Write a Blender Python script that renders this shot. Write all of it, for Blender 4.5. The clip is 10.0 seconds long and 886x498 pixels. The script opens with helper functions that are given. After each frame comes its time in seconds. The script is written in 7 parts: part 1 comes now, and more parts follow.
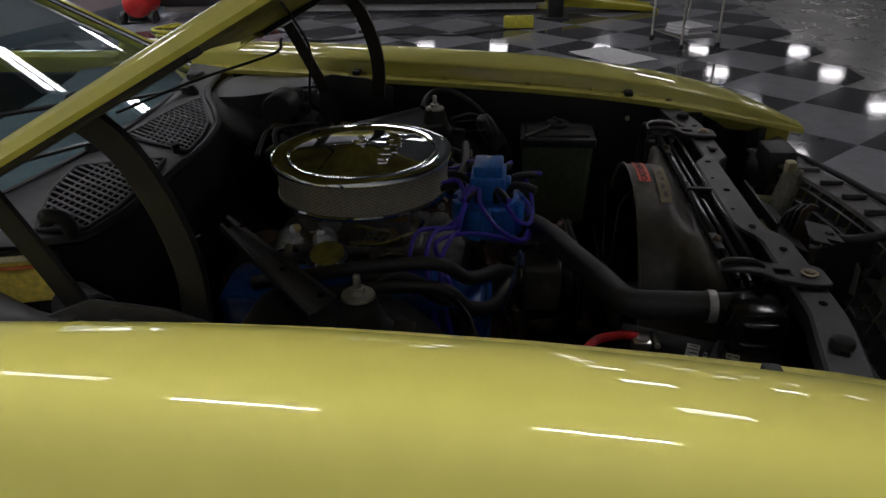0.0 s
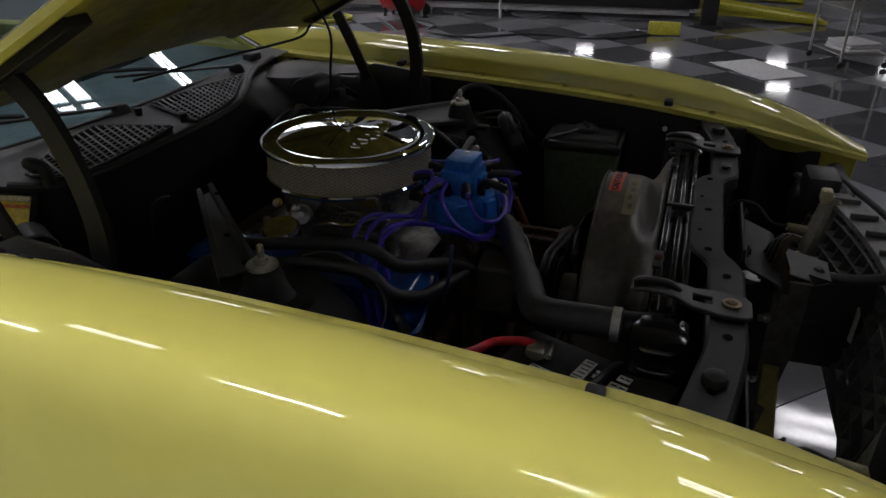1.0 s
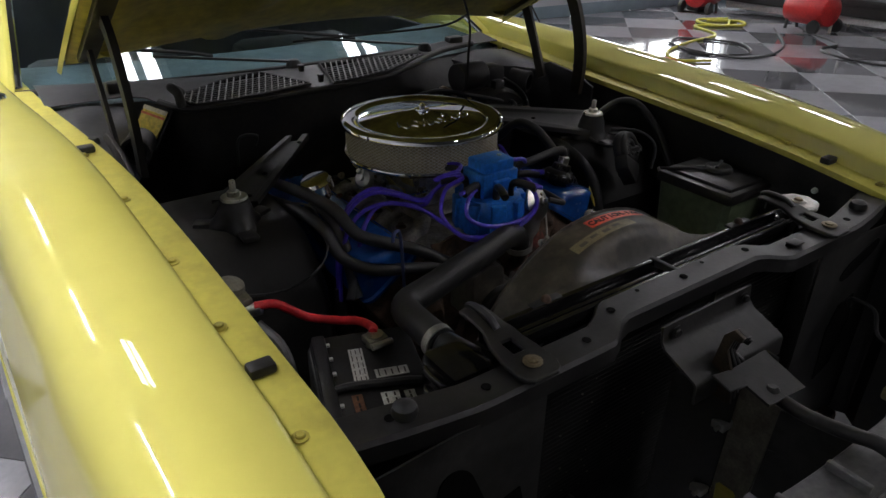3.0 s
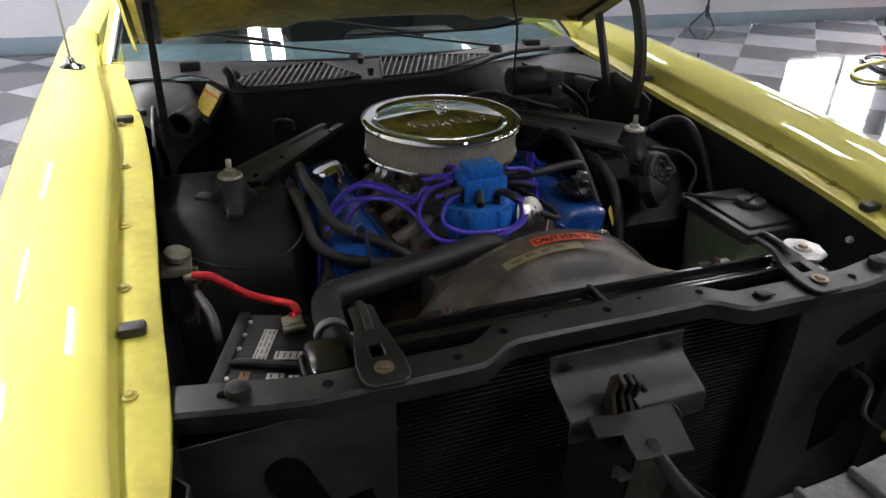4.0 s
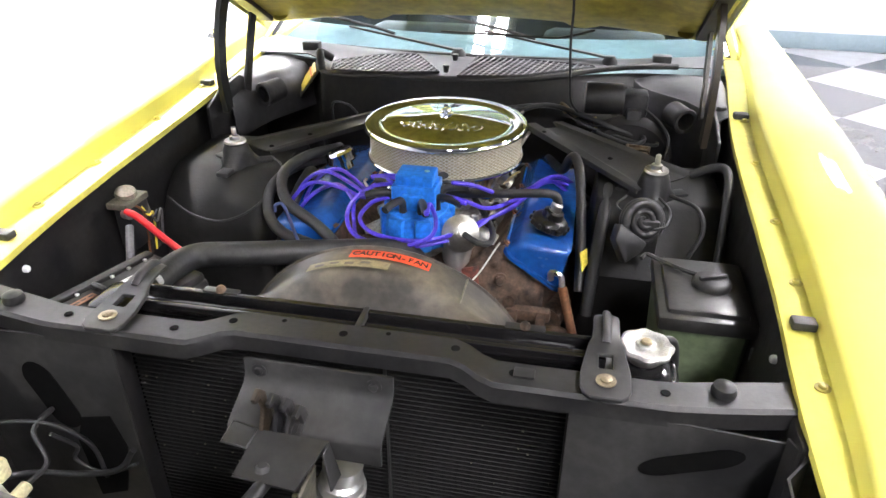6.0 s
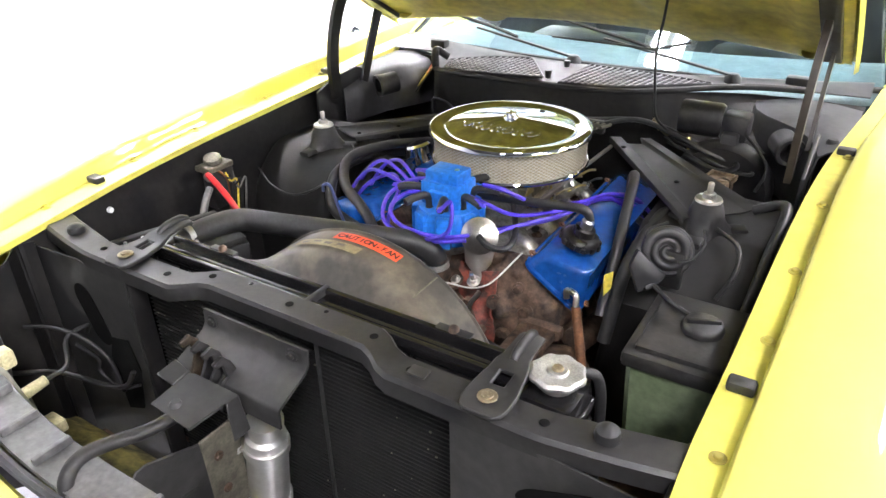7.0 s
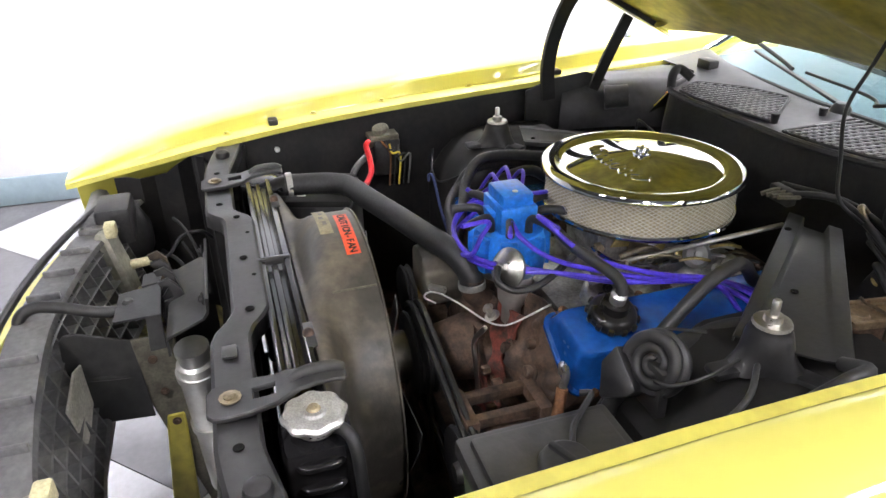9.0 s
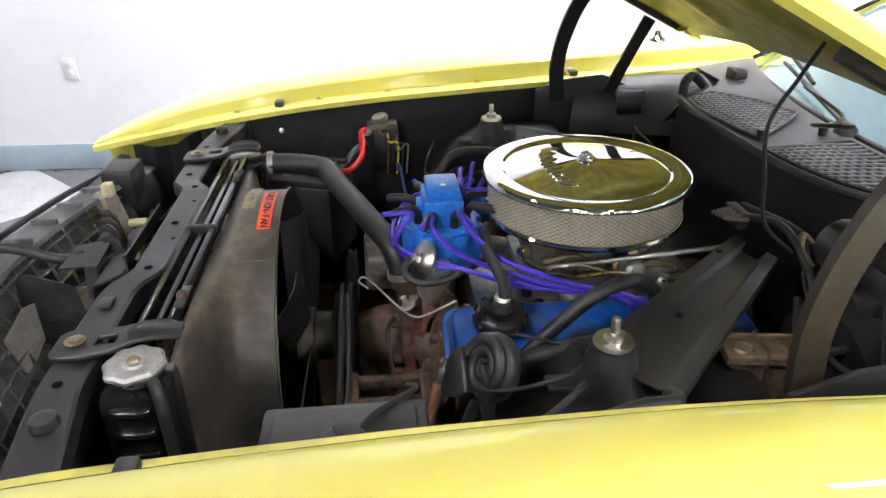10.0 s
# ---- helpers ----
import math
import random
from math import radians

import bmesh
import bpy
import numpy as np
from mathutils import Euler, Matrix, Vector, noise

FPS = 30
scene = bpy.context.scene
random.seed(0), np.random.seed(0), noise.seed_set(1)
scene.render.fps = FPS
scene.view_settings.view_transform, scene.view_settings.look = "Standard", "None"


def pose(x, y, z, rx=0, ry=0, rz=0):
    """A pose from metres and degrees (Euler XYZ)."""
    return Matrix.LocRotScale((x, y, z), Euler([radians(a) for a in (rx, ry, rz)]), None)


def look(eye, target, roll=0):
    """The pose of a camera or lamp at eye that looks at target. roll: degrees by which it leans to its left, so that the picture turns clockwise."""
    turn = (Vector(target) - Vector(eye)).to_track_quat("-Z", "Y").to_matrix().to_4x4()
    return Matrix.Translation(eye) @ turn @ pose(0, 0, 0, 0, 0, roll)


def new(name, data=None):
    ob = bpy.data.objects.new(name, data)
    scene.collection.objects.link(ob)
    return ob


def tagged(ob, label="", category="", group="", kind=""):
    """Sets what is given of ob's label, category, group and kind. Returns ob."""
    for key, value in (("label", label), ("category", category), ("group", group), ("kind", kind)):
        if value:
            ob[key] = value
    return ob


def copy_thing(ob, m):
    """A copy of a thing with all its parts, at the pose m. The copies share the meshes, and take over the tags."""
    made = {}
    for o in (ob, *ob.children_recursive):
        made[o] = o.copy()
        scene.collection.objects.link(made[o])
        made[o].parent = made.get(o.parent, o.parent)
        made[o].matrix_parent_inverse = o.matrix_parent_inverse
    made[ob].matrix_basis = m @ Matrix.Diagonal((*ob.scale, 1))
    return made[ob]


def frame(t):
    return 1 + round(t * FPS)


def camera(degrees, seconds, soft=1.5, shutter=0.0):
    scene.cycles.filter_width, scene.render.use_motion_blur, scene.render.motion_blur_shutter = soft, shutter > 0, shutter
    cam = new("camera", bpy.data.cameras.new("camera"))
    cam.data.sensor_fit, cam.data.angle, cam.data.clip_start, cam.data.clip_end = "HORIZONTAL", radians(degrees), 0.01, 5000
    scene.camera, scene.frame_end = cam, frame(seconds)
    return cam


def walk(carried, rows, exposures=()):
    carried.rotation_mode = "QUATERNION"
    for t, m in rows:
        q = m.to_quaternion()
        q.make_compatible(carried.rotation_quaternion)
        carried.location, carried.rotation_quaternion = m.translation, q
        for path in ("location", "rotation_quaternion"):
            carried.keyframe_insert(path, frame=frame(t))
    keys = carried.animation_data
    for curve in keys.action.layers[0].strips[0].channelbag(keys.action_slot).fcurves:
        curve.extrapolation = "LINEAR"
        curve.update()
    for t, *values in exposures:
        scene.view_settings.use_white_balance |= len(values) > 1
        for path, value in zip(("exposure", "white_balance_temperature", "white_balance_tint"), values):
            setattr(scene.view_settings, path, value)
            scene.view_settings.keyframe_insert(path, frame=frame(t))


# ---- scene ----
cam = camera(66.1, 10.0)
PATH = [
    (0, (-1.256, -0.317, 1.396), (0.506, -0.108, 0.473), -1.3),
    (0.5, (-1.231, -0.494, 1.386), (0.501, -0.094, 0.469), -0.9),
    (1, (-1.195, -0.655, 1.379), (0.473, -0.041, 0.463), -0.6),
    (1.5, (-1.135, -0.819, 1.378), (0.429, 0.028, 0.462), -0.3),
    (2, (-1.048, -0.969, 1.379), (0.381, 0.087, 0.46), 0.2),
    (2.5, (-0.943, -1.103, 1.382), (0.303, 0.161, 0.46), 0.5),
    (4, (-0.494, -1.389, 1.408), (0.113, 0.264, 0.46), 1.2),
    (4.5, (-0.33, -1.418, 1.418), (0.079, 0.29, 0.462), 1.2),
    (5, (-0.108, -1.437, 1.433), (0.037, 0.305, 0.461), 1.0),
    (5.2, (-0.03, -1.439, 1.432), (0.035, 0.306, 0.456), 1.0),
    (6.3, (0.405, -1.402, 1.439), (-0.138, 0.262, 0.471), -0.5),
    (6.5, (0.486, -1.382, 1.429), (-0.189, 0.24, 0.473), -0.9),
    (7, (0.64, -1.299, 1.431), (-0.303, 0.179, 0.468), -1.1),
    (7.5, (0.775, -1.17, 1.419), (-0.423, 0.12, 0.469), -1.3),
    (8, (0.875, -1.023, 1.41), (-0.549, 0.017, 0.467), -1.2),
    (8.5, (0.94, -0.873, 1.399), (-0.639, -0.085, 0.46), -1.1),
    (9, (0.991, -0.699, 1.392), (-0.695, -0.169, 0.456), -1.0),
    (9.5, (1.042, -0.529, 1.386), (-0.693, -0.204, 0.447), -0.8),
    (10, (1.078, -0.359, 1.381), (-0.682, -0.199, 0.445), -0.6),
]
EXPOSURES = [(0.0, -1.45), (1.5, -1.35), (2.5, -1.0), (4.0, 0.45), (5.0, 1.62), (6.5, 2.55), (7.0, 2.5), (9.0, 1.87), (10.0, 1.56)]
walk(cam, [(t, look(eye, target, roll)) for t, eye, target, roll in PATH], EXPOSURES)

# ---- exposure, world and light ----
world = bpy.data.worlds.new("world")
scene.world = world
world.use_nodes = True
world.node_tree.nodes["Background"].inputs[0].default_value = (0.8, 0.9, 1.0, 1)
world.node_tree.nodes["Background"].inputs[1].default_value = 0.05

ROOM_TURN = -2.6                      # the room is turned against the car
CEILING = 3.7
LAMP_POWER = 44.0
TUBE_POWER = 1260.0


# ---- materials ----
def mat(name, a, b=None, rough=0.5, metal=0.0, scale=12.0, fine=180.0, bump=0.12, coat=0.0, rough2=None,
        spread=(0.35, 0.7), random_hue=0.0, spec=0.5, speckle=0.22):
    """Two colours mixed by a coarse noise, with fine grain in gloss and relief."""
    m = bpy.data.materials.new(name)
    m.use_nodes = True
    nt = m.node_tree
    bs = nt.nodes["Principled BSDF"]
    co = nt.nodes.new("ShaderNodeTexCoord")
    n1 = nt.nodes.new("ShaderNodeTexNoise")
    n1.inputs["Scale"].default_value = scale
    n1.inputs["Detail"].default_value = 6
    n1.inputs["Roughness"].default_value = 0.62
    nt.links.new(co.outputs["Object"], n1.inputs["Vector"])
    ramp = nt.nodes.new("ShaderNodeMapRange")
    ramp.inputs["From Min"].default_value, ramp.inputs["From Max"].default_value = spread
    nt.links.new(n1.outputs["Fac"], ramp.inputs["Value"])
    mix = nt.nodes.new("ShaderNodeMix")
    mix.data_type = "RGBA"
    mix.inputs["A"].default_value = (*a, 1)
    mix.inputs["B"].default_value = (*(b or [c * 0.8 for c in a]), 1)
    nt.links.new(ramp.outputs["Result"], mix.inputs["Factor"])
    n3 = nt.nodes.new("ShaderNodeTexNoise")
    n3.inputs["Scale"].default_value = scale * 7
    n3.inputs["Detail"].default_value = 4
    nt.links.new(co.outputs["Object"], n3.inputs["Vector"])
    mottle = nt.nodes.new("ShaderNodeMapRange")
    mottle.inputs["From Min"].default_value, mottle.inputs["From Max"].default_value = 0.3, 0.7
    mottle.inputs["To Min"].default_value, mottle.inputs["To Max"].default_value = 1 - speckle, 1 + speckle
    nt.links.new(n3.outputs["Fac"], mottle.inputs["Value"])
    worn = nt.nodes.new("ShaderNodeHueSaturation")
    nt.links.new(mottle.outputs["Result"], worn.inputs["Value"])
    nt.links.new(mix.outputs["Result"], worn.inputs["Color"])
    nt.links.new(worn.outputs["Color"], bs.inputs["Base Color"])
    n2 = nt.nodes.new("ShaderNodeTexNoise")
    n2.inputs["Scale"].default_value = fine
    n2.inputs["Detail"].default_value = 3
    nt.links.new(co.outputs["Object"], n2.inputs["Vector"])
    rr = nt.nodes.new("ShaderNodeMapRange")
    r2 = rough2 if rough2 is not None else min(1.0, rough * 1.25)
    rr.inputs["To Min"].default_value, rr.inputs["To Max"].default_value = rough, r2
    nt.links.new(ramp.outputs["Result"], rr.inputs["Value"])
    nt.links.new(rr.outputs["Result"], bs.inputs["Roughness"])
    if bump:
        bp = nt.nodes.new("ShaderNodeBump")
        bp.inputs["Strength"].default_value = bump
        bp.inputs["Distance"].default_value = 0.002
        nt.links.new(n2.outputs["Fac"], bp.inputs["Height"])
        nt.links.new(bp.outputs["Normal"], bs.inputs["Normal"])
    bs.inputs["Metallic"].default_value = metal
    bs.inputs["Specular IOR Level"].default_value = spec
    if coat:
        bs.inputs["Coat Weight"].default_value = coat
        bs.inputs["Coat Roughness"].default_value = 0.03
    if random_hue:
        info = nt.nodes.new("ShaderNodeObjectInfo")
        hsv = nt.nodes.new("ShaderNodeHueSaturation")
        mr = nt.nodes.new("ShaderNodeMapRange")
        mr.inputs["To Min"].default_value, mr.inputs["To Max"].default_value = 1 - random_hue, 1 + random_hue
        nt.links.new(info.outputs["Random"], mr.inputs["Value"])
        nt.links.new(mr.outputs["Result"], hsv.inputs["Value"])
        nt.links.new(worn.outputs["Color"], hsv.inputs["Color"])
        nt.links.new(hsv.outputs["Color"], bs.inputs["Base Color"])
    return m


def glow(name, colour, strength):
    m = bpy.data.materials.new(name)
    m.use_nodes = True
    bs = m.node_tree.nodes["Principled BSDF"]
    bs.inputs["Base Color"].default_value = (0.8, 0.8, 0.8, 1)
    bs.inputs["Emission Color"].default_value = (*colour, 1)
    bs.inputs["Emission Strength"].default_value = strength
    return m


YELLOW = mat("yellow_paint", (0.74, 0.69, 0.155), (0.71, 0.66, 0.14), 0.55, coat=1.0, bump=0.02, scale=3, spec=0.2, speckle=0.02)
# stains, plus a duller yellow for the shadow along the inner flange
YELLOW_FLANGE = mat("yellow_paint_stained_dimmed", (0.70, 0.64, 0.125), (0.46, 0.38, 0.08), 0.42, scale=9, bump=0.05, spread=(0.5, 0.8), speckle=0.06)
# brown grime, on a yellow darkened for the shadow under the hood
YELLOW_UNDER = mat("yellow_paint_grimy_dimmed", (0.50, 0.43, 0.075), (0.14, 0.10, 0.035), 0.42, scale=5, bump=0.06, spread=(0.45, 0.8))
BLACK_BAY = mat("satin_black_paint", (0.009, 0.009, 0.010), (0.024, 0.022, 0.020), 0.42, scale=11, bump=0.14, rough2=0.65, spec=0.35)
BLACK_SHEET = mat("semi_gloss_black_sheet", (0.011, 0.011, 0.0125), (0.030, 0.029, 0.028), 0.36, scale=16, bump=0.09, rough2=0.55)
GLOSS_BLACK = mat("gloss_black_paint", (0.008, 0.008, 0.009), (0.016, 0.015, 0.014), 0.22, scale=15, bump=0.05, rough2=0.42, spec=0.4)
DUSTY_BLACK = mat("dusty_black_paint", (0.018, 0.018, 0.0185), (0.075, 0.073, 0.069), 0.45, scale=8, bump=0.12, rough2=0.7, spread=(0.42, 0.85))
FIN_BLACK = mat("flat_black_fin", (0.010, 0.010, 0.0105), (0.020, 0.019, 0.018), 0.5, scale=30, bump=0.05, rough2=0.7, spec=0.3)
BLACK_PLASTIC = mat("black_plastic", (0.013, 0.013, 0.015), (0.034, 0.033, 0.032), 0.42, scale=20)
RUBBER = mat("black_rubber", (0.014, 0.014, 0.015), (0.03, 0.03, 0.03), 0.42, scale=30, rough2=0.6)
CHROME = mat("chrome", (0.86, 0.87, 0.88), (0.82, 0.83, 0.84), 0.035, 1.0, bump=0.0, rough2=0.06, speckle=0.03)
CAP_METAL = mat("plated_steel", (0.52, 0.52, 0.50), (0.36, 0.35, 0.33), 0.34, 0.7, scale=60, bump=0.1, rough2=0.5)
LID_TAN = mat("rusty_lid", (0.24, 0.175, 0.105), (0.085, 0.055, 0.032), 0.45, 0.3, scale=34, bump=0.2)
TAB_METAL = mat("bare_tab_metal", (0.66, 0.65, 0.60), (0.50, 0.49, 0.44), 0.5, 0.2, scale=30, bump=0.06)
GRIMY_OLIVE = mat("grimy_olive_paint", (0.27, 0.23, 0.075), (0.030, 0.026, 0.020), 0.5, scale=15, bump=0.2, spread=(0.40, 0.60))
VALANCE_RUST = mat("valance_rust", (0.050, 0.020, 0.012), (0.020, 0.010, 0.007), 0.6, scale=14, bump=0.15)
# dusty steel, browned further for the light on the driver's hinge arms
DUSTY_LIT_ARM = mat("dusty_lit_black_steel", (0.036, 0.029, 0.020), (0.015, 0.012, 0.009), 0.40, scale=10, bump=0.06)
STEEL = mat("zinc_steel", (0.70, 0.68, 0.64), (0.52, 0.50, 0.45), 0.26, 1.0, scale=40, bump=0.08, rough2=0.42, speckle=0.08)
ALLOY = mat("cast_aluminium", (0.62, 0.61, 0.58), (0.30, 0.28, 0.25), 0.38, 1.0, scale=25, bump=0.3, rough2=0.6)
BRIGHT_ALLOY = mat("bright_aluminium", (0.82, 0.82, 0.80), (0.62, 0.61, 0.58), 0.28, 0.85, scale=14, bump=0.05, rough2=0.42, speckle=0.05)
BRASS = mat("yellow_zinc_bolt", (0.33, 0.28, 0.18), (0.19, 0.15, 0.10), 0.42, 0.7, scale=60)
GOLD_ZINC = mat("gold_zinc", (0.62, 0.50, 0.20), (0.45, 0.36, 0.16), 0.28, 0.9, scale=40, bump=0.05, rough2=0.42)
FILTER = mat("filter_paper", (0.50, 0.45, 0.31), (0.38, 0.33, 0.22), 0.8, scale=40, bump=0.3)
WIRE_MESH = mat("filter_wire", (0.80, 0.78, 0.70), (0.66, 0.63, 0.54), 0.38, 0.3, scale=60)
BLUE = mat("engine_blue_enamel", (0.009, 0.090, 0.37), (0.007, 0.066, 0.30), 0.22, scale=10, coat=0.6, bump=0.06)
BLUE_CAP = mat("blue_plastic", (0.022, 0.20, 0.72), (0.016, 0.16, 0.60), 0.32, scale=18, bump=0.04)
VIOLET = mat("violet_silicone", (0.085, 0.05, 0.62), (0.07, 0.04, 0.50), 0.35, scale=20, bump=0.03)
RUST = mat("rusty_cast_iron", (0.135, 0.083, 0.055), (0.040, 0.030, 0.025), 0.62, 0.2, scale=26, bump=0.6, rough2=0.9, spread=(0.38, 0.64))
RED_RUST = mat("red_primer_rust", (0.22, 0.050, 0.033), (0.055, 0.036, 0.030), 0.62, scale=34, bump=0.5, rough2=0.85, spread=(0.42, 0.62))
SHROUD = mat("dusty_grey_plastic", (0.055, 0.051, 0.044), (0.20, 0.168, 0.122), 0.36, scale=9, bump=0.14, rough2=0.66, spread=(0.46, 0.78))
COWL = mat("charcoal_paint", (0.029, 0.029, 0.032), (0.050, 0.050, 0.054), 0.40, scale=8, bump=0.05)
RED_WIRE = mat("red_cable", (0.75, 0.03, 0.04), (0.6, 0.02, 0.03), 0.35)
ORANGE = mat("orange_red_label", (0.85, 0.10, 0.04), (0.78, 0.085, 0.035), 0.4, bump=0.02)
LABEL_INK = mat("black_ink", (0.02, 0.012, 0.01), None, 0.5, bump=0)
TAN_LABEL = mat("faded_label", (0.30, 0.26, 0.14), (0.20, 0.17, 0.10), 0.5, scale=40)
WHITE_LABEL = mat("white_print", (0.65, 0.65, 0.62), (0.5, 0.5, 0.48), 0.45, scale=50)
YELLOW_TAG = mat("yellow_tag", (0.75, 0.60, 0.08), (0.65, 0.50, 0.06), 0.4, scale=20)
ORANGE_TAG = mat("orange_tag", (0.75, 0.20, 0.05), None, 0.4)
GREEN_TANK = mat("green_translucent_plastic", (0.16, 0.20, 0.12), (0.11, 0.15, 0.08), 0.35, scale=9)
GREY_LID = mat("dusty_black_lid", (0.018, 0.018, 0.018), (0.042, 0.040, 0.038), 0.30, scale=12, rough2=0.5)
COPPER = mat("rusty_copper_tube", (0.28, 0.13, 0.06), (0.16, 0.08, 0.05), 0.5, 0.5, scale=30)
BRONZE = mat("worn_bronze_steel", (0.10, 0.075, 0.05), (0.035, 0.03, 0.027), 0.4, 0.6, scale=40)
GRILLE = mat("grey_black_plastic", (0.085, 0.085, 0.088), (0.165, 0.163, 0.16), 0.36, scale=16)
# near-black that paints the darkness inside slots, holes and between fins
BLACK_PIT = mat("painted_dark_void", (0.004, 0.004, 0.004), (0.006, 0.006, 0.006), 0.9, scale=10, bump=0.0, spec=0.1)
MESH_GREY = mat("worn_grey_mesh", (0.24, 0.24, 0.25), (0.16, 0.16, 0.17), 0.42, scale=20, bump=0.05)
RELAY_TAN = mat("dusty_tan_plastic", (0.15, 0.14, 0.105), (0.07, 0.065, 0.05), 0.55, scale=30)
LAMP_BACK = mat("aged_white_plastic", (0.34, 0.335, 0.28), (0.22, 0.21, 0.17), 0.45, scale=14)
BLUE_WIRE = mat("blue_steel", (0.10, 0.13, 0.30), (0.07, 0.09, 0.2), 0.35, 0.5, scale=30)
TANK_BLACK = mat("glossy_tank_paint", (0.008, 0.008, 0.009), (0.014, 0.013, 0.013), 0.12, scale=12, bump=0.04, rough2=0.22)
TOWER_BLACK = mat("flat_black_paint", (0.006, 0.006, 0.0065), (0.015, 0.014, 0.013), 0.5, scale=9, bump=0.16, rough2=0.75, spec=0.3)
CREAM = mat("cream_connector", (0.62, 0.58, 0.36), (0.5, 0.45, 0.25), 0.45, scale=30)
WALL = mat("white_wall_paint", (0.49, 0.50, 0.53), (0.46, 0.47, 0.50), 0.6, scale=2, fine=60, bump=0.05, speckle=0.02)
# darker than the white walls so that less light bounces onto the car
DIM_WALL = mat("dimming_wall_paint", (0.24, 0.25, 0.26), (0.20, 0.21, 0.22), 0.6, scale=2, fine=60, bump=0.05)
BASEBOARD = mat("slate_blue_base", (0.20, 0.26, 0.30), (0.17, 0.22, 0.26), 0.4, scale=6, speckle=0.05)
TILE_DARK = mat("charcoal_tile", (0.098, 0.098, 0.106), (0.076, 0.076, 0.083), 0.045, scale=7, fine=40, bump=0.01, rough2=0.09, speckle=0.06, random_hue=0.12)
TILE_LIGHT = mat("grey_tile", (0.32, 0.32, 0.345), (0.265, 0.265, 0.285), 0.045, scale=7, fine=40, bump=0.01, rough2=0.09, speckle=0.06, random_hue=0.06)
CONCRETE = mat("sealed_concrete", (0.20, 0.20, 0.185), (0.13, 0.13, 0.12), 0.22, scale=2.2, fine=50, bump=0.05, rough2=0.4)
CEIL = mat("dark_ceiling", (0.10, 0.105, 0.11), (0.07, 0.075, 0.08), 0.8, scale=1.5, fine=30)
FIXTURE = mat("white_enamel", (0.70, 0.70, 0.70), (0.62, 0.62, 0.62), 0.5, scale=8)
DAY = glow("daylight_beyond", (0.95, 0.98, 1.0), 9.0)
LAMP = glow("lamp_diffuser", (0.99, 0.96, 1.0), LAMP_POWER)
LAMP_TUBE = glow("lamp_tube", (0.99, 0.96, 1.0), TUBE_POWER)
# blue grey that puts the windshield's pale reflection into the pad below
DASH = mat("glass_sheen_vinyl", (0.10, 0.15, 0.17), (0.08, 0.125, 0.14), 0.55, scale=20)
SEAT = mat("black_vinyl", (0.03, 0.035, 0.04), None, 0.5, scale=20)
RED_PAINT = mat("red_enamel", (0.55, 0.02, 0.02), (0.42, 0.015, 0.015), 0.35, scale=12)
LIFT_BLACK = mat("black_powder_coat", (0.02, 0.02, 0.02), (0.035, 0.035, 0.035), 0.45, scale=10)
LIFT_YELLOW = mat("lift_yellow_paint", (0.62, 0.58, 0.05), (0.5, 0.46, 0.04), 0.4, scale=8)
PAPER = mat("white_paper", (0.78, 0.78, 0.78), (0.72, 0.72, 0.72), 0.6, scale=10)
TOWEL = mat("white_towel", (0.75, 0.74, 0.74), (0.62, 0.61, 0.62), 0.9, scale=30, fine=400, bump=0.5)


def glass(name, tint, rough=0.0):
    m = bpy.data.materials.new(name)
    m.use_nodes = True
    bs = m.node_tree.nodes["Principled BSDF"]
    bs.inputs["Base Color"].default_value = (*tint, 1)
    bs.inputs["Transmission Weight"].default_value = 1
    bs.inputs["Roughness"].default_value = rough
    bs.inputs["IOR"].default_value = 1.5
    return m


GLASS = glass("tinted_glass", (0.72, 0.86, 0.88))


# ---- mesh helpers ----
def part(name, bm, material, parent=None, label="", sharp=38):
    bmesh.ops.recalc_face_normals(bm, faces=bm.faces)
    me = bpy.data.meshes.new(name)
    bm.to_mesh(me)
    bm.free()
    me.polygons.foreach_set("use_smooth", [True] * len(me.polygons))
    me.set_sharp_from_angle(angle=radians(sharp))
    me.materials.append(material)
    ob = new(name, me)
    ob.parent = parent
    if label:
        ob["label"] = label
    return ob


def thing(name, at, label, category, group="", kind=""):
    e = new(name)
    e.location = at
    e.empty_display_size = 0.1
    return tagged(e, label, category, group, kind)


def B():
    return bmesh.new()


def box(bm, lo, hi, bevel=0.004, m=None, seg=2):
    r = bmesh.ops.create_cube(bm, size=1)
    vs = r["verts"]
    for v in vs:
        v.co = Vector([lo[i] + (v.co[i] + 0.5) * (hi[i] - lo[i]) for i in range(3)])
    if bevel:
        es = list({e for v in vs for e in v.link_edges})
        r = bmesh.ops.bevel(bm, geom=es, offset=bevel, segments=seg, affect="EDGES", profile=0.5)
        vs = r["verts"]
    if m is not None:
        bmesh.ops.transform(bm, matrix=m, verts=list(vs))
    return bm


def lathe(bm, prof, seg=40, m=None, close=False):
    rings = []
    for r, z in prof:
        if r < 1e-6:
            rings.append([bm.verts.new((0, 0, z))])
        else:
            rings.append([bm.verts.new((r * math.cos(6.283185 * i / seg), r * math.sin(6.283185 * i / seg), z)) for i in range(seg)])
    for a, b in zip(rings, rings[1:]):
        for i in range(seg):
            j = (i + 1) % seg
            q = [a[i % len(a)], a[j % len(a)], b[j % len(b)], b[i % len(b)]]
            q = list(dict.fromkeys(q))
            if len(q) > 2:
                bm.faces.new(q)
    if m is not None:
        bmesh.ops.transform(bm, matrix=m, verts=[v for ring in rings for v in ring])
    return bm


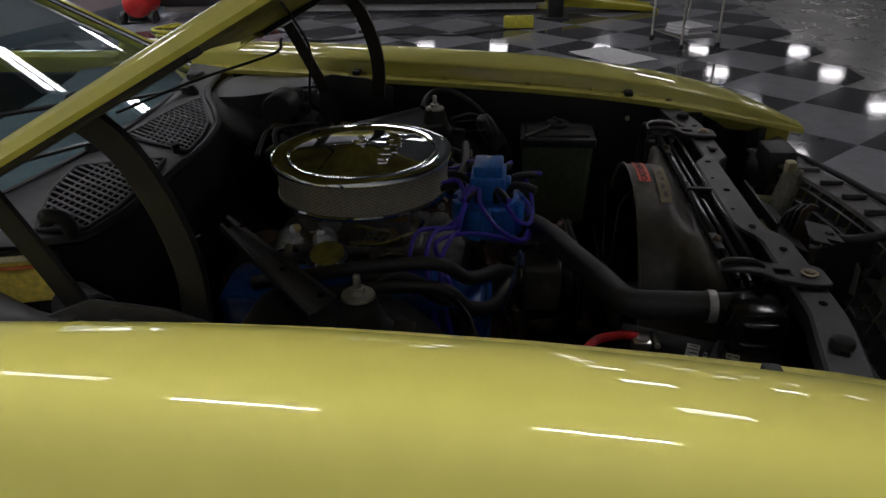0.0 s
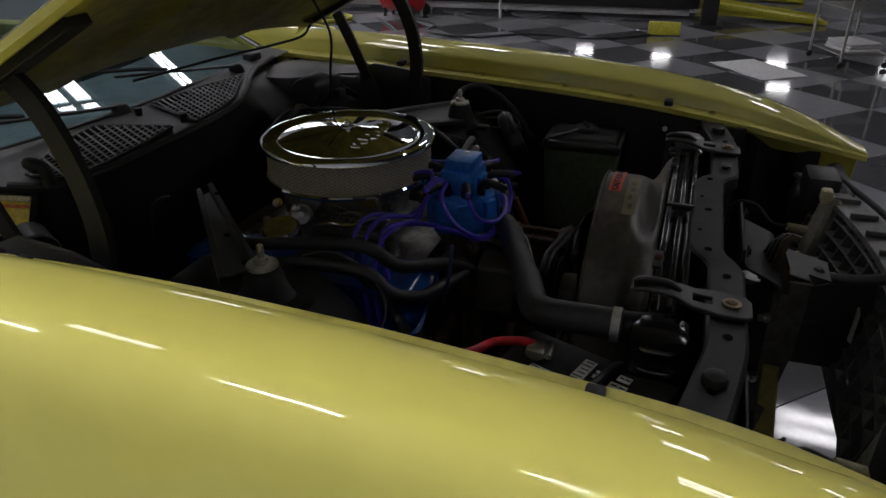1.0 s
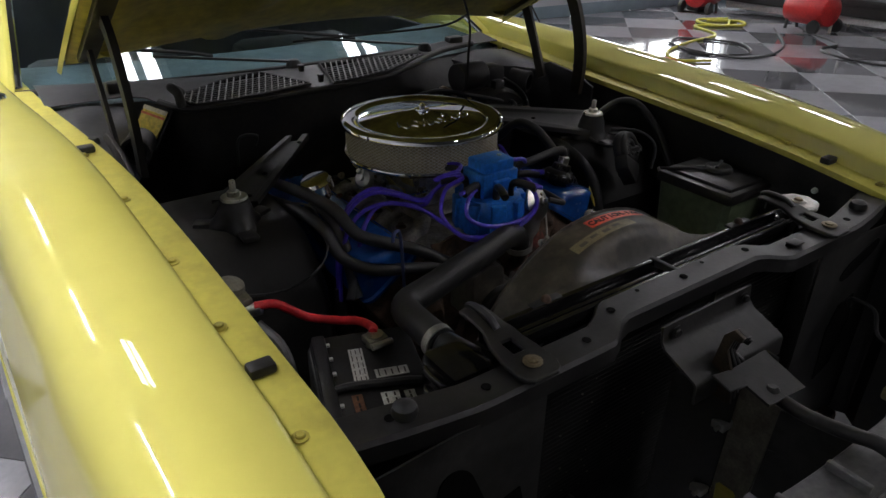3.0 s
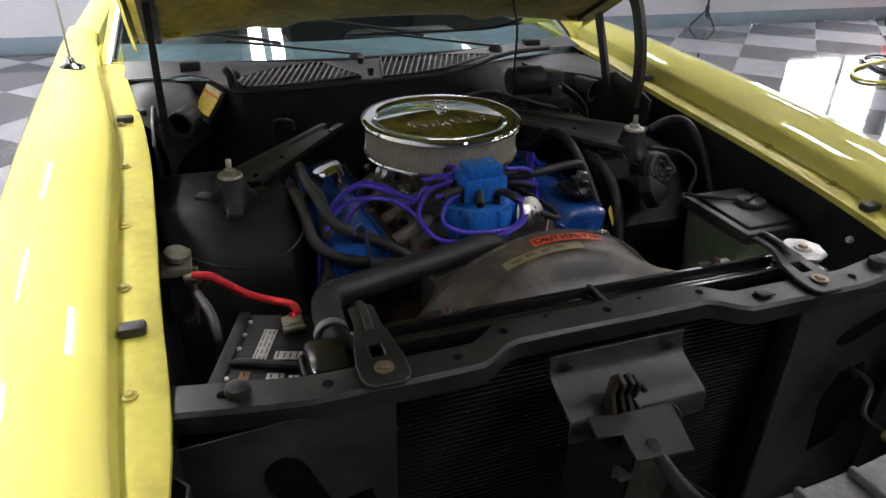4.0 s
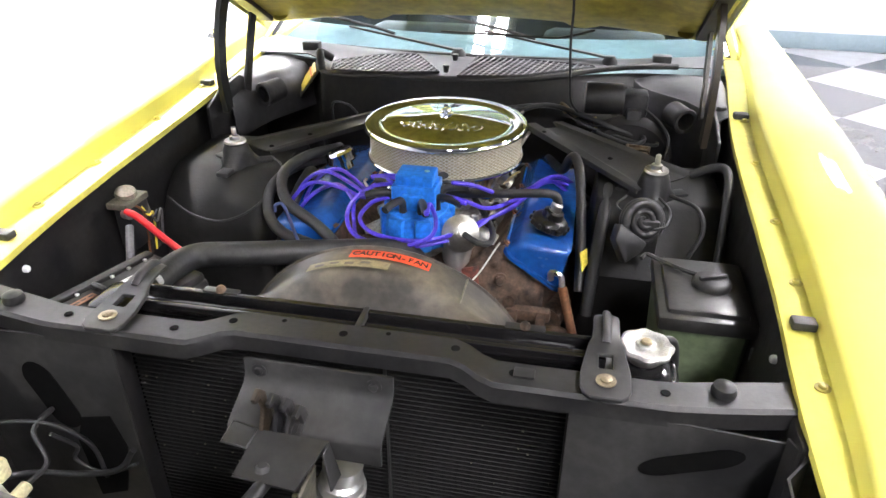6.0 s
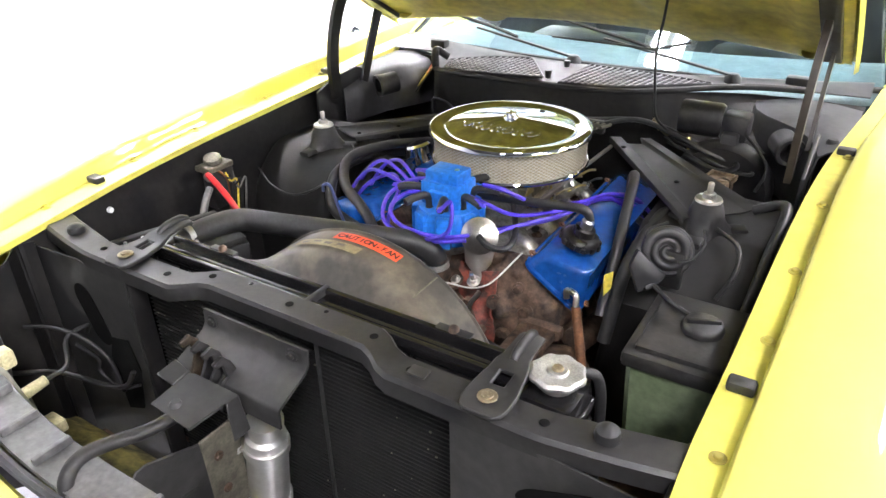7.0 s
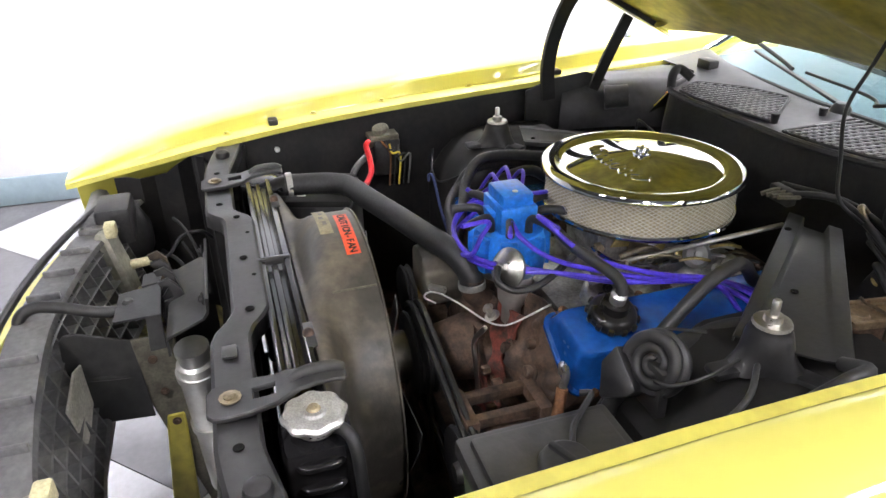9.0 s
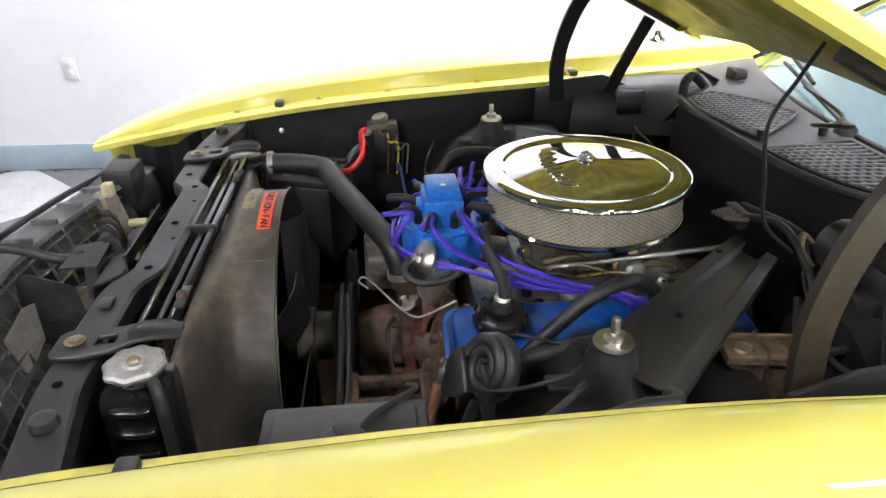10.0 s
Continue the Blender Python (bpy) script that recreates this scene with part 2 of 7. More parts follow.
def axis(p, d, roll=0):
    """A pose at p whose z runs along d."""
    return Matrix.Translation(p) @ Vector(d).to_track_quat("Z", "Y").to_matrix().to_4x4() @ Matrix.Rotation(radians(roll), 4, "Z")


def rod(bm, p, q, r, r2=None, seg=16, bevel=0.15):
    p, q = Vector(p), Vector(q)
    h = (q - p).length
    r2 = r if r2 is None else r2
    e = min(r, r2, h / 2) * bevel
    return lathe(bm, [(0, 0), (r - e, 0), (r, e), (r2, h - e), (r2 - e, h), (0, h)], seg, axis(p, q - p))


def curve_points(pts, n=8):
    P = [Vector(p) for p in pts]
    P = [P[0] * 2 - P[1]] + P + [P[-1] * 2 - P[-2]]
    out = []
    for i in range(1, len(P) - 2):
        a, b, c, d = P[i - 1:i + 3]
        for k in range(n):
            t = k / n
            out.append(0.5 * ((2 * b) + (c - a) * t + (2 * a - 5 * b + 4 * c - d) * t * t + (3 * b - a - 3 * c + d) * t ** 3))
    out.append(P[-2])
    return out


def tube(bm, pts, r, seg=10, n=8, flat=1.0, caps=True):
    Q = curve_points(pts, n)
    up = None
    rings = []
    for i, p in enumerate(Q):
        d = (Q[min(i + 1, len(Q) - 1)] - Q[max(i - 1, 0)]).normalized()
        if up is None:
            up = d.orthogonal().normalized()
        up = (up - d * up.dot(d)).normalized()
        side = d.cross(up)
        rad = r[0] + (r[1] - r[0]) * i / (len(Q) - 1) if isinstance(r, tuple) else r
        rings.append([bm.verts.new(p + up * math.cos(6.283185 * k / seg) * rad + side * math.sin(6.283185 * k / seg) * rad * flat) for k in range(seg)])
    for a, b in zip(rings, rings[1:]):
        for k in range(seg):
            bm.faces.new((a[k], a[(k + 1) % seg], b[(k + 1) % seg], b[k]))
    if caps:
        bm.faces.new(rings[0][::-1])
        bm.faces.new(rings[-1])
    return bm


def sheet(bm, rows, thick=0.0):
    V = [[bm.verts.new(p) for p in row] for row in rows]
    fs = [bm.faces.new((a[i], a[i + 1], b[i + 1], b[i])) for a, b in zip(V, V[1:]) for i in range(len(a) - 1)]
    if thick:
        bmesh.ops.recalc_face_normals(bm, faces=fs)
        bmesh.ops.solidify(bm, geom=fs, thickness=thick)
    return bm


def prism(bm, outline, h0, h1, m=None, bevel=0.0):
    """A polygon in the xy plane raised from h0 to h1."""
    vs = [bm.verts.new((x, y, h0)) for x, y in outline]
    f = bm.faces.new(vs)
    r = bmesh.ops.extrude_face_region(bm, geom=[f])
    top = [g for g in r["geom"] if isinstance(g, bmesh.types.BMVert)]
    for v in top:
        v.co.z = h1
    al = vs + top
    if bevel:
        es = list({e for v in al for e in v.link_edges})
        al = bmesh.ops.bevel(bm, geom=es, offset=bevel, segments=2, affect="EDGES", profile=0.5)["verts"]
    if m is not None:
        bmesh.ops.transform(bm, matrix=m, verts=list(al))
    return bm


def plate(bm, corners, thick, bevel=0.0015):
    """A flat plate through corner places, thick along its normal."""
    P = [Vector(c) for c in corners]
    n = Vector((0, 0, 0))
    for a, b in zip(P, P[1:] + P[:1]):
        n += a.cross(b)
    n.normalize()
    vs = [bm.verts.new(p - n * thick / 2) for p in P]
    ws = [bm.verts.new(p + n * thick / 2) for p in P]
    k = len(P)
    bm.faces.new(vs[::-1])
    bm.faces.new(ws)
    for i in range(k):
        bm.faces.new((vs[i], vs[(i + 1) % k], ws[(i + 1) % k], ws[i]))
    if bevel:
        es = list({e for v in vs + ws for e in v.link_edges})
        bmesh.ops.bevel(bm, geom=es, offset=bevel, segments=1, affect="EDGES")
    return bm


def lettering(name, words, size, m, material, parent, depth=0.0004, bold=0.0):
    cu = bpy.data.curves.new(name, "FONT")
    cu.body, cu.size, cu.extrude, cu.align_x, cu.align_y, cu.offset = words, size, depth, "CENTER", "CENTER", bold
    tmp = bpy.data.objects.new(name, cu)
    scene.collection.objects.link(tmp)
    me = bpy.data.meshes.new_from_object(tmp.evaluated_get(bpy.context.evaluated_depsgraph_get()))
    bpy.data.objects.remove(tmp)
    me.materials.clear()
    me.materials.append(material)
    ob = new(name, me)
    ob.parent = parent
    ob.matrix_basis = m
    return ob


def lerp(table, x):
    """Piecewise linear look-up, smooth enough at the steps used here."""
    return float(np.interp(x, [a for a, _ in table], [b for _, b in table]))


def strap(bm, pts, width, thick, n=8):
    """A flat bar bent in a plane of constant x: its width lies in that plane."""
    Q = curve_points(pts, n)
    rows = []
    for i, p in enumerate(Q):
        d = (Q[min(i + 1, len(Q) - 1)] - Q[max(i - 1, 0)]).normalized()
        s = Vector((0, -d.z, d.y)) * width / 2
        rows.append([p - s, p - s * 0.5, p + s * 0.5, p + s])
    sheet(bm, rows, thick)
    return bm


# ---- the room ----
RT = Matrix.Rotation(radians(ROOM_TURN), 4, "Z")


def in_room(ob):
    ob.matrix_basis = RT @ ob.matrix_basis
    return ob


def slab(name, lo, hi, material, label, category="wall"):
    bm = B()
    box(bm, lo, hi, 0)
    return in_room(tagged(part(name, bm, material, None), label, category, kind="structure"))


X0, X1, Y0, Y1 = -2.62, 27.0, -13.0, 5.50
slab("wall_west", (X0 - 0.15, Y0, 0), (X0, Y1 + 0.15, CEILING), WALL, "smooth white painted showroom wall")
DOOR_A, DOOR_B, DOOR_Z0, DOOR_Z = 6.2, 8.9, 0.45, 2.3
slab("wall_north", (X0, Y1, 0), (DOOR_A, Y1 + 0.15, CEILING), WALL, "smooth white painted showroom end wall")
slab("wall_north_far", (DOOR_B, Y1, 0), (X1, Y1 + 0.15, CEILING), WALL, "smooth white painted end wall past the window")
slab("wall_north_top", (DOOR_A, Y1, DOOR_Z), (DOOR_B, Y1 + 0.15, CEILING), WALL, "white wall above the wide window")
slab("wall_north_sill", (DOOR_A, Y1, 0), (DOOR_B, Y1 + 0.15, DOOR_Z0), WALL, "white wall below the wide window")
slab("backdrop", (DOOR_A - 1, Y1 + 0.6, -0.5), (DOOR_B + 1, Y1 + 0.62, 3.2), DAY, "bright daylight outside the window", "backdrop")
win = in_room(thing("window_1", (0, 0, 0), "wide window with slim white mullions in the end wall", "window", kind="structure"))
for q in range(4):
    bm = B()
    x = DOOR_A + (DOOR_B - DOOR_A) * q / 3
    box(bm, (x - 0.03, Y1 + 0.03, DOOR_Z0), (x + 0.03, Y1 + 0.09, DOOR_Z), 0.004)
    part("mullion", bm, FIXTURE, win)
for z in (DOOR_Z0, DOOR_Z):
    bm = B()
    box(bm, (DOOR_A, Y1 + 0.02, z - 0.03), (DOOR_B, Y1 + 0.10, z + 0.03), 0.004)
    part("window_frame", bm, FIXTURE, win)
# both walls stay out of view; their grey is chosen to cut bounce light
slab("wall_east", (X1, Y0, 0), (X1 + 0.15, Y1 + 0.15, CEILING), DIM_WALL, "unseen east wall beyond the lift, darkened to dim the driver side")
slab("wall_south", (X0, Y0 - 0.15, 0), (X1, Y0, CEILING), DIM_WALL, "unseen south wall closing the workshop, darkened to dim the driver side")
slab("ceiling", (X0 - 0.15, Y0 - 0.15, CEILING), (X1 + 0.15, Y1 + 0.15, CEILING + 0.12), CEIL, "plain dark ceiling with light panels", "ceiling")


def baseboard(lo, hi):
    bm = B()
    box(bm, lo, hi, 0.003)
    in_room(tagged(part("baseboard", bm, BASEBOARD), "slate blue vinyl base along the white wall", "baseboard", kind="structure"))


baseboard((X0 + 0.002, Y0, 0.004), (X0 + 0.016, Y1 - 0.02, 0.15))
baseboard((X0 + 0.02, Y1 - 0.016, 0.004), (X1, Y1 - 0.002, 0.15))

# floor: concrete all over, checker tiles up to an edge line
FLOOR_EDGE = -2.9
bm = B()
box(bm, (X0, Y0, -0.15), (X1, Y1, -0.006), 0)
floor = in_room(tagged(part("floor", bm, CONCRETE), "grey sealed concrete floor with polished checker tiles", "floor", kind="structure"))


def lamp_fixture(x, y, length, width, count, made={}):
    """A surface mounted light: a housing with glowing strips along y."""
    at = RT @ Matrix.Translation((x, y, CEILING))
    key = (length, width, count)
    if key in made:
        return copy_thing(made[key], at)
    e = thing("ceiling_light", (0, 0, 0), "white ceiling light with glowing strips" if count > 1 else "long white ceiling light with one glowing tube", "ceiling light", "ceiling lights")
    half = width * count * 0.75 + 0.06 if count > 1 else 0.15
    bm = B()
    box(bm, (-half, -length / 2 - 0.04, -0.07), (half, length / 2 + 0.04, -0.001), 0.006)
    part("housing", bm, FIXTURE, e)
    for k in range(count):
        c = (k - (count - 1) / 2) * width * 1.6
        bm = B()
        box(bm, (c - width / 2, -length / 2, -0.082), (c + width / 2, length / 2, -0.072), 0.003)
        part("diffuser", bm, LAMP_TUBE if count == 1 else LAMP, e, "glowing white diffuser")
    if count == 1:
        # added skirts that cut the tube's light off the bay and upper wall
        for q in (-1, 1):
            bm = B()
            box(bm, (q * half - 0.006, -length / 2 - 0.04, -0.34 if q < 0 else -0.41), (q * half + 0.006, length / 2 + 0.04, -0.06), 0.003)
            part("cutoff_skirt", bm, FIXTURE, e, "added side skirt that keeps the tube's light out of the engine bay")
    e.matrix_basis = at
    made[key] = e
    return e


for ly in (-1.42, 0.58, 2.58, 4.45):
    lamp_fixture(-1.78, ly, 0.85, 0.02, 1)
for lx in (1.9, 5.4, 9.3, 13.3, 17.2, 20.9, 24.2):
    for ly in (-8.7, -5.4, -2.1, 1.6, 4.3):
        if lx > 12 or ly > -3 or (lx > 9 and ly > -6):
            lamp_fixture(lx, ly, 0.60, 0.17, 2)
# the last one is an added fill lamp to brighten the car's front
for wx, wy in ((-0.345, 1.72), (3.95, 1.78), (1.3, -4.4)):
    spot = RT.inverted() @ Vector((wx, wy, 0))
    lamp_fixture(spot.x, spot.y, 0.60, 0.12, 2)

# ---- the car ----
XC = -0.008                                   # centre line of the car
car = thing("car", (0, 0, 0), "lemon yellow coupe with its hood open over a blue engine", "car")

FLANGE_Z = [(-1.07, 0.822), (-0.95, 0.848), (-0.8, 0.878), (-0.7, 0.894), (-0.6, 0.906), (-0.516, 0.915), (-0.335, 0.929), (-0.1, 0.941), (0.3, 0.955), (0.9, 0.965)]
LIP_X = [(-1.07, 0.603), (-0.9, 0.585), (-0.75, 0.576), (-0.6, 0.586), (-0.45, 0.590), (-0.3, 0.594), (-0.1, 0.601), (0.1, 0.615), (0.3, 0.642), (0.5, 0.667), (0.9, 0.70)]
OUT_X = [(-1.08, 0.69), (-1.0, 0.745), (-0.9, 0.775), (-0.6, 0.805), (0.0, 0.828), (0.9, 0.838)]
RISE = [(-1.07, 0.006), (-1.0, 0.022), (-0.92, 0.036), (-0.85, 0.045), (-0.6, 0.055), (-0.3, 0.059), (0.0, 0.062), (0.9, 0.058)]


def smooth(table, y):
    """The table's value with its corners rounded."""
    return sum(lerp(table, y + d) for d in (-0.09, -0.06, -0.03, 0, 0.03, 0.06, 0.09)) / 7


def fender_rows(side):
    rows = []
    ys = [-1.075, -1.06, -1.03, -0.99] + [-0.95 + 0.05 * i for i in range(38)]
    for y in ys:
        z, lip = lerp(FLANGE_Z, y), smooth(LIP_X, y) if y > -0.9 else lerp(LIP_X, y)
        out, up = (smooth(OUT_X, y), smooth(RISE, y)) if y > -0.85 else (lerp(OUT_X, y), lerp(RISE, y))
        k = min(1.0, 0.25 + 2.6 * max(0, y + 1.07))
        fl, inner = 0.043 * k, lip - (0.012 * k if side < 0 else 0.0)
        c = lip + fl + 0.007 * k
        w = out - c
        sec = [(inner, z - 0.012), (inner, z), (inner + 0.004, z + 0.002), (lip + fl - 0.008 * k, z + 0.001), (lip + fl - 0.002 * k, z + 0.003), (lip + fl + 0.001 * k, z + up * 0.24), (lip + fl + 0.003 * k, z + up * 0.56),
               (lip + fl + 0.0045 * k, z + up * 0.63), (c + 0.004 * k, z + up * 0.71), (c + w * 0.16, z + up * 0.835), (c + w * 0.33, z + up * 0.93), (c + w * 0.50, z + up * 0.985), (c + w * 0.62, z + up * 0.98),
               (c + w * 0.76, z + up * 0.92), (c + w * 0.88, z + up * 0.62), (c + w * 0.96, z + up * 0.15), (out, z - 0.030),
               (out + 0.018, z - 0.110), (out + 0.032, z - 0.19), (out + 0.040, z - 0.27), (out + 0.03, z - 0.48), (out, z - 0.62)]
        drop = 0.0
        rows.append([(XC + side * x, y, zz - drop) for x, zz in sec])
    return rows


def bolt_head(bm, p, r=0.008, h=0.007):
    lathe(bm, [(0, 0), (r * 1.7, 0), (r * 1.7, 0.0015), (r, 0.002), (r, h), (r * 0.8, h + 0.001), (0, h + 0.001)], 12, Matrix.Translation(p))
    return bm


for side in (-1, 1):
    bm = B()
    sheet(bm, fender_rows(side), 0.0025)
    fender = part("fender", bm, YELLOW, car, "lemon yellow front fender with bolted inner flange")
    fender.data.materials.append(YELLOW_FLANGE)
    for f in fender.data.polygons:
        c = f.center
        if c.y > -0.98 and abs(c.x - XC) < lerp(LIP_X, c.y) + 0.044 and c.z < lerp(FLANGE_Z, c.y) + 0.004:
            f.material_index = 1
    # white disc in place of a hole in the apron with light behind it
    bm = B()
    y = -0.608
    lathe(bm, [(0, 0.004), (0.004, 0.004), (0.006, 0.002), (0.0065, -0.004)], 14, axis((XC + side * (lerp(LIP_X, y) - 0.001), y, 0.851), (-side, 0, 0)))
    part("plug", bm, PAPER, fender, "small white disc painted as light showing through an apron hole")
    for y in (-0.715, -0.511, -0.340, -0.110, 0.12):
        bm = B()
        x = lerp(LIP_X, y) + 0.031
        bolt_head(bm, (XC + side * x, y, lerp(FLANGE_Z, y) + 0.003), 0.0056, 0.005)
        part("bolt", bm, YELLOW_UNDER, fender, "grimy yellow painted bolt")
    for y in (-0.608, 0.139):
        bm = B()
        x = lerp(LIP_X, y) + 0.022
        box(bm, (-0.015, -0.011, 0), (0.017, 0.011, 0.014), 0.004, Matrix.Translation((XC + side * x, y, lerp(FLANGE_Z, y) + 0.002)))
        part("bumper", bm, RUBBER, fender, "black rubber hood bumper")
    # chrome body side moulding
    bm = B()
    tube(bm, [(XC + side * (lerp(OUT_X, y) + 0.036), y, lerp(FLANGE_Z, y) - 0.22) for y in (-0.9, -0.5, -0.1, 0.3, 0.8)], 0.008, 8, 6)
    part("moulding", bm, CHROME, fender, "chrome body side moulding strip")
    # inner fender apron
    bm = B()
    rows = []
    for k in range(24):
        y = -1.0 + k * 0.066
        lip, z = lerp(LIP_X, y), lerp(FLANGE_Z, y)
        rows.append([(XC + side * x, y, zz) for x, zz in ((lip + 0.03, z - 0.006), (lip + 0.008, z - 0.010), (lip + 0.004, z - 0.05), (lip - 0.006, z - 0.18), (lip - 0.012, z - 0.34), (lip - 0.02, z - 0.50))])
    sheet(bm, rows[4:], 0.003)
    part("inner_fender", bm, BLACK_BAY, car, "satin black inner fender apron")

# antenna on the passenger fender
bm = B()
lathe(bm, [(0, 0), (0.028, 0), (0.027, 0.006), (0.012, 0.014), (0.008, 0.026), (0, 0.028)], 24, Matrix.Translation((XC - 0.757, 0.40, 1.010)))
antenna = part("antenna", bm, CHROME, car, "chrome radio antenna")
bm = B()
rod(bm, (XC - 0.757, 0.40, 1.028), (XC - 0.77, 0.46, 1.75), 0.0026, 0.0015, 8)
part("mast", bm, STEEL, antenna)

# doors, roof and windshield
for s in (-1, 1):
    bm = B()
    box(bm, (XC + s * 0.80 - 0.05, 0.92, 0.25), (XC + s * 0.80 + 0.05, 2.6, 0.98), 0.03)
    side_body = part("body_side", bm, YELLOW, car)
    bm = B()
    box(bm, (XC + s * 0.735 - 0.012, 0.62, 0.30), (XC + s * 0.735 + 0.012, 2.5, 0.93), 0.01)
    part("door_trim", bm, SEAT, side_body, "dark vinyl door trim")


def shield(u, v):
    """A place on the windshield: u across -1..1, v up 0..1."""
    x = u * (0.70 - 0.10 * v)
    y = 0.52 + 0.62 * v - (0.17 - 0.03 * v) * (0 - u * u) * 0.8
    z = 0.955 + 0.012 * (1 - u * u) + 0.33 * v
    return Vector((XC + x, y, z))


bm = B()
sheet(bm, [[shield(-1 + i / 10, j / 8) for i in range(21)] for j in range(9)], 0.005)
windshield = part("windshield", bm, GLASS, car, "blue tinted windshield glass", 60)
windshield.visible_shadow = False
bm = B()
tube(bm, [shield(-1 + i / 5, -0.005) + Vector((0, -0.006, 0.002)) for i in range(11)], 0.008, 8, 4)
part("windshield_seal", bm, RUBBER, car)
for s in (-1, 1):
    bm = B()
    tube(bm, [shield(s * 1.02, v) for v in (-0.02, 0.3, 0.6, 1.02)], 0.024, 10, 5, 0.6)
    pillar = part("pillar", bm, YELLOW, car)
    bm = B()
    tube(bm, [shield(s * 0.985, v) + Vector((0, -0.004, 0.012)) for v in (0.0, 0.3, 0.6, 1.0)], 0.008, 8, 5)
    part("trim", bm, CHROME, pillar, "chrome windshield trim")
bm = B()
sheet(bm, [[(XC + u * 0.63, 1.13 + v * 1.2, 1.285 + 0.06 * math.sin(v * 2.2) - 0.03 * u * u + 0.0 * v) for u in [-1 + i / 6 for i in range(13)]] for v in [k / 8 for k in range(9)]], 0.02)
part("roof", bm, YELLOW, car)
bm = B()
sheet(bm, [[(XC + u * 0.72, 0.50 + 0.12 * u * u + v * 0.40, 0.925 + 0.03 * math.sin(v * 2.6) + 0.0 * u) for u in [-1 + i / 8 for i in range(17)]] for v in [k / 6 for k in range(7)]], 0.02)
part("dashboard", bm, DASH, car, "dashboard pad tinted blue grey for the reflection on the glass")
for s in (-1, 1):
    bm = B()
    box(bm, (XC + s * 0.36 - 0.25, 1.35, 0.3), (XC + s * 0.36 + 0.25, 1.55, 0.86), 0.05)
    part("seat", bm, SEAT, car)
bm = B()
box(bm, (XC - 0.75, 0.55, 0.22), (XC + 0.75, 2.6, 0.30), 0.02)
box(bm, (XC - 0.75, 2.5, 0.25), (XC + 0.75, 2.6, 0.94), 0.02)
part("cabin_floor", bm, SEAT, car)
# rear of the body
for s in (-1, 1):
    bm = B()
    plate(bm, [(XC + s * 0.62, 2.05, 1.30), (XC + s * 0.62, 2.33, 1.31), (XC + s * 0.76, 3.05, 0.95), (XC + s * 0.78, 2.35, 0.97)], 0.03, 0.008)
    part("rear_pillar", bm, YELLOW, car)
bm = B()
plate(bm, [(XC - 0.58, 2.34, 1.325), (XC + 0.58, 2.34, 1.325), (XC + 0.70, 3.02, 0.965), (XC - 0.70, 3.02, 0.965)], 0.006)
part("rear_window", bm, GLASS, car, "tinted rear window glass").visible_shadow = False
bm = B()
box(bm, (XC - 0.85, 2.55, 0.30), (XC + 0.85, 3.6, 0.95), 0.08)
part("rear_body", bm, YELLOW, car)
for s in (-1, 1):
    for y in (-0.25, 2.75):
        bm = B()
        lathe(bm, [(0.17, -0.11), (0.30, -0.11), (0.325, -0.08), (0.325, 0.08), (0.30, 0.11), (0.17, 0.11)], 40, axis((XC + s * 0.72, y, 0.326), (1, 0, 0)))
        wheel = part("wheel", bm, RUBBER, car, "black tyre on a steel rim")
        bm = B()
        lathe(bm, [(0, 0.02), (0.05, 0.04), (0.10, 0.0), (0.165, 0.03), (0.18, 0.09), (0.18, -0.09)], 32, axis((XC + s * 0.72, y, 0.326), (s, 0, 0)))
        part("rim", bm, STEEL, wheel)

# ---- cowl ----
def cowl_front(x):
    """Front lip of the cowl: straight on the passenger half, swept back past the driver's grille."""
    return float(np.interp(x, [-0.66, -0.50, -0.455, -0.428, -0.40, -0.30, -0.15, 0.0, 0.08, 0.15, 0.25, 0.32, 0.41, 0.52, 0.66],
                           [0.475, 0.465, 0.435, 0.365, 0.328, 0.315, 0.316, 0.320, 0.330, 0.346, 0.395, 0.440, 0.480, 0.505, 0.525]))


def cowl_z(x, y):
    return 0.962 - 0.03 * x * x + 0.13 * (y - 0.40)


bm = B()
rows = []
for k in range(9):
    v = k / 8
    row = []
    for i in range(67):
        x = -0.66 + 1.32 * i / 66
        y0, y1 = cowl_front(x), 0.50 + 0.135 * (x / 0.66) ** 2
        y = y0 + (y1 - y0) * v
        row.append((XC + x, y, cowl_z(x, y) - (0.006 if k == 8 else 0)))
    rows.append(row)
sheet(bm, rows, 0.003)
cowl = part("cowl_panel", bm, COWL, car, "charcoal cowl panel with two mesh grilles")
bm = B()
tube(bm, [(XC + x, cowl_front(x) - 0.004, cowl_z(x, cowl_front(x)) + 0.002) for x in [-0.44 + 0.98 * i / 28 for i in range(29)]], 0.008, 8, 2)
part("cowl_seal", bm, RUBBER, cowl, "black rubber hood seal")


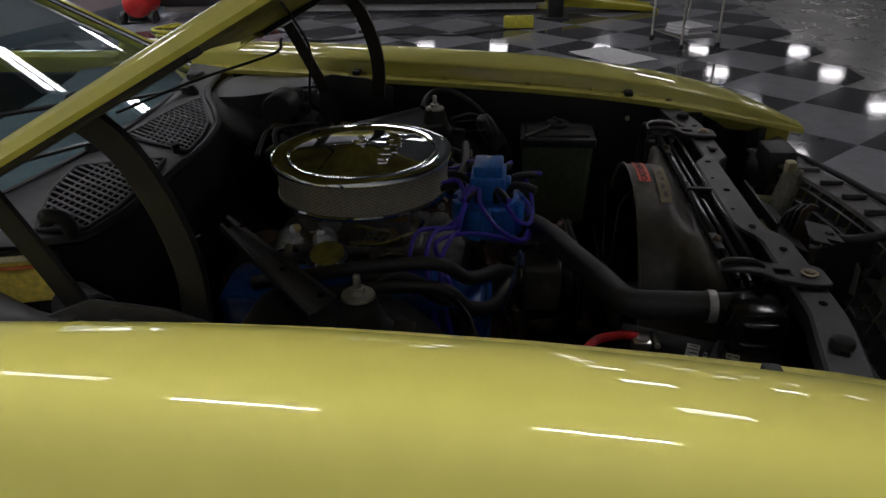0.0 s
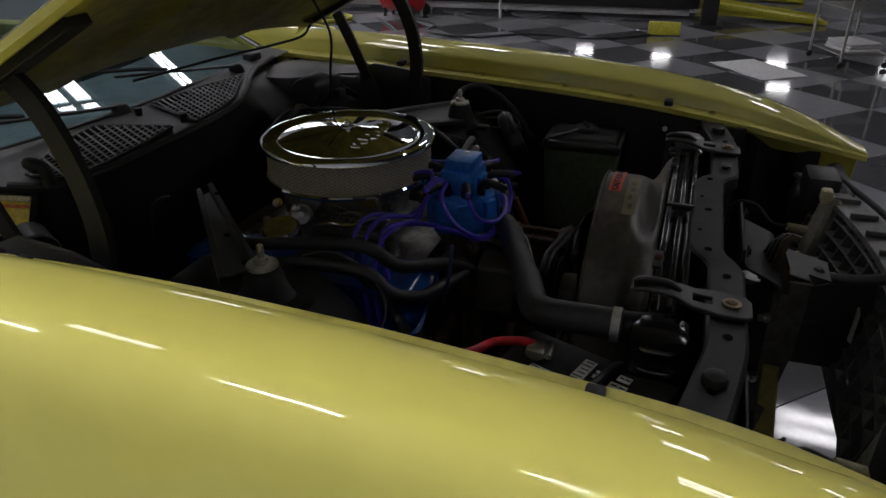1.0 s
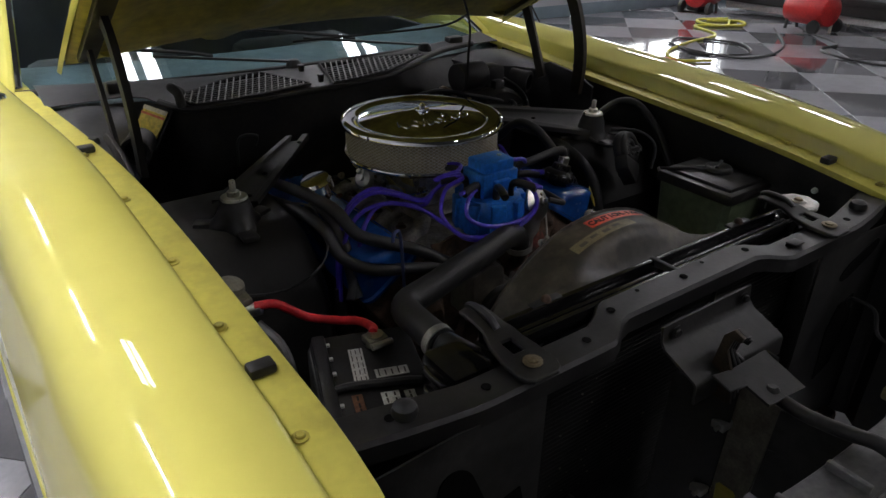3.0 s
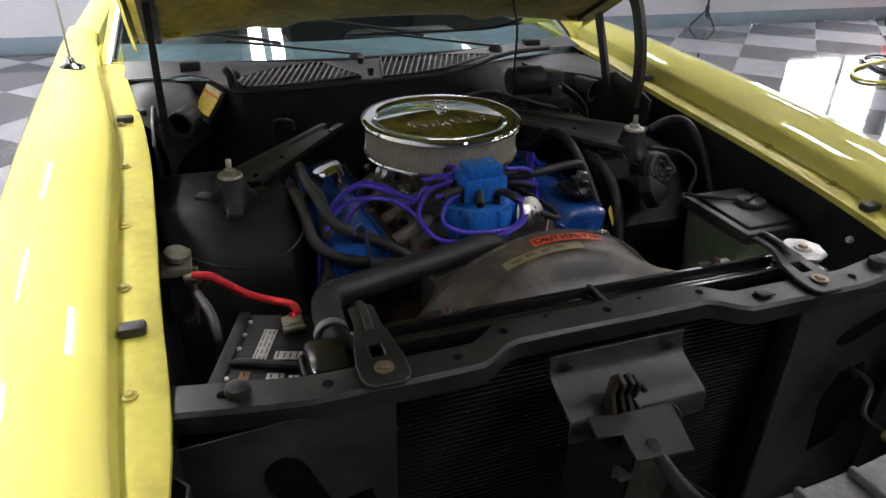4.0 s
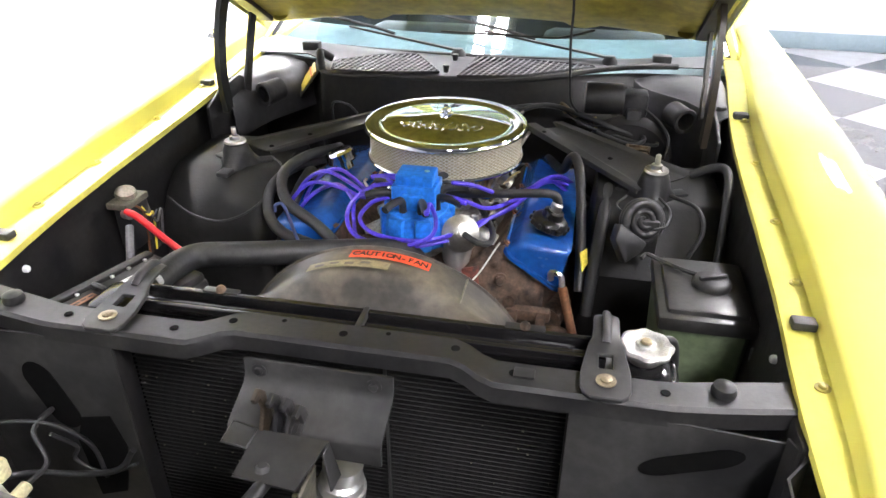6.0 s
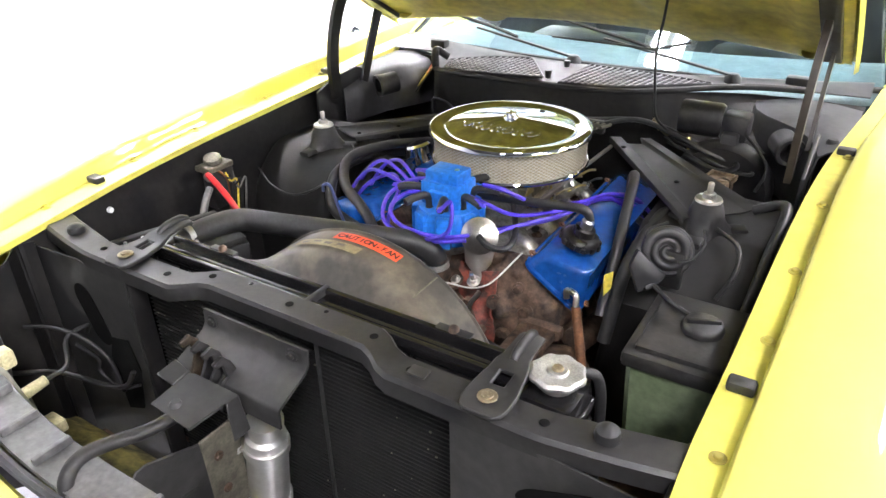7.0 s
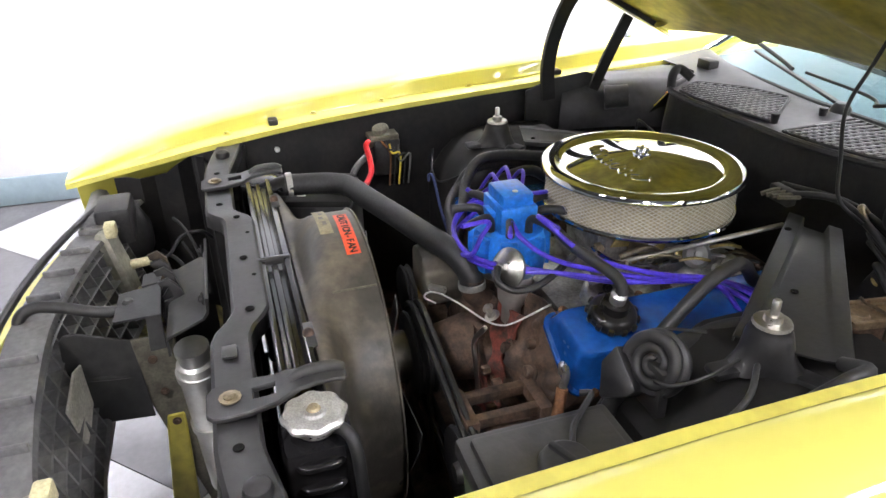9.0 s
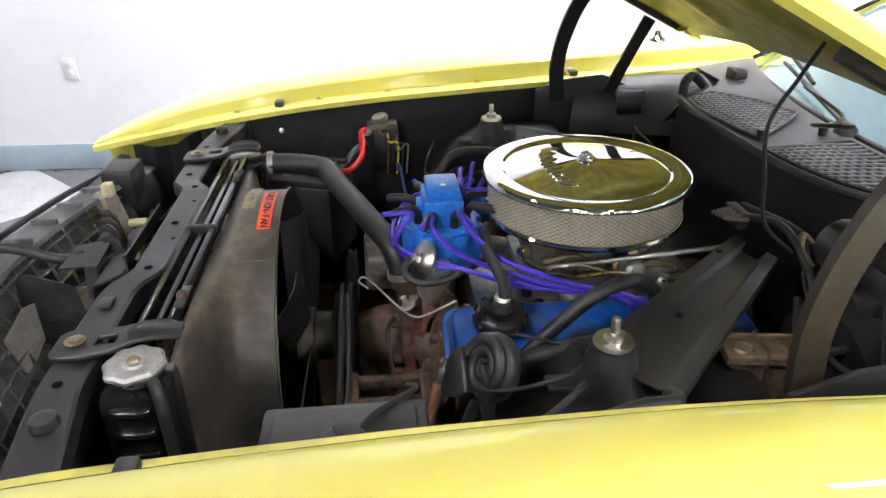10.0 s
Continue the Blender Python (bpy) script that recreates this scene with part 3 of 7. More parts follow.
def mesh_grille(front, back):
    """A cowl grille between two edge lines: frame and crossed bars over a sheet painted slot-dark."""
    xa, xb = front[0][0], front[0][-1]

    def edge(x):
        return float(np.interp(x, *front)), float(np.interp(x, *back))

    def at(x, y, up):
        return Vector((XC + x, y, cowl_z(x, y) + up))
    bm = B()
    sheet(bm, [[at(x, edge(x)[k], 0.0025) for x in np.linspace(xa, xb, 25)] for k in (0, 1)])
    slot = part("painted_vent_slot", bm, BLACK_PIT, cowl)
    bm = B()
    xs = np.linspace(xa, xb, 25)
    ring = [at(x, edge(x)[0], 0.005) for x in xs] + [at(x, edge(x)[1], 0.005) for x in xs[::-1]]
    tube(bm, ring + ring[:1], 0.0035, 6, 1)
    g = part("cowl_grille", bm, COWL, cowl, "diamond mesh cowl air grille")
    bm = B()
    c = xa - 0.05
    while c < xb + 0.05:
        seg = []
        for k in range(33):
            y = 0.315 + 0.165 * k / 32
            x = c + 0.42 * (y - 0.40)
            if xa < x < xb and edge(x)[0] < y < edge(x)[1]:
                seg.append(at(x, y, 0.0062))
        if len(seg) > 2:
            tube(bm, [seg[0], seg[len(seg) // 2], seg[-1]], 0.0021, 4, 2)
        c += 0.0165
    for k in range(1, 9):
        run = []
        for x in np.linspace(xa, xb, 60):
            lo, hi = edge(x)
            if lo + 0.0125 * k < hi:
                run.append(at(x, lo + 0.0125 * k, 0.0054))
        if len(run) > 3:
            tube(bm, run[::4] + run[-1:], 0.0013, 4, 1)
    part("mesh", bm, MESH_GREY, g)


mesh_grille(([-0.396, -0.38, -0.30, -0.18, -0.085], [0.385, 0.336, 0.329, 0.336, 0.350]), ([-0.396, -0.355, -0.28, -0.172, -0.132, -0.085], [0.40, 0.42, 0.452, 0.472, 0.42, 0.354]))
mesh_grille(([-0.029, 0.06, 0.15, 0.22, 0.32], [0.331, 0.340, 0.364, 0.400, 0.452]), ([-0.029, 0.0, 0.15, 0.32], [0.336, 0.472, 0.470, 0.457]))
for x, y in ((-0.062, 0.336), (-0.06, 0.455)):
    bm = B()
    rod(bm, (XC + x, y, 0.965), (XC + x, y, 0.985), 0.007, 0.009)
    part("clip", bm, BLACK_PLASTIC, cowl)
for x in (-0.50, 0.50):
    bm = B()
    yb = 0.49 if x < 0 else 0.53
    box(bm, (XC + x - 0.026, yb, 0.955), (XC + x + 0.026, yb + 0.032, 0.99), 0.006)
    part("stop_block", bm, RUBBER, cowl, "black rubber hood stop")


def wiper(x, reach, rise):
    bm = B()
    lathe(bm, [(0, 0), (0.022, 0), (0.020, 0.012), (0.012, 0.022), (0, 0.024)], 20, Matrix.Translation((XC + x, 0.50, 0.968)))
    w = part("wiper", bm, BLACK_PLASTIC, car, "black windshield wiper parked low on the glass")
    bm = B()
    a = Vector((XC + x, 0.50, 0.985))
    b = Vector((XC + x + reach, 0.56, 1.0 + rise))
    plate(bm, [a + Vector((0, 0.008, 0)), b + Vector((0, 0.004, 0)), b - Vector((0, 0.004, 0)), a - Vector((0, 0.008, 0))], 0.006)
    part("arm", bm, BLACK_SHEET, w, "slim dark wiper arm")
    bm = B()
    c = b + (a - b) * 0.42
    tube(bm, [c + Vector((0, 0.012, 0.004)), (b + c) / 2 + Vector((0, 0.014, 0.010)), b + (b - a) * 0.45 + Vector((0, 0.03, 0.012))], 0.005, 6, 5)
    part("blade", bm, RUBBER, w)


wiper(-0.06, -0.34, 0.025)
wiper(0.36, -0.36, 0.03)

# firewall and side shelves
bm = B()
rows = []
for k in range(7):
    z = 0.958 - k * 0.09
    rows.append([(XC + x, (cowl_front(x) if k == 0 or x < 0.1 else min(cowl_front(x), 0.345)) - 0.006 - 0.012 * math.sin(k), z - 0.03 * x * x) for x in [-0.655 + 1.31 * i / 48 for i in range(49)]])
sheet(bm, rows, 0.004)
part("firewall", bm, BLACK_BAY, car, "satin black firewall")
bm = B()
box(bm, (XC - 0.66, -0.70, 0.36), (XC + 0.66, 0.36, 0.40), 0.01)
part("underbody", bm, RUST, car)
# shelf and duct at the passenger end of the cowl
bm = B()
def on_tag(u, v, out=0.0):
    """Point on the sticker: u rearwards, v upwards, 0 to 1."""
    return Vector((-0.478 - 0.030 * u + 0.040 * v - 0.8 * out, 0.341 + 0.070 * u + 0.016 * v - 0.35 * out, 0.886 + 0.006 * u + 0.054 * v + 0.4 * out))


plate(bm, [on_tag(-0.12, -0.25), on_tag(1.15, -0.25), on_tag(1.15, 1.08), on_tag(-0.12, 1.08)], 0.003)
well = part("well_wall", bm, TOWER_BLACK, car, "black wall of the cowl well")
bm = B()
plate(bm, [on_tag(0, 0, 0.005), on_tag(1, 0, 0.005), on_tag(1, 1, 0.005), on_tag(0, 1, 0.005)], 0.001)
tag = part("tag", bm, YELLOW_TAG, well, "yellow sticker with a cream band and a red line")
for lo, hi, ink, nm in ((0.86, 1.0, CREAM, "band"), (0.70, 0.78, ORANGE_TAG, "red_line")):
    bm = B()
    plate(bm, [on_tag(0, lo, 0.0065 if nm == "band" else 0.0075), on_tag(1, lo, 0.0065 if nm == "band" else 0.0075), on_tag(1, hi, 0.0065 if nm == "band" else 0.0075), on_tag(0, hi, 0.0065 if nm == "band" else 0.0075)], 0.0008)
    part(nm, bm, ink, tag)
bm = B()
tube(bm, [(-0.415, 0.335, 0.955), (-0.418, 0.338, 0.985), (-0.425, 0.36, 0.995), (-0.40, 0.38, 0.975)], 0.011, 10, 6)
part("seal_end", bm, RUBBER, car)
EDGE = ((0.600, 0.150), (0.590, 0.200), (0.572, 0.250), (0.545, 0.295), (0.505, 0.330), (0.468, 0.362), (0.442, 0.400), (0.432, 0.440), (0.430, 0.475))
BOWL = ((0.604, 0.150), (0.598, 0.200), (0.590, 0.250), (0.578, 0.300), (0.562, 0.340), (0.545, 0.375), (0.528, 0.410), (0.515, 0.440), (0.508, 0.475))
for s in (-1, 1):
    bm = B()
    rows = []
    for k, (x, y) in enumerate(EDGE if s > 0 else BOWL):
        z = 0.944 + 0.02 * (y - 0.40)
        row = [(XC + s * (0.652 + (x - 0.652) * u), y + 0.012 * math.sin(3.14 * u), z + 0.010 * math.sin(3.14 * u) - 0.004 * u) for u in (0, 0.25, 0.5, 0.75, 0.95)]
        for d, e in ((0.003, 0.002), (0.010, 0.004), (0.030, 0.006), (0.085, 0.010), (0.16, 0.012)) if s > 0 else ((0.004, 0.003), (0.012, 0.012), (0.030, 0.024), (0.065, 0.034), (0.12, 0.038)):
            row.append((XC + s * (x - e), y - e * 0.8, z - d))
        rows.append(row)
    sheet(bm, rows, 0.003)
    shelf_ = part("cowl_end", bm, COWL, car, "charcoal pressed end of the cowl beside the fender", 45)
    bm = B()
    lathe(bm, [(0, 0.012), (0.009, 0.012), (0.012, 0.008), (0.012, 0)], 14, Matrix.Translation((XC + s * 0.615, 0.215, 0.942)))
    part("plug", bm, RUBBER, shelf_)
    bm = B()
    lathe(bm, [(0.022, 0.002), (0.030, 0.0), (0.032, 0.005), (0.030, 0.016), (0.029, 0.060), (0, 0.062)], 28, axis((XC + s * (0.545 if s > 0 else 0.540), 0.232, 0.905), (-s * 0.45, 0.85, 0.1)))
    part("drain_tube", bm, BLACK_PLASTIC, shelf_, "round black drain opening below the cowl")

# ---- hood ----
HOOD_A = math.radians(27.5)
HOOD_REAR, HOOD_Z, HOOD_LEN = 0.465, 1.026, 1.38


def hood_at(u, s, up=0.0):
    """u across -1..1, s metres forward from the rear edge along the hood, up off its underside."""
    half = 0.615 - 0.06 * (s / HOOD_LEN) ** 1.5
    camber = 0.055 * (1 - u * u)
    y = HOOD_REAR - s * math.cos(HOOD_A) - up * math.sin(HOOD_A) - camber * math.sin(HOOD_A)
    z = HOOD_Z + s * math.sin(HOOD_A) + (up + camber) * math.cos(HOOD_A)
    return Vector((XC + u * half, y, z))


US = [-1 + i / 12 for i in range(25)]
SS = [HOOD_LEN * k / 18 for k in range(19)]
bm = B()
rows = []
for s in SS:
    row = [hood_at(-1.0, s, 0.0), hood_at(-1.012, s, 0.012), hood_at(-1.005, s, 0.030)]
    row += [hood_at(u * 0.99, s, 0.038) for u in US]
    row += [hood_at(1.005, s, 0.030), hood_at(1.012, s, 0.012), hood_at(1.0, s, 0.0)]
    rows.append(row)
sheet(bm, rows, 0.002)
hood = part("hood", bm, YELLOW, car, "lemon yellow hood panel raised on its hinges")


def rib(u, s):
    """Relief of the inner panel: a raised frame and crossed stiffeners."""
    h = 0.0
    edge = min(1 - abs(u), s / HOOD_LEN * 1.6, (HOOD_LEN - s) / HOOD_LEN * 1.6)
    h = max(h, 1 - max(0, (edge - 0.16) / 0.07)) if edge > 0.05 else edge / 0.05
    v = s / HOOD_LEN
    for c in (abs(abs(u) - (0.15 + 0.6 * abs(v - 0.5))), abs(v - 0.5) * 1.6):
        h = max(h, min(1, 1.6 - c / 0.06))
    return max(0.0, min(1.0, h))


# inner panel: its colour holds both the grime and the hood's own shadow
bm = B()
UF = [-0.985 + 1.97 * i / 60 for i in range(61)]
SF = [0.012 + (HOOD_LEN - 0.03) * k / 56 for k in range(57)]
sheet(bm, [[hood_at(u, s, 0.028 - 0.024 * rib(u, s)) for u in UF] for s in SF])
inner = part("inner_panel", bm, YELLOW_UNDER, hood, "grimy olive yellow underside of the hood, painted darker as in shadow, with pressed ribs", 60)
for u, s in ((-0.86, 0.10), (0.86, 0.10), (-0.86, 0.62), (0.86, 0.62)):
    bm = B()
    lathe(bm, [(0, 0.004), (0.012, 0.004), (0.018, 0), (0.02, -0.002)], 16, axis(hood_at(u, s, -0.002), hood_at(u, s, -1) - hood_at(u, s, 0)))
    part("plug", bm, YELLOW_UNDER, hood)

# hinges
for s in (-1, 1):
    x = XC + s * 0.568
    bm = B()
    prism(bm, [(0.03, 0.80), (0.27, 0.82), (0.27, 0.935), (0.20, 0.965), (0.10, 0.955), (0.03, 0.93)], -0.004, 0.004, Matrix.Translation((x + s * 0.02, 0, 0)) @ Matrix(((0, 0, 1, 0), (1, 0, 0, 0), (0, 1, 0, 0), (0, 0, 0, 1))), 0.002)
    hinge = part("hood_hinge", bm, BLACK_SHEET, car, "black stamped hood hinge with two arms")
    # arm colours differ by side: driver's painted as lit, passenger's as shadowed
    bm = B()
    dy = 0.015 if s < 0 else 0.0
    strap(bm, [(x, y + dy, z) for y, z in ((0.066, 0.91), (0.060, 0.99), (0.074, 1.07), (0.110, 1.15), (0.165, 1.20))], 0.034, 0.013)
    part("front_arm", bm, DUSTY_LIT_ARM if s > 0 else TOWER_BLACK, hinge)
    bm = B()
    strap(bm, [(x + s * 0.010, 0.215, 0.92), (x + s * 0.010, 0.255, 1.01), (x + s * 0.010, 0.30, 1.10)], 0.030, 0.008)
    part("rear_arm", bm, DUSTY_LIT_ARM if s > 0 else TOWER_BLACK, hinge)
    bm = B()
    p, q = hood_at(s * 0.93, 0.10, -0.006), hood_at(s * 0.93, 0.50, -0.006)
    d = Vector((0.018, 0, 0))
    plate(bm, [p - d, p + d, q + d, q - d], 0.014)
    part("strap", bm, BLACK_SHEET, hinge, "black strap bolted to the hood")


# ---- radiator support ----
def support_y(x):
    """Front and rear edge of the top bar; it steps back in the middle."""
    a = abs(x - 0.0)
    k = min(1.0, max(0.0, (a - 0.15) / 0.06))
    k = k * k * (3 - 2 * k)
    end = max(0.0, a - 0.42)
    return -0.742 - 0.030 * k + 0.30 * end * end + 0.12 * end, -0.690 - 0.030 * k + 0.20 * end


XS = [-0.605 + 1.195 * i / 60 for i in range(61)]


def support_z(x):
    a = abs(x)
    k = min(1.0, max(0.0, (a - 0.15) / 0.06))
    return 0.884 - 0.004 * k * k


bm = B()
rows = []
for x in XS:
    f, r = support_y(x)
    z = support_z(x)
    rows.append([(x, r, z - 0.030), (x, r, z - 0.004), (x, r - 0.004, z), (x, f + 0.005, z), (x, f, z - 0.005), (x, f - 0.001, z - 0.028)])
sheet(bm, rows, 0.0025)
support = part("radiator_support", bm, BLACK_SHEET, car, "black stamped radiator support panel")
# side panels; near-black plates paint the darkness of their slots
for s in (-1, 1):
    bm = B()
    prism(bm, [(s * 0.316, 0.40), (s * 0.316, 0.852), (s * 0.45, 0.858), (s * 0.575, 0.85), (s * 0.60, 0.76), (s * 0.60, 0.40)], -0.772, -0.769,
          Matrix(((1, 0, 0, XC), (0, 0, 1, 0), (0, 1, 0, 0), (0, 0, 0, 1))))
    side_panel = part("side_panel", bm, DUSTY_BLACK, support)
    bm = B()
    cy, tilt, wide = (0.80, 22, 0.015) if s > 0 else (0.745, 112, 0.026)
    out = [(0.034 * math.cos(a) + (0.030 if math.cos(a) > 0 else -0.030), wide * math.sin(a)) for a in [6.2832 * k / 24 for k in range(24)]]
    prism(bm, out, 0, 0.0015, Matrix.Translation((XC + (0.468 if s > 0 else -0.440), -0.7725, cy)) @ Matrix.Rotation(radians(90), 4, "X") @ Matrix.Rotation(radians(tilt), 4, "Z"))
    part("slot", bm, BLACK_PIT, side_panel, "dark oblong plate painted as an unlit opening")
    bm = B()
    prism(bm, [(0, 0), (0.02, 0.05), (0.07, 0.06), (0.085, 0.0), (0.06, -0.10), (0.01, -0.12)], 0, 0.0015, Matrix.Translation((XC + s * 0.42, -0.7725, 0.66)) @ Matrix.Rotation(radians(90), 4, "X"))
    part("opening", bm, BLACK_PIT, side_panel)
    # return flange beside the core
    bm = B()
    box(bm, (XC + s * 0.322 - 0.008, -0.7685, 0.40), (XC + s * 0.322 + 0.008, -0.735, 0.855), 0.003)
    part("return_flange", bm, BLACK_BAY, support)
    # upright towards the fender
    bm = B()
    box(bm, (XC + s * 0.585 - 0.012, -0.80, 0.40), (XC + s * 0.585 + 0.012, -0.68, 0.872), 0.004)
    part("upright", bm, BLACK_BAY, support)
# flat black discs painted on as the dark of bolt holes
for x, dy in ((-0.52, 0), (-0.40, 0), (-0.235, 0), (-0.16, 0), (0.0, 0), (0.155, 0), (0.235, 0), (0.42, 0), (-0.09, 0.012), (0.06, 0.012)):
    bm = B()
    f, r = support_y(x)
    rr = 0.0062 if dy == 0 else 0.0035
    lathe(bm, [(0, 0), (rr, 0), (rr * 0.98, 0.0006), (0, 0.0006)], 14, Matrix.Translation((x, (f + r) / 2 + dy, support_z(x) + 0.0012)))
    part("painted_bolt_hole", bm, BLACK_PIT, support)
# raised joggle and punched square
bm = B()
box(bm, (0.235, -0.757, 0.8825), (0.262, -0.738, 0.8865), 0.002)
part("embossing", bm, BLACK_SHEET, support)


def knob(x, y):
    bm = B()
    lathe(bm, [(0, 0), (0.008, 0), (0.008, 0.007), (0.0145, 0.008), (0.0155, 0.013), (0.0135, 0.020), (0.007, 0.024), (0, 0.025)], 20, Matrix.Translation((x, y, 0.872)))
    part("hood_stop", bm, RUBBER, support, "round rubber hood stop")


knob(-0.502, -0.731)
knob(0.489, -0.731)


def bracket(x, s):
    """The radiator hold-down: a looped arm over the tank, bolted to the bar."""
    m = Matrix.Translation((x, -0.742, 0.884))
    bm = B()
    rows = []
    for y, w, z in ((-0.035, 0.019, 0.003), (-0.029, 0.027, 0.004), (-0.018, 0.031, 0.005), (0.010, 0.031, 0.006), (0.017, 0.030, 0.007), (0.030, 0.028, 0.008), (0.042, 0.026, 0.009),
                    (0.056, 0.023, 0.014), (0.068, 0.019, 0.019), (0.088, 0.018, 0.021), (0.110, 0.018, 0.021), (0.120, 0.017, 0.018), (0.124, 0.012, 0.014)):
        i = 0.009 if w > 0.02 else w * 0.45
        rows.append([bm.verts.new(m @ Vector((q, y, z - (0.003 if abs(q) == w and y > 0.06 else 0)))) for q in (-w, -i, i, w)])
    fs = []
    for k in range(len(rows) - 1):
        for j in range(3):
            if not (j == 1 and k in (4, 5)):
                fs.append(bm.faces.new((rows[k][j], rows[k][j + 1], rows[k + 1][j + 1], rows[k + 1][j])))
    bmesh.ops.recalc_face_normals(bm, faces=fs)
    bmesh.ops.solidify(bm, geom=fs, thickness=0.007)
    bmesh.ops.bevel(bm, geom=[e for e in bm.edges if e.is_manifold and e.calc_face_angle() > 1.0], offset=0.0015, segments=1, affect="EDGES")
    b = part("hold_down", bm, BLACK_SHEET, support, "black stamped radiator hold-down bracket with a square slot", 30)
    bm = B()
    tube(bm, [m @ Vector(p) for p in ((0, 0.060, 0.014), (0, 0.074, 0.0225), (0, 0.092, 0.0245), (0, 0.110, 0.0235), (0, 0.120, 0.018))], 0.0055, 10, 5, 1.2)
    part("bead", bm, BLACK_SHEET, b)
    bm = B()
    bolt_head(bm, (x, -0.750, 0.891), 0.0075, 0.004)
    part("bolt", bm, BRASS, b, "dull brass coloured bolt")


bracket(-0.332, -1)
bracket(0.348, 1)

# ---- radiator and condenser ----
bm = B()
box(bm, (-0.345, -0.690, 0.42), (0.360, -0.645, 0.862), 0.003)
radiator = part("radiator", bm, GLOSS_BLACK, car, "black cross-flow radiator with side tanks")
for y0, z1 in ((-0.694, 0.880), (-0.676, 0.873), (-0.656, 0.882)):
    bm = B()
    box(bm, (-0.335, y0, z1 - 0.02), (0.350, y0 + 0.010, z1), 0.003)
    part("top_rail", bm, TANK_BLACK, radiator, "glossy black top rail")
bm = B()
box(bm, (-0.335, -0.692, 0.853), (0.350, -0.648, 0.8645), 0.002)
part("top_channel", bm, TANK_BLACK, radiator)
bm = B()
box(bm, (0.008, -0.697, 0.872), (0.016, -0.645, 0.8842), 0.001)
part("rail_clip", bm, BLACK_SHEET, radiator)
for x in (-0.215, 0.24):
    bm = B()
    lathe(bm, [(0, 0), (0.008, 0), (0.007, 0.006), (0.004, 0.009), (0, 0.010)], 10, Matrix.Translation((x, -0.648, 0.8825)))
    part("rail_bolt", bm, RUST, radiator)
    bm = B()
    box(bm, (x - 0.028, -0.653, 0.880), (x + 0.028, -0.640, 0.8838), 0.001)
    part("rail_tab", bm, BLACK_SHEET, radiator)
for s, x0, x1 in ((-1, -0.415, -0.345), (1, 0.360, 0.438)):
    bm = B()
    box(bm, (x0, -0.705, 0.42), (x1, -0.625, 0.868), 0.014)
    tank = part("side_tank", bm, TANK_BLACK, radiator, "glossy black radiator side tank with pressed ribs")
    for k in range(7):
        bm = B()
        xr = x1 if s > 0 else x0
        z = 0.849 - k * 0.032
        tube(bm, [(xr - s * 0.006, -0.690, z), (xr + s * 0.003, -0.682, z), (xr + s * 0.003, -0.650, z), (xr - s * 0.006, -0.642, z)], 0.0052, 12, 4)
        part("rib", bm, TANK_BLACK, tank)
bm = B()
lathe(bm, [(0.022, -0.03), (0.022, 0.008), (0.030, 0.010), (0.030, 0.014), (0, 0.014)], 28, Matrix.Translation((0.400, -0.664, 0.868)))
part("filler_neck", bm, STEEL, radiator)
bm = B()
prof = []
seg = 48
top = []
for ring, (rr, zz) in enumerate(((0.0, 0.0), (0.033, 0.0), (0.0355, 0.002), (0.0355, 0.006), (0.032, 0.0095), (0.022, 0.0095), (0.019, 0.0075), (0.014, 0.0075), (0.012, 0.0105), (0.0, 0.011))):
    prof.append((rr, zz))
lathe(bm, prof, seg, Matrix.Translation((0.400, -0.664, 0.883)))
for v in bm.verts:
    d = Vector((v.co.x - 0.400, v.co.y + 0.664))
    if d.length > 0.027:
        v.co.x += d.x / d.length * 0.0016 * math.cos(math.atan2(d.y, d.x) * 8)
        v.co.y += d.y / d.length * 0.0016 * math.cos(math.atan2(d.y, d.x) * 8)
cap = part("radiator_cap", bm, CAP_METAL, radiator, "silver pressed radiator cap")
bm = B()
lathe(bm, [(0, 0), (0.008, 0), (0.006, 0.003), (0, 0.004)], 14, Matrix.Translation((0.400, -0.664, 0.8945)))
part("rivet", bm, BRASS, cap)
bm = B()
tube(bm, [(0.412, -0.648, 0.874), (0.428, -0.636, 0.880), (0.442, -0.628, 0.866), (0.448, -0.625, 0.80), (0.448, -0.622, 0.62)], 0.0072, 10, 6)
part("overflow_hose", bm, RUBBER, radiator)
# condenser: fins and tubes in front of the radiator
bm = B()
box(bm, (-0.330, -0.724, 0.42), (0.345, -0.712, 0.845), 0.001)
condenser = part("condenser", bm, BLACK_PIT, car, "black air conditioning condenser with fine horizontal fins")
for k in range(50):
    bm = B()
    z = 0.838 - k * 0.0083
    box(bm, (-0.328, -0.731, z - 0.0011), (0.343, -0.722, z + 0.0011), 0.0004, seg=1)
    part("fin", bm, FIN_BLACK, condenser)
rnd = random.Random(31)
bm = B()
for k in range(46):
    x, z, r = rnd.uniform(-0.32, 0.335), 0.838 - 0.0083 * rnd.randrange(1, 34), rnd.uniform(0.0006, 0.0017)
    box(bm, (x - r, -0.7325, z - r * 0.7), (x + r, -0.7305, z + r * 0.7), 0)
part("chips", bm, RELAY_TAN, condenser, "pale stone chips on the fins")["kind"] = "stuff"
for x in (0.062,):
    bm = B()
    box(bm, (x - 0.002, -0.738, 0.42), (x + 0.002, -0.732, 0.86), 0.001)
    part("strut", bm, BLACK_PLASTIC, condenser)

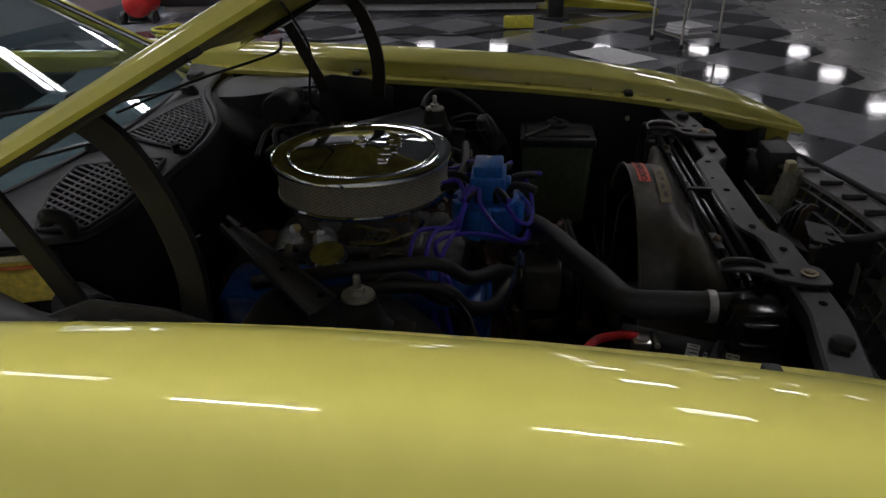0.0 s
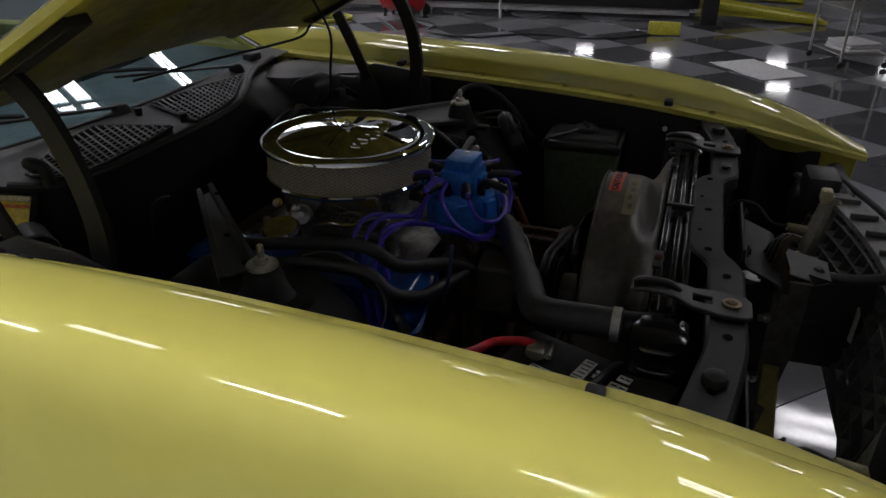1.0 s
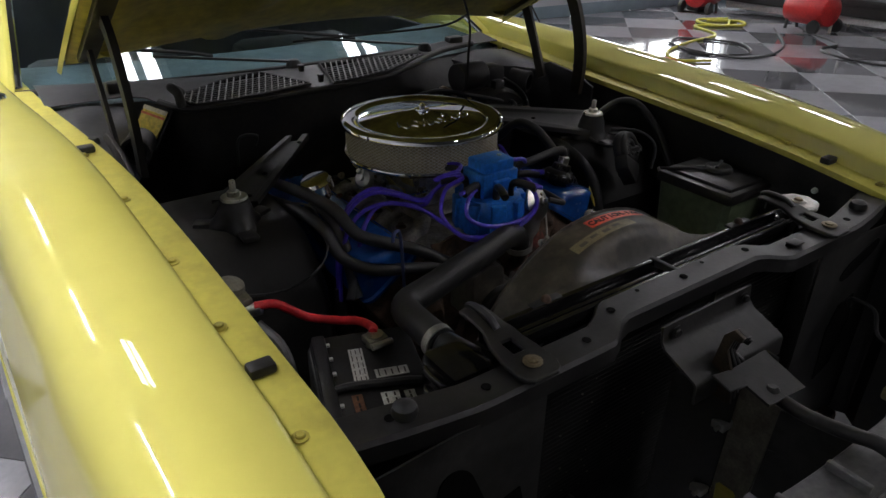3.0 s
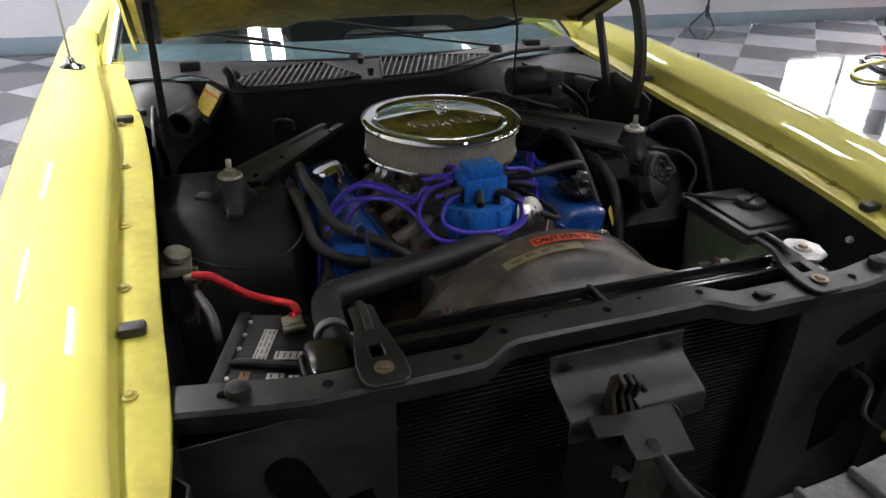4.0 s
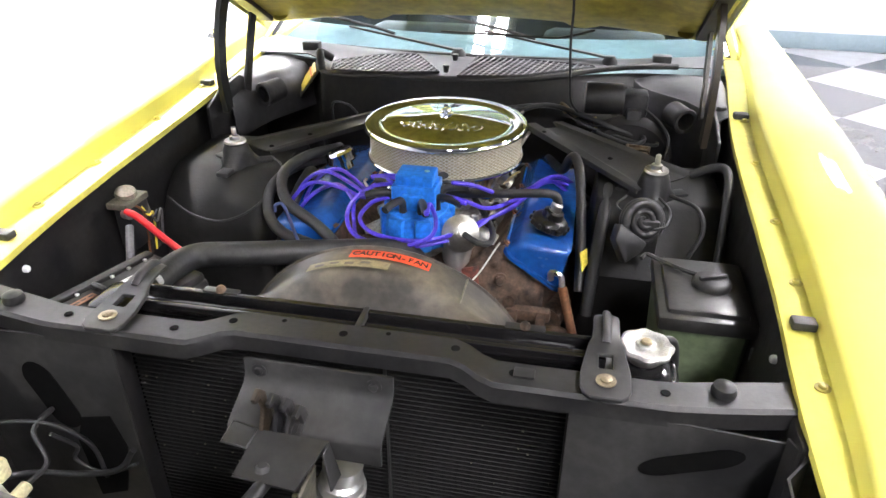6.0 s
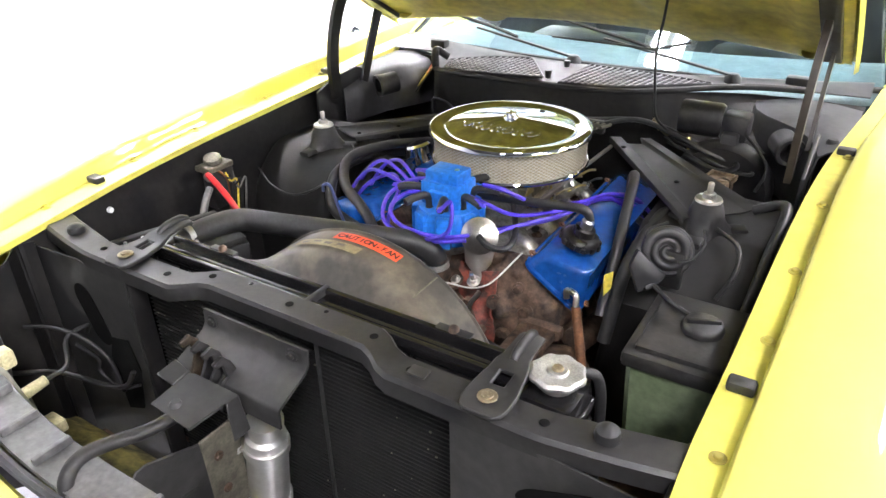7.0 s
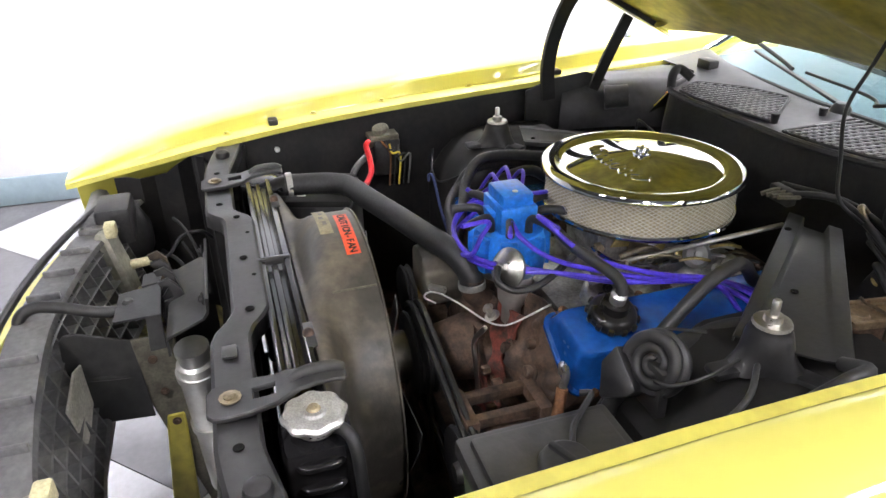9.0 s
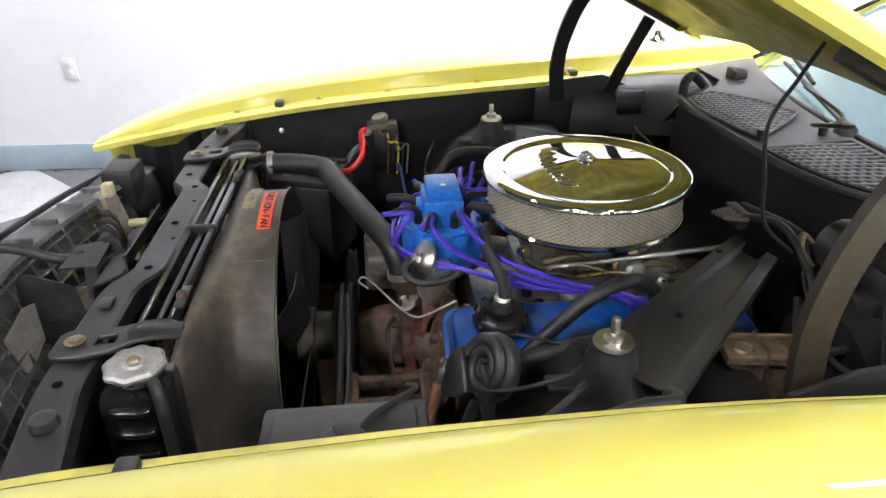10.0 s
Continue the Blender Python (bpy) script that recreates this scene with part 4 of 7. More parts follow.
# ---- hood latch assembly ----
bm = B()
sheet(bm, [[(x, y, z) for y, z in ((-0.777, 0.872), (-0.779, 0.850), (-0.786, 0.840), (-0.815, 0.828), (-0.838, 0.818), (-0.842, 0.812), (-0.843, 0.785))] for x in np.linspace(-0.118, 0.086, 9)], 0.004)
latch = part("hood_latch", bm, DUSTY_BLACK, car, "black hood latch bracket with striker levers")
for x in (-0.095, 0.062):
    bm = B()
    bolt_head(bm, (0, 0, 0), 0.006, 0.005)
    bmesh.ops.transform(bm, matrix=axis((x, -0.782, 0.860), (0, -1, 0)), verts=bm.verts)
    part("bolt", bm, BLACK_SHEET, latch)
GA, GB, GC, GD = Vector((-0.073, -0.918, 0.816)), Vector((-0.068, -0.853, 0.828)), Vector((0.022, -0.850, 0.823)), Vector((0.006, -0.922, 0.812))
bm = B()
sheet(bm, [[GA + (GB - GA) * u + (GD - GA) * v + ((GC - GB) - (GD - GA)) * u * v for u in (0, 0.25, 0.5, 0.75, 1)] for v in (0, 0.33, 0.66, 1)], 0.004)
guard = part("guard", bm, DUSTY_BLACK, latch, "folded black guard plate")
bm = B()
plate(bm, [GC + Vector((0, -0.022, 0)), GC, GC + Vector((0.012, 0.0, -0.055)), GC + Vector((0.008, -0.026, -0.06))], 0.004)
part("flap", bm, DUSTY_BLACK, guard)
bm = B()
plate(bm, [GB, GB + Vector((-0.035, 0.004, 0.004)), GB + Vector((-0.038, -0.028, -0.002)), GB + Vector((-0.002, -0.03, -0.005))], 0.004)
part("flap", bm, DUSTY_BLACK, guard)
bm = B()
lathe(bm, [(0, 0.004), (0.006, 0.004), (0.009, 0), (0.010, -0.002)], 16, axis((GA + GD) / 2 + Vector((-0.008, 0.018, 0.004)), (0, 0.1, 1)))
part("dimple", bm, BLACK_SHEET, guard)
for k, x in enumerate((-0.064, -0.048, -0.034, -0.020)):
    bm = B()
    m = Matrix.Translation((x, -0.846 + 0.004 * k, 0.775)) @ Matrix.Rotation(radians(90), 4, "Z") @ Matrix.Rotation(radians(90), 4, "X")
    h = (0.113, 0.106, 0.098, 0.085)[k]
    prism(bm, [(-0.018, 0), (0.018, 0), (0.020, 0.05), (0.012, h - 0.014), (0.0, h), (-0.016, h - 0.005), (-0.013, h - 0.014), (-0.002, h - 0.014), (0.003, h - 0.035), (-0.012, 0.045)], -0.003, 0.003, m, 0.001)
    part("lever", bm, BRONZE if k == 0 else BLACK_SHEET, latch, "stamped latch lever")
bm = B()
tube(bm, [(-0.035, -0.905, 0.805), (-0.042, -0.95, 0.808), (-0.050, -1.00, 0.822), (-0.048, -1.035, 0.830), (-0.042, -1.058, 0.818), (-0.038, -1.064, 0.785)], 0.0095, 10, 8)
part("release_bar", bm, BLACK_SHEET, latch, "bent black release bar")
# centre brace and splash plates
bm = B()
plate(bm, [(-0.004, -0.907, 0.770), (-0.004, -0.842, 0.770), (-0.020, -0.835, 0.60), (-0.046, -0.828, 0.34), (-0.046, -0.848, 0.34), (-0.034, -0.868, 0.45), (-0.024, -0.888, 0.55), (-0.016, -0.902, 0.63)], 0.005)
brace = part("centre_brace", bm, RELAY_TAN, car, "grey black centre brace with rusty rivets")
for z in (0.725, 0.655, 0.585):
    bm = B()
    bolt_head(bm, (0, 0, 0), 0.0045, 0.004)
    bmesh.ops.transform(bm, matrix=axis((-0.002 - (0.77 - z) * 0.06, -0.882 + (0.725 - z) * 0.08, z), (1, 0, 0.05)), verts=bm.verts)
    part("rivet", bm, RUST, brace)
bm = B()
plate(bm, [(-0.006, -0.905, 0.767), (-0.006, -0.980, 0.797), (-0.006, -0.997, 0.797), (-0.006, -1.006, 0.786), (-0.002, -1.007, 0.760), (0.008, -1.002, 0.680), (-0.014, -0.984, 0.612), (-0.010, -0.900, 0.608)], 0.004)
splash = part("splash_plate", bm, DUSTY_BLACK, car, "dull black splash plate behind the grille")
bm = B()
tube(bm, [(-0.003, -0.992, 0.712), (-0.004, -0.95, 0.705), (-0.012, -0.908, 0.695)], 0.004, 6, 5)
part("fold", bm, DUSTY_BLACK, splash)
bm = B()
plate(bm, [(-0.022, -0.855, 0.60), (-0.022, -0.886, 0.60), (-0.030, -0.935, 0.22), (-0.030, -0.878, 0.22)], 0.014, 0.004)
part("valance_brace", bm, YELLOW_UNDER, car, "yellow painted lower valance brace")

bm = B()
plate(bm, [(-0.012, -0.848, 0.775), (-0.070, -0.775, 0.775), (-0.085, -0.775, 0.36), (-0.050, -0.855, 0.36)], 0.003)
part("drier_panel", bm, BLACK_BAY, car, "black panel beside the receiver drier")

# receiver drier
bm = B()
lathe(bm, [(0, -0.08), (0.028, -0.08), (0.031, -0.07), (0.031, 0.225), (0.030, 0.236), (0.024, 0.240), (0.024, 0.256), (0.027, 0.258), (0.027, 0.268), (0, 0.270)], 32, axis((-0.012, -0.812, 0.490), (0.14, -0.02, 1)))
drier = part("receiver_drier", bm, BRIGHT_ALLOY, car, "bright aluminium receiver drier cylinder")
for z in (0.575, 0.695):
    bm = B()
    cx = -0.012 + 0.14 * (z - 0.49)
    lathe(bm, [(0.031, 0), (0.0345, 0), (0.0345, 0.014), (0.031, 0.014)], 32, axis((cx, -0.812 - 0.02 * (z - 0.49), z), (0.14, -0.02, 1)))
    part("clamp", bm, BRIGHT_ALLOY, drier, "silver band clamp")
    bm = B()
    box(bm, (cx - 0.050, -0.850, z), (cx - 0.024, -0.828, z + 0.014), 0.002)
    part("clamp_lug", bm, BRIGHT_ALLOY, drier)
    bm = B()
    rod(bm, (cx - 0.058, -0.842, z + 0.007), (cx - 0.020, -0.842, z + 0.007), 0.004)
    part("clamp_screw", bm, STEEL, drier)

# ---- grille and lamp buckets ----
def grille_at(x, v):
    """v down the grille from its top edge."""
    a = abs(x)
    return Vector((XC + x, -1.068 + 0.30 * a * a + 0.28 * v, 0.815 - 0.05 * a - v))


bm = B()
for v, d in ((0.0, 0.078), (0.188, 0.06)):
    rows = []
    for i in range(31):
        x = -0.55 + 1.1 * i / 30
        p = grille_at(x, v)
        rows.append([p, p + Vector((0, d * 0.72, -0.003)), p + Vector((0, d * 0.72 + 0.004, -0.011)), p + Vector((0, 0, -0.008))])
    sheet(bm, rows, 0.002)
grille = part("grille", bm, GRILLE, car, "grey black plastic egg-crate grille, unbolted from behind")
for k in range(1, 6):
    v = k * 0.032
    bm = B()
    rows = []
    for i in range(23):
        x = -0.43 + 0.86 * i / 22
        p = grille_at(x, v)
        rows.append([p + Vector((0, 0.018, 0)), p + Vector((0, 0.044, 0.003)), p + Vector((0, 0.046, 0.001)), p + Vector((0, 0.044, -0.003)), p + Vector((0, 0.018, -0.004)), p + Vector((0, 0.018, 0))])
    sheet(bm, rows)
    part("slat", bm, GRILLE, grille)
for i in range(20):
    x = -0.43 + 0.86 * i / 19
    bm = B()
    p, q = grille_at(x, 0.004), grille_at(x, 0.190)
    plate(bm, [p + Vector((0, 0.018, 0)), p + Vector((0, 0.0445, 0)), q + Vector((0, 0.0445, 0)), q + Vector((0, 0.018, 0))], 0.005, 0)
    part("upright", bm, GRILLE, grille)
bm = B()
tube(bm, [grille_at(-0.56 + 1.12 * i / 12, -0.006) + Vector((0, -0.012, 0)) for i in range(13)], 0.007, 8, 4)
part("edge_trim", bm, RUBBER, grille)
for x in (-0.46, -0.37, -0.28, -0.19, -0.10, 0.08, 0.17, 0.26, 0.35, 0.44):
    bm = B()
    p = grille_at(x, 0.0)
    box(bm, p + Vector((-0.004, 0.004, -0.002)), p + Vector((0.004, 0.054, 0.010)), 0.002)
    part("rib", bm, GRILLE, grille)
bm = B()
rows = []
for x in np.linspace(-0.70, 0.70, 29):
    p = grille_at(min(0.6, abs(x)) * (1 if x > 0 else -1), 0.0)
    p.x = XC + x
    back = 0.5 * max(0.0, abs(x) - 0.55)
    rows.append([p + Vector((0, dy + back, dz)) for dy, dz in ((-0.016, -0.040), (-0.022, -0.030), (-0.040, -0.032), (-0.062, -0.050), (-0.074, -0.090), (-0.074, -0.17), (-0.060, -0.24), (-0.030, -0.27))])
sheet(bm, rows, 0.004)
part("bumper", bm, YELLOW, car, "body-coloured yellow front bumper")
bm = B()
plate(bm, [(0.100, -0.993, 0.732), (0.030, -0.989, 0.752), (-0.024, -0.985, 0.735), (-0.032, -0.983, 0.680), (0.055, -0.986, 0.650), (0.078, -0.986, 0.648), (0.088, -0.987, 0.662)], 0.004, 0.0015)
part("bright_tab", bm, TAB_METAL, grille, "bright bent metal tab")
for s in (-1, 1):
    # headlamp bucket
    bm = B()
    m = axis((XC + s * 0.515, -0.985, 0.715), (0, 1, 0.05))
    lathe(bm, [(0.080, -0.03), (0.082, 0.0), (0.078, 0.03), (0.060, 0.060), (0.03, 0.075), (0, 0.077)], 32, m)
    bucket = part("headlamp_bucket", bm, BLACK_PLASTIC, car, "black headlamp bucket seen from behind")
    bm = B()
    box(bm, (XC + s * 0.515 - 0.11, -1.035, 0.60), (XC + s * 0.515 + 0.11, -0.99, 0.80), 0.02)
    part("bezel", bm, GRILLE, bucket)
    bm = B()
    box(bm, (XC + s * 0.465 - 0.05, -1.0, 0.74), (XC + s * 0.465 + 0.05, -0.93, 0.822), 0.010)
    part("bracket", bm, BLACK_PLASTIC, bucket)
    # parking lamp housing with cream socket
    bm = B()
    plate(bm, [(XC + s * 0.335, -0.985, 0.805), (XC + s * 0.395, -0.975, 0.800), (XC + s * 0.400, -0.955, 0.700), (XC + s * 0.385, -0.945, 0.640), (XC + s * 0.325, -0.955, 0.645)], 0.026, 0.008)
    lamp = part("parking_lamp", bm, LAMP_BACK, car, "aged metal parking lamp housing with cream socket")
    bm = B()
    rod(bm, (XC + s * 0.388, -0.962, 0.705), (XC + s * 0.385, -0.905, 0.712), 0.011, 0.009)
    socket = part("socket", bm, CREAM, lamp, "cream bulb socket")
    bm = B()
    box(bm, (XC + s * 0.352 - 0.014, -0.972, 0.792), (XC + s * 0.352 + 0.014, -0.950, 0.822), 0.005)
    part("cream_clip", bm, CREAM, lamp)
    bm = B()
    box(bm, (XC + s * 0.350 - 0.020, -0.945, 0.640), (XC + s * 0.350 + 0.020, -0.918, 0.664), 0.005)
    part("cream_clip", bm, CREAM, lamp)
    bm = B()
    tube(bm, [(XC + s * 0.385, -0.905, 0.712), (XC + s * 0.38, -0.87, 0.72), (XC + s * 0.42, -0.84, 0.74), (XC + s * 0.42, -0.80, 0.745), (XC + s * 0.47, -0.78, 0.70)], 0.004, 6, 6)
    part("wire", bm, RUBBER, lamp)
    # splash shield between the support and the lamp
    bm = B()
    sheet(bm, [[(XC + s * (0.565 + 0.015 * math.sin(k * 2.0)), -0.775 - 0.028 * k, 0.40 + (0.462, 0.462, 0.455, 0.435, 0.425, 0.430, 0.438, 0.430)[k] * j / 5) for j in range(6)] for k in range(8)], 0.003)
    part("splash_shield", bm, BLACK_BAY, car)
bm = B()
box(bm, (XC - 0.66, -1.075, 0.44), (XC + 0.66, -1.034, 0.53), 0.012)
part("valance", bm, YELLOW, car, "yellow front valance below the grille")
bm = B()
box(bm, (XC - 0.64, -1.033, 0.45), (XC + 0.64, -1.016, 0.525), 0.004)
part("valance_rail", bm, VALANCE_RUST, car, "dark rust brown rail behind the valance")
bm = B()
sheet(bm, [[(x, y, z + 0.008 * math.sin(14 * x)) for y, z in ((-0.995, 0.56), (-0.97, 0.535), (-0.90, 0.525), (-0.84, 0.50), (-0.80, 0.46))] for x in np.linspace(-0.60, -0.22, 9)], 0.003)
part("deflector", bm, GRIMY_OLIVE, car, "grimy yellow lower deflector behind the grille")
bm = B()
box(bm, (XC - 0.55, -0.80, 0.36), (XC + 0.55, -0.76, 0.42), 0.01)
part("crossmember", bm, RUST, car)
bm = B()
box(bm, (XC - 0.40, -0.775, 0.405), (XC + 0.40, -0.705, 0.417), 0.003)
part("radiator_seal", bm, RUBBER, car, "black rubber seal below the radiator")

# ---- shock towers ----
for s in (-1, 1):
    bm = B()
    rows = []
    if s > 0:
        shape = ((0.42, 0, 0), (0.60, 0, 0), (0.735, 0, 0), (0.742, 0.005, 0.001), (0.842, 0.106, 0.005), (0.848, 0.113, 0.008), (0.850, 0.122, 0.016))
    else:
        shape = ((0.42, 0, 0), (0.60, 0, 0), (0.73, 0, 0), (0.765, 0.012, 0.001), (0.80, 0.036, 0.003), (0.825, 0.062, 0.006), (0.841, 0.088, 0.010), (0.848, 0.106, 0.016), (0.850, 0.125, 0.026))
    for z, fy, dx in shape:
        x0, x1, y0, y1 = 0.338 + dx - 0.10 * max(0, 0.78 - z), 0.592, -0.240 + fy, 0.09 - dx
        ring = []
        for cx, cy, a0, cr in ((x1, y1, 0, 0.02), (x0, y1, 90, 0.03), (x0, y0, 180, 0.022 if s > 0 else 0.045), (x1, y0, 270, 0.02)):
            ix, iy = cx + (cr if cx == x0 else -cr), cy + (cr if cy == y0 else -cr)
            ring += [(XC + s * (ix + cr * math.cos(radians(a0 + 15 * k))), iy + cr * math.sin(radians(a0 + 15 * k)), z) for k in range(7)]
        rows.append(ring + ring[:1])
    sheet(bm, rows)
    bmesh.ops.remove_doubles(bm, verts=bm.verts, dist=0.00001)
    bm.faces.new([v for v in bm.verts if abs(v.co.z - 0.850) < 0.0001])
    tower = part("shock_tower", bm, TOWER_BLACK, car, "satin black shock tower", 32)
    c = Vector((XC + s * 0.4540, -0.102, 0.841))
    tall = 0.068 if s > 0 else 0.060
    bm = B()
    lathe(bm, [(0.044, 0.008), (0.042, 0.014), (0.037, 0.022), (0.033, 0.032), (0.030, tall - 0.018), (0.027, tall - 0.008), (0.025, tall - 0.005), (0.025, tall), (0.0, tall)], 28, Matrix.Translation(c))
    for v in bm.verts:
        d = v.co - c
        lobe = 1 + 0.34 * max(0.0, 1 - d.z / 0.04) * math.cos(3 * (math.atan2(d.y, d.x) - 0.5))
        v.co.x, v.co.y = c.x + d.x * lobe, c.y + d.y * lobe
    mount = part("shock_mount", bm, BLACK_SHEET, tower, "three-legged shock mount cap")
    for k in range(3):
        bm = B()
        box(bm, (0.036, -0.015, 0.004), (0.078, 0.015, 0.016), 0.005, Matrix.Translation(c) @ Matrix.Rotation(k * 2.094 + 0.5, 4, "Z"))
        part("foot", bm, BLACK_SHEET, mount)
    bm = B()
    lathe(bm, [(0, 0), (0.023, 0), (0.0245, 0.003), (0.023, 0.007), (0.012, 0.008), (0.011, 0.016), (0.0055, 0.017), (0.0055, 0.035), (0.004, 0.037), (0, 0.037)], 20, Matrix.Translation(c + Vector((0, 0, tall - 0.002))))
    part("stud", bm, STEEL, tower, "zinc washer and threaded shock stud")
    # tower to cowl brace: a channel with two raised flanges that fade out at the tower
    if s > 0:
        P = [Vector(p) for p in ((0.157, 0.190, 0.882), (0.247, 0.214, 0.886), (0.530, -0.050, 0.888), (0.412, -0.126, 0.872))]
    else:
        P = [Vector((XC - x, y, z)) for x, y, z in ((0.165, 0.205, 0.878), (0.225, 0.195, 0.886), (0.475, -0.035, 0.876), (0.395, -0.055, 0.862))]
    bm = B()
    rows = []
    for k in range(13):
        w = k / 12
        l, r = P[0].lerp(P[3], w), P[1].lerp(P[2], w)
        h = 0.008 * (1 - 0.6 * w)
        fl, fr = 0.30 - 0.16 * w, 0.26 - 0.10 * w
        cut = 0.020 * max(0.0, 1 - 12 * w)
        along = (P[3] - P[0]).normalized()
        row = []
        for u, dz, c in ((0.0, -0.006, 0), (0.0, h - 0.002, 0), (0.012, h, 0), (fl - 0.02, h, 0), (fl, h - 0.002, 0), (fl + 0.035, 0.001, 1), (fl + 0.06, 0, 1), (0.5, 0, 1), (1 - fr - 0.06, 0, 1), (1 - fr - 0.035, 0.001, 1), (1 - fr, h - 0.002, 0), (1 - fr + 0.02, h, 0), (0.988, h, 0), (1.0, h - 0.003, 0), (1.0, -0.005, 0)):
            row.append(l.lerp(r, u) + Vector((0, 0, dz)) + along * cut * c)
        rows.append(row)
    sheet(bm, rows, 0.0025)
    cowl_brace = part("cowl_brace", bm, BLACK_SHEET, car, "black folded channel brace from shock tower to cowl")
    for w, u in ((0.62, 0.42), (0.16, 0.10), (0.93, 0.30)):
        bm = B()
        bolt_head(bm, tuple(P[0].lerp(P[3], w).lerp(P[1].lerp(P[2], w), u) + Vector((0, 0, 0.001 if u > 0.2 else 0.007))), 0.0032, 0.002)
        part("rivet", bm, BLACK_PIT, cowl_brace)

# ---- engine ----
bm = B()
box(bm, (-0.19, -0.30, 0.42), (0.19, 0.25, 0.66), 0.02)
part("engine_block", bm, RUST, car, "rusty brown cast iron V8 engine block")
for s in (-1, 1):
    # cylinder head
    tilt = Matrix.Translation((XC + s * 0.212, 0, 0.716)) @ Matrix.Rotation(radians(s * 34), 4, "Y")
    bm = B()
    box(bm, (-0.072, -0.265, -0.10), (0.072, 0.198, 0.034), 0.008, tilt)
    head = part("cylinder_head", bm, RUST, car, "rusty cast iron cylinder head")
    for y in (-0.18, -0.06, 0.06, 0.18):
        bm = B()
        rod(bm, tilt @ Vector((s * 0.04, y, -0.06)), tilt @ Vector((s * 0.11, y, -0.10)), 0.022, 0.018)
        part("exhaust_port", bm, RUST, head)
    # valve cover
    bm = B()
    rows = []
    for z, g in ((0.034, 1.0), (0.040, 1.0), (0.042, 0.94), (0.086, 0.90), (0.097, 0.87), (0.102, 0.81), (0.103, 0.40)):
        w, l = 0.070 * g, 0.240 - 0.10 * (1 - g)
        cr = 0.022
        ring = []
        for cx, cy, a0 in ((1, 1, 0), (-1, 1, 90), (-1, -1, 180), (1, -1, 270)):
            for k in range(5):
                a = radians(a0 + 22.5 * k)
                vx = cx * (w - cr) + cr * math.cos(a)
                vx *= 0.58 if z > 0.05 and s * vx > 0 else 1.0
                ring.append(tilt @ Vector((vx, -0.040 + cy * (l - cr) + cr * math.sin(a), z + (0.48 * s * vx if z > 0.05 else 0))))
        rows.append(ring + ring[:1])
    sheet(bm, rows)
    bm.faces.new([v for v in bm.verts][-21:-1])
    cover = part("valve_cover", bm, BLUE, car, "glossy blue painted valve cover", 45)
    for y in (-0.24, -0.10, 0.04, 0.17):
        for q in (-1, 1):
            bm = B()
            bolt_head(bm, (0, 0, 0), 0.005, 0.005)
            bmesh.ops.transform(bm, matrix=tilt @ Matrix.Translation((q * 0.069, y, 0.040)), verts=bm.verts)
            part("bolt", bm, COPPER, cover)
    # exhaust manifold
    bm = B()
    tube(bm, [(XC + s * 0.27, -0.22, 0.60), (XC + s * 0.30, -0.05, 0.59), (XC + s * 0.30, 0.12, 0.58), (XC + s * 0.27, 0.22, 0.50)], 0.028, 12, 5)
    part("exhaust_manifold", bm, RUST, car)
    if s > 0:
        bm = B()
        m = Matrix.Translation((0.246, -0.200, 0.815)) @ Matrix.Rotation(radians(17), 4, "Y")
        lathe(bm, [(0, 0), (0.036, 0), (0.038, 0.006), (0.036, 0.014), (0.030, 0.020), (0.022, 0.022), (0.020, 0.034), (0.012, 0.036), (0, 0.036)], 30, m)
        oil = part("oil_cap", bm, GLOSS_BLACK, cover, "black ribbed oil filler cap")
        for k in range(12):
            bm = B()
            box(bm, (0.033, -0.0045, 0.002), (0.0415, 0.0045, 0.012), 0.002, m @ Matrix.Rotation(k * 0.5236, 4, "Z"))
            part("grip", bm, GLOSS_BLACK, oil)
        bm = B()
        lathe(bm, [(0.010, 0.034), (0.012, 0.036), (0.012, 0.050), (0.008, 0.054), (0, 0.054)], 14, m)
        part("fitting", bm, STEEL, oil, "silver hose fitting")
    else:
        bm = B()
        m = Matrix.Translation((-0.246, 0.0, 0.815)) @ Matrix.Rotation(radians(-17), 4, "Y")
        lathe(bm, [(0, 0), (0.022, 0), (0.022, 0.018), (0.034, 0.020), (0.035, 0.040), (0.030, 0.046), (0, 0.048)], 28, m)
        part("breather_cap", bm, CHROME, cover, "chrome breather cap")

# intake manifold and carburettor
bm = B()
box(bm, (-0.13, -0.22, 0.66), (0.13, 0.20, 0.755), 0.02)
intake = part("intake_manifold", bm, ALLOY, car, "dull cast aluminium intake manifold")
for y in (-0.15, -0.05, 0.06, 0.15):
    for s in (-1, 1):
        bm = B()
        tube(bm, [(s * 0.05, y * 0.6, 0.765), (s * 0.10, y, 0.757), (s * 0.155, y, 0.725)], 0.019, 10, 4)
        part("runner", bm, ALLOY, intake)
        bm = B()
        bolt_head(bm, (s * 0.118, y + 0.042, 0.754), 0.007, 0.008)
        part("bolt", bm, RUST, intake)
bm = B()
box(bm, (-0.075, -0.115, 0.785), (0.075, 0.115, 0.86), 0.012)
box(bm, (-0.09, -0.13, 0.765), (0.09, 0.13, 0.785), 0.005)
rod(bm, (0, 0, 0.85), (0, 0, 0.890), 0.065, 0.065, 28)
carb = part("carburettor", bm, ALLOY, car, "silver four-barrel carburettor")
for y, z in ((-0.10, 0.835), (0.10, 0.83)):
    bm = B()
    box(bm, (-0.060, y - 0.022, z - 0.022), (0.060, y + 0.022, z + 0.022), 0.006)
    part("fuel_bowl", bm, ALLOY, carb)
bm = B()
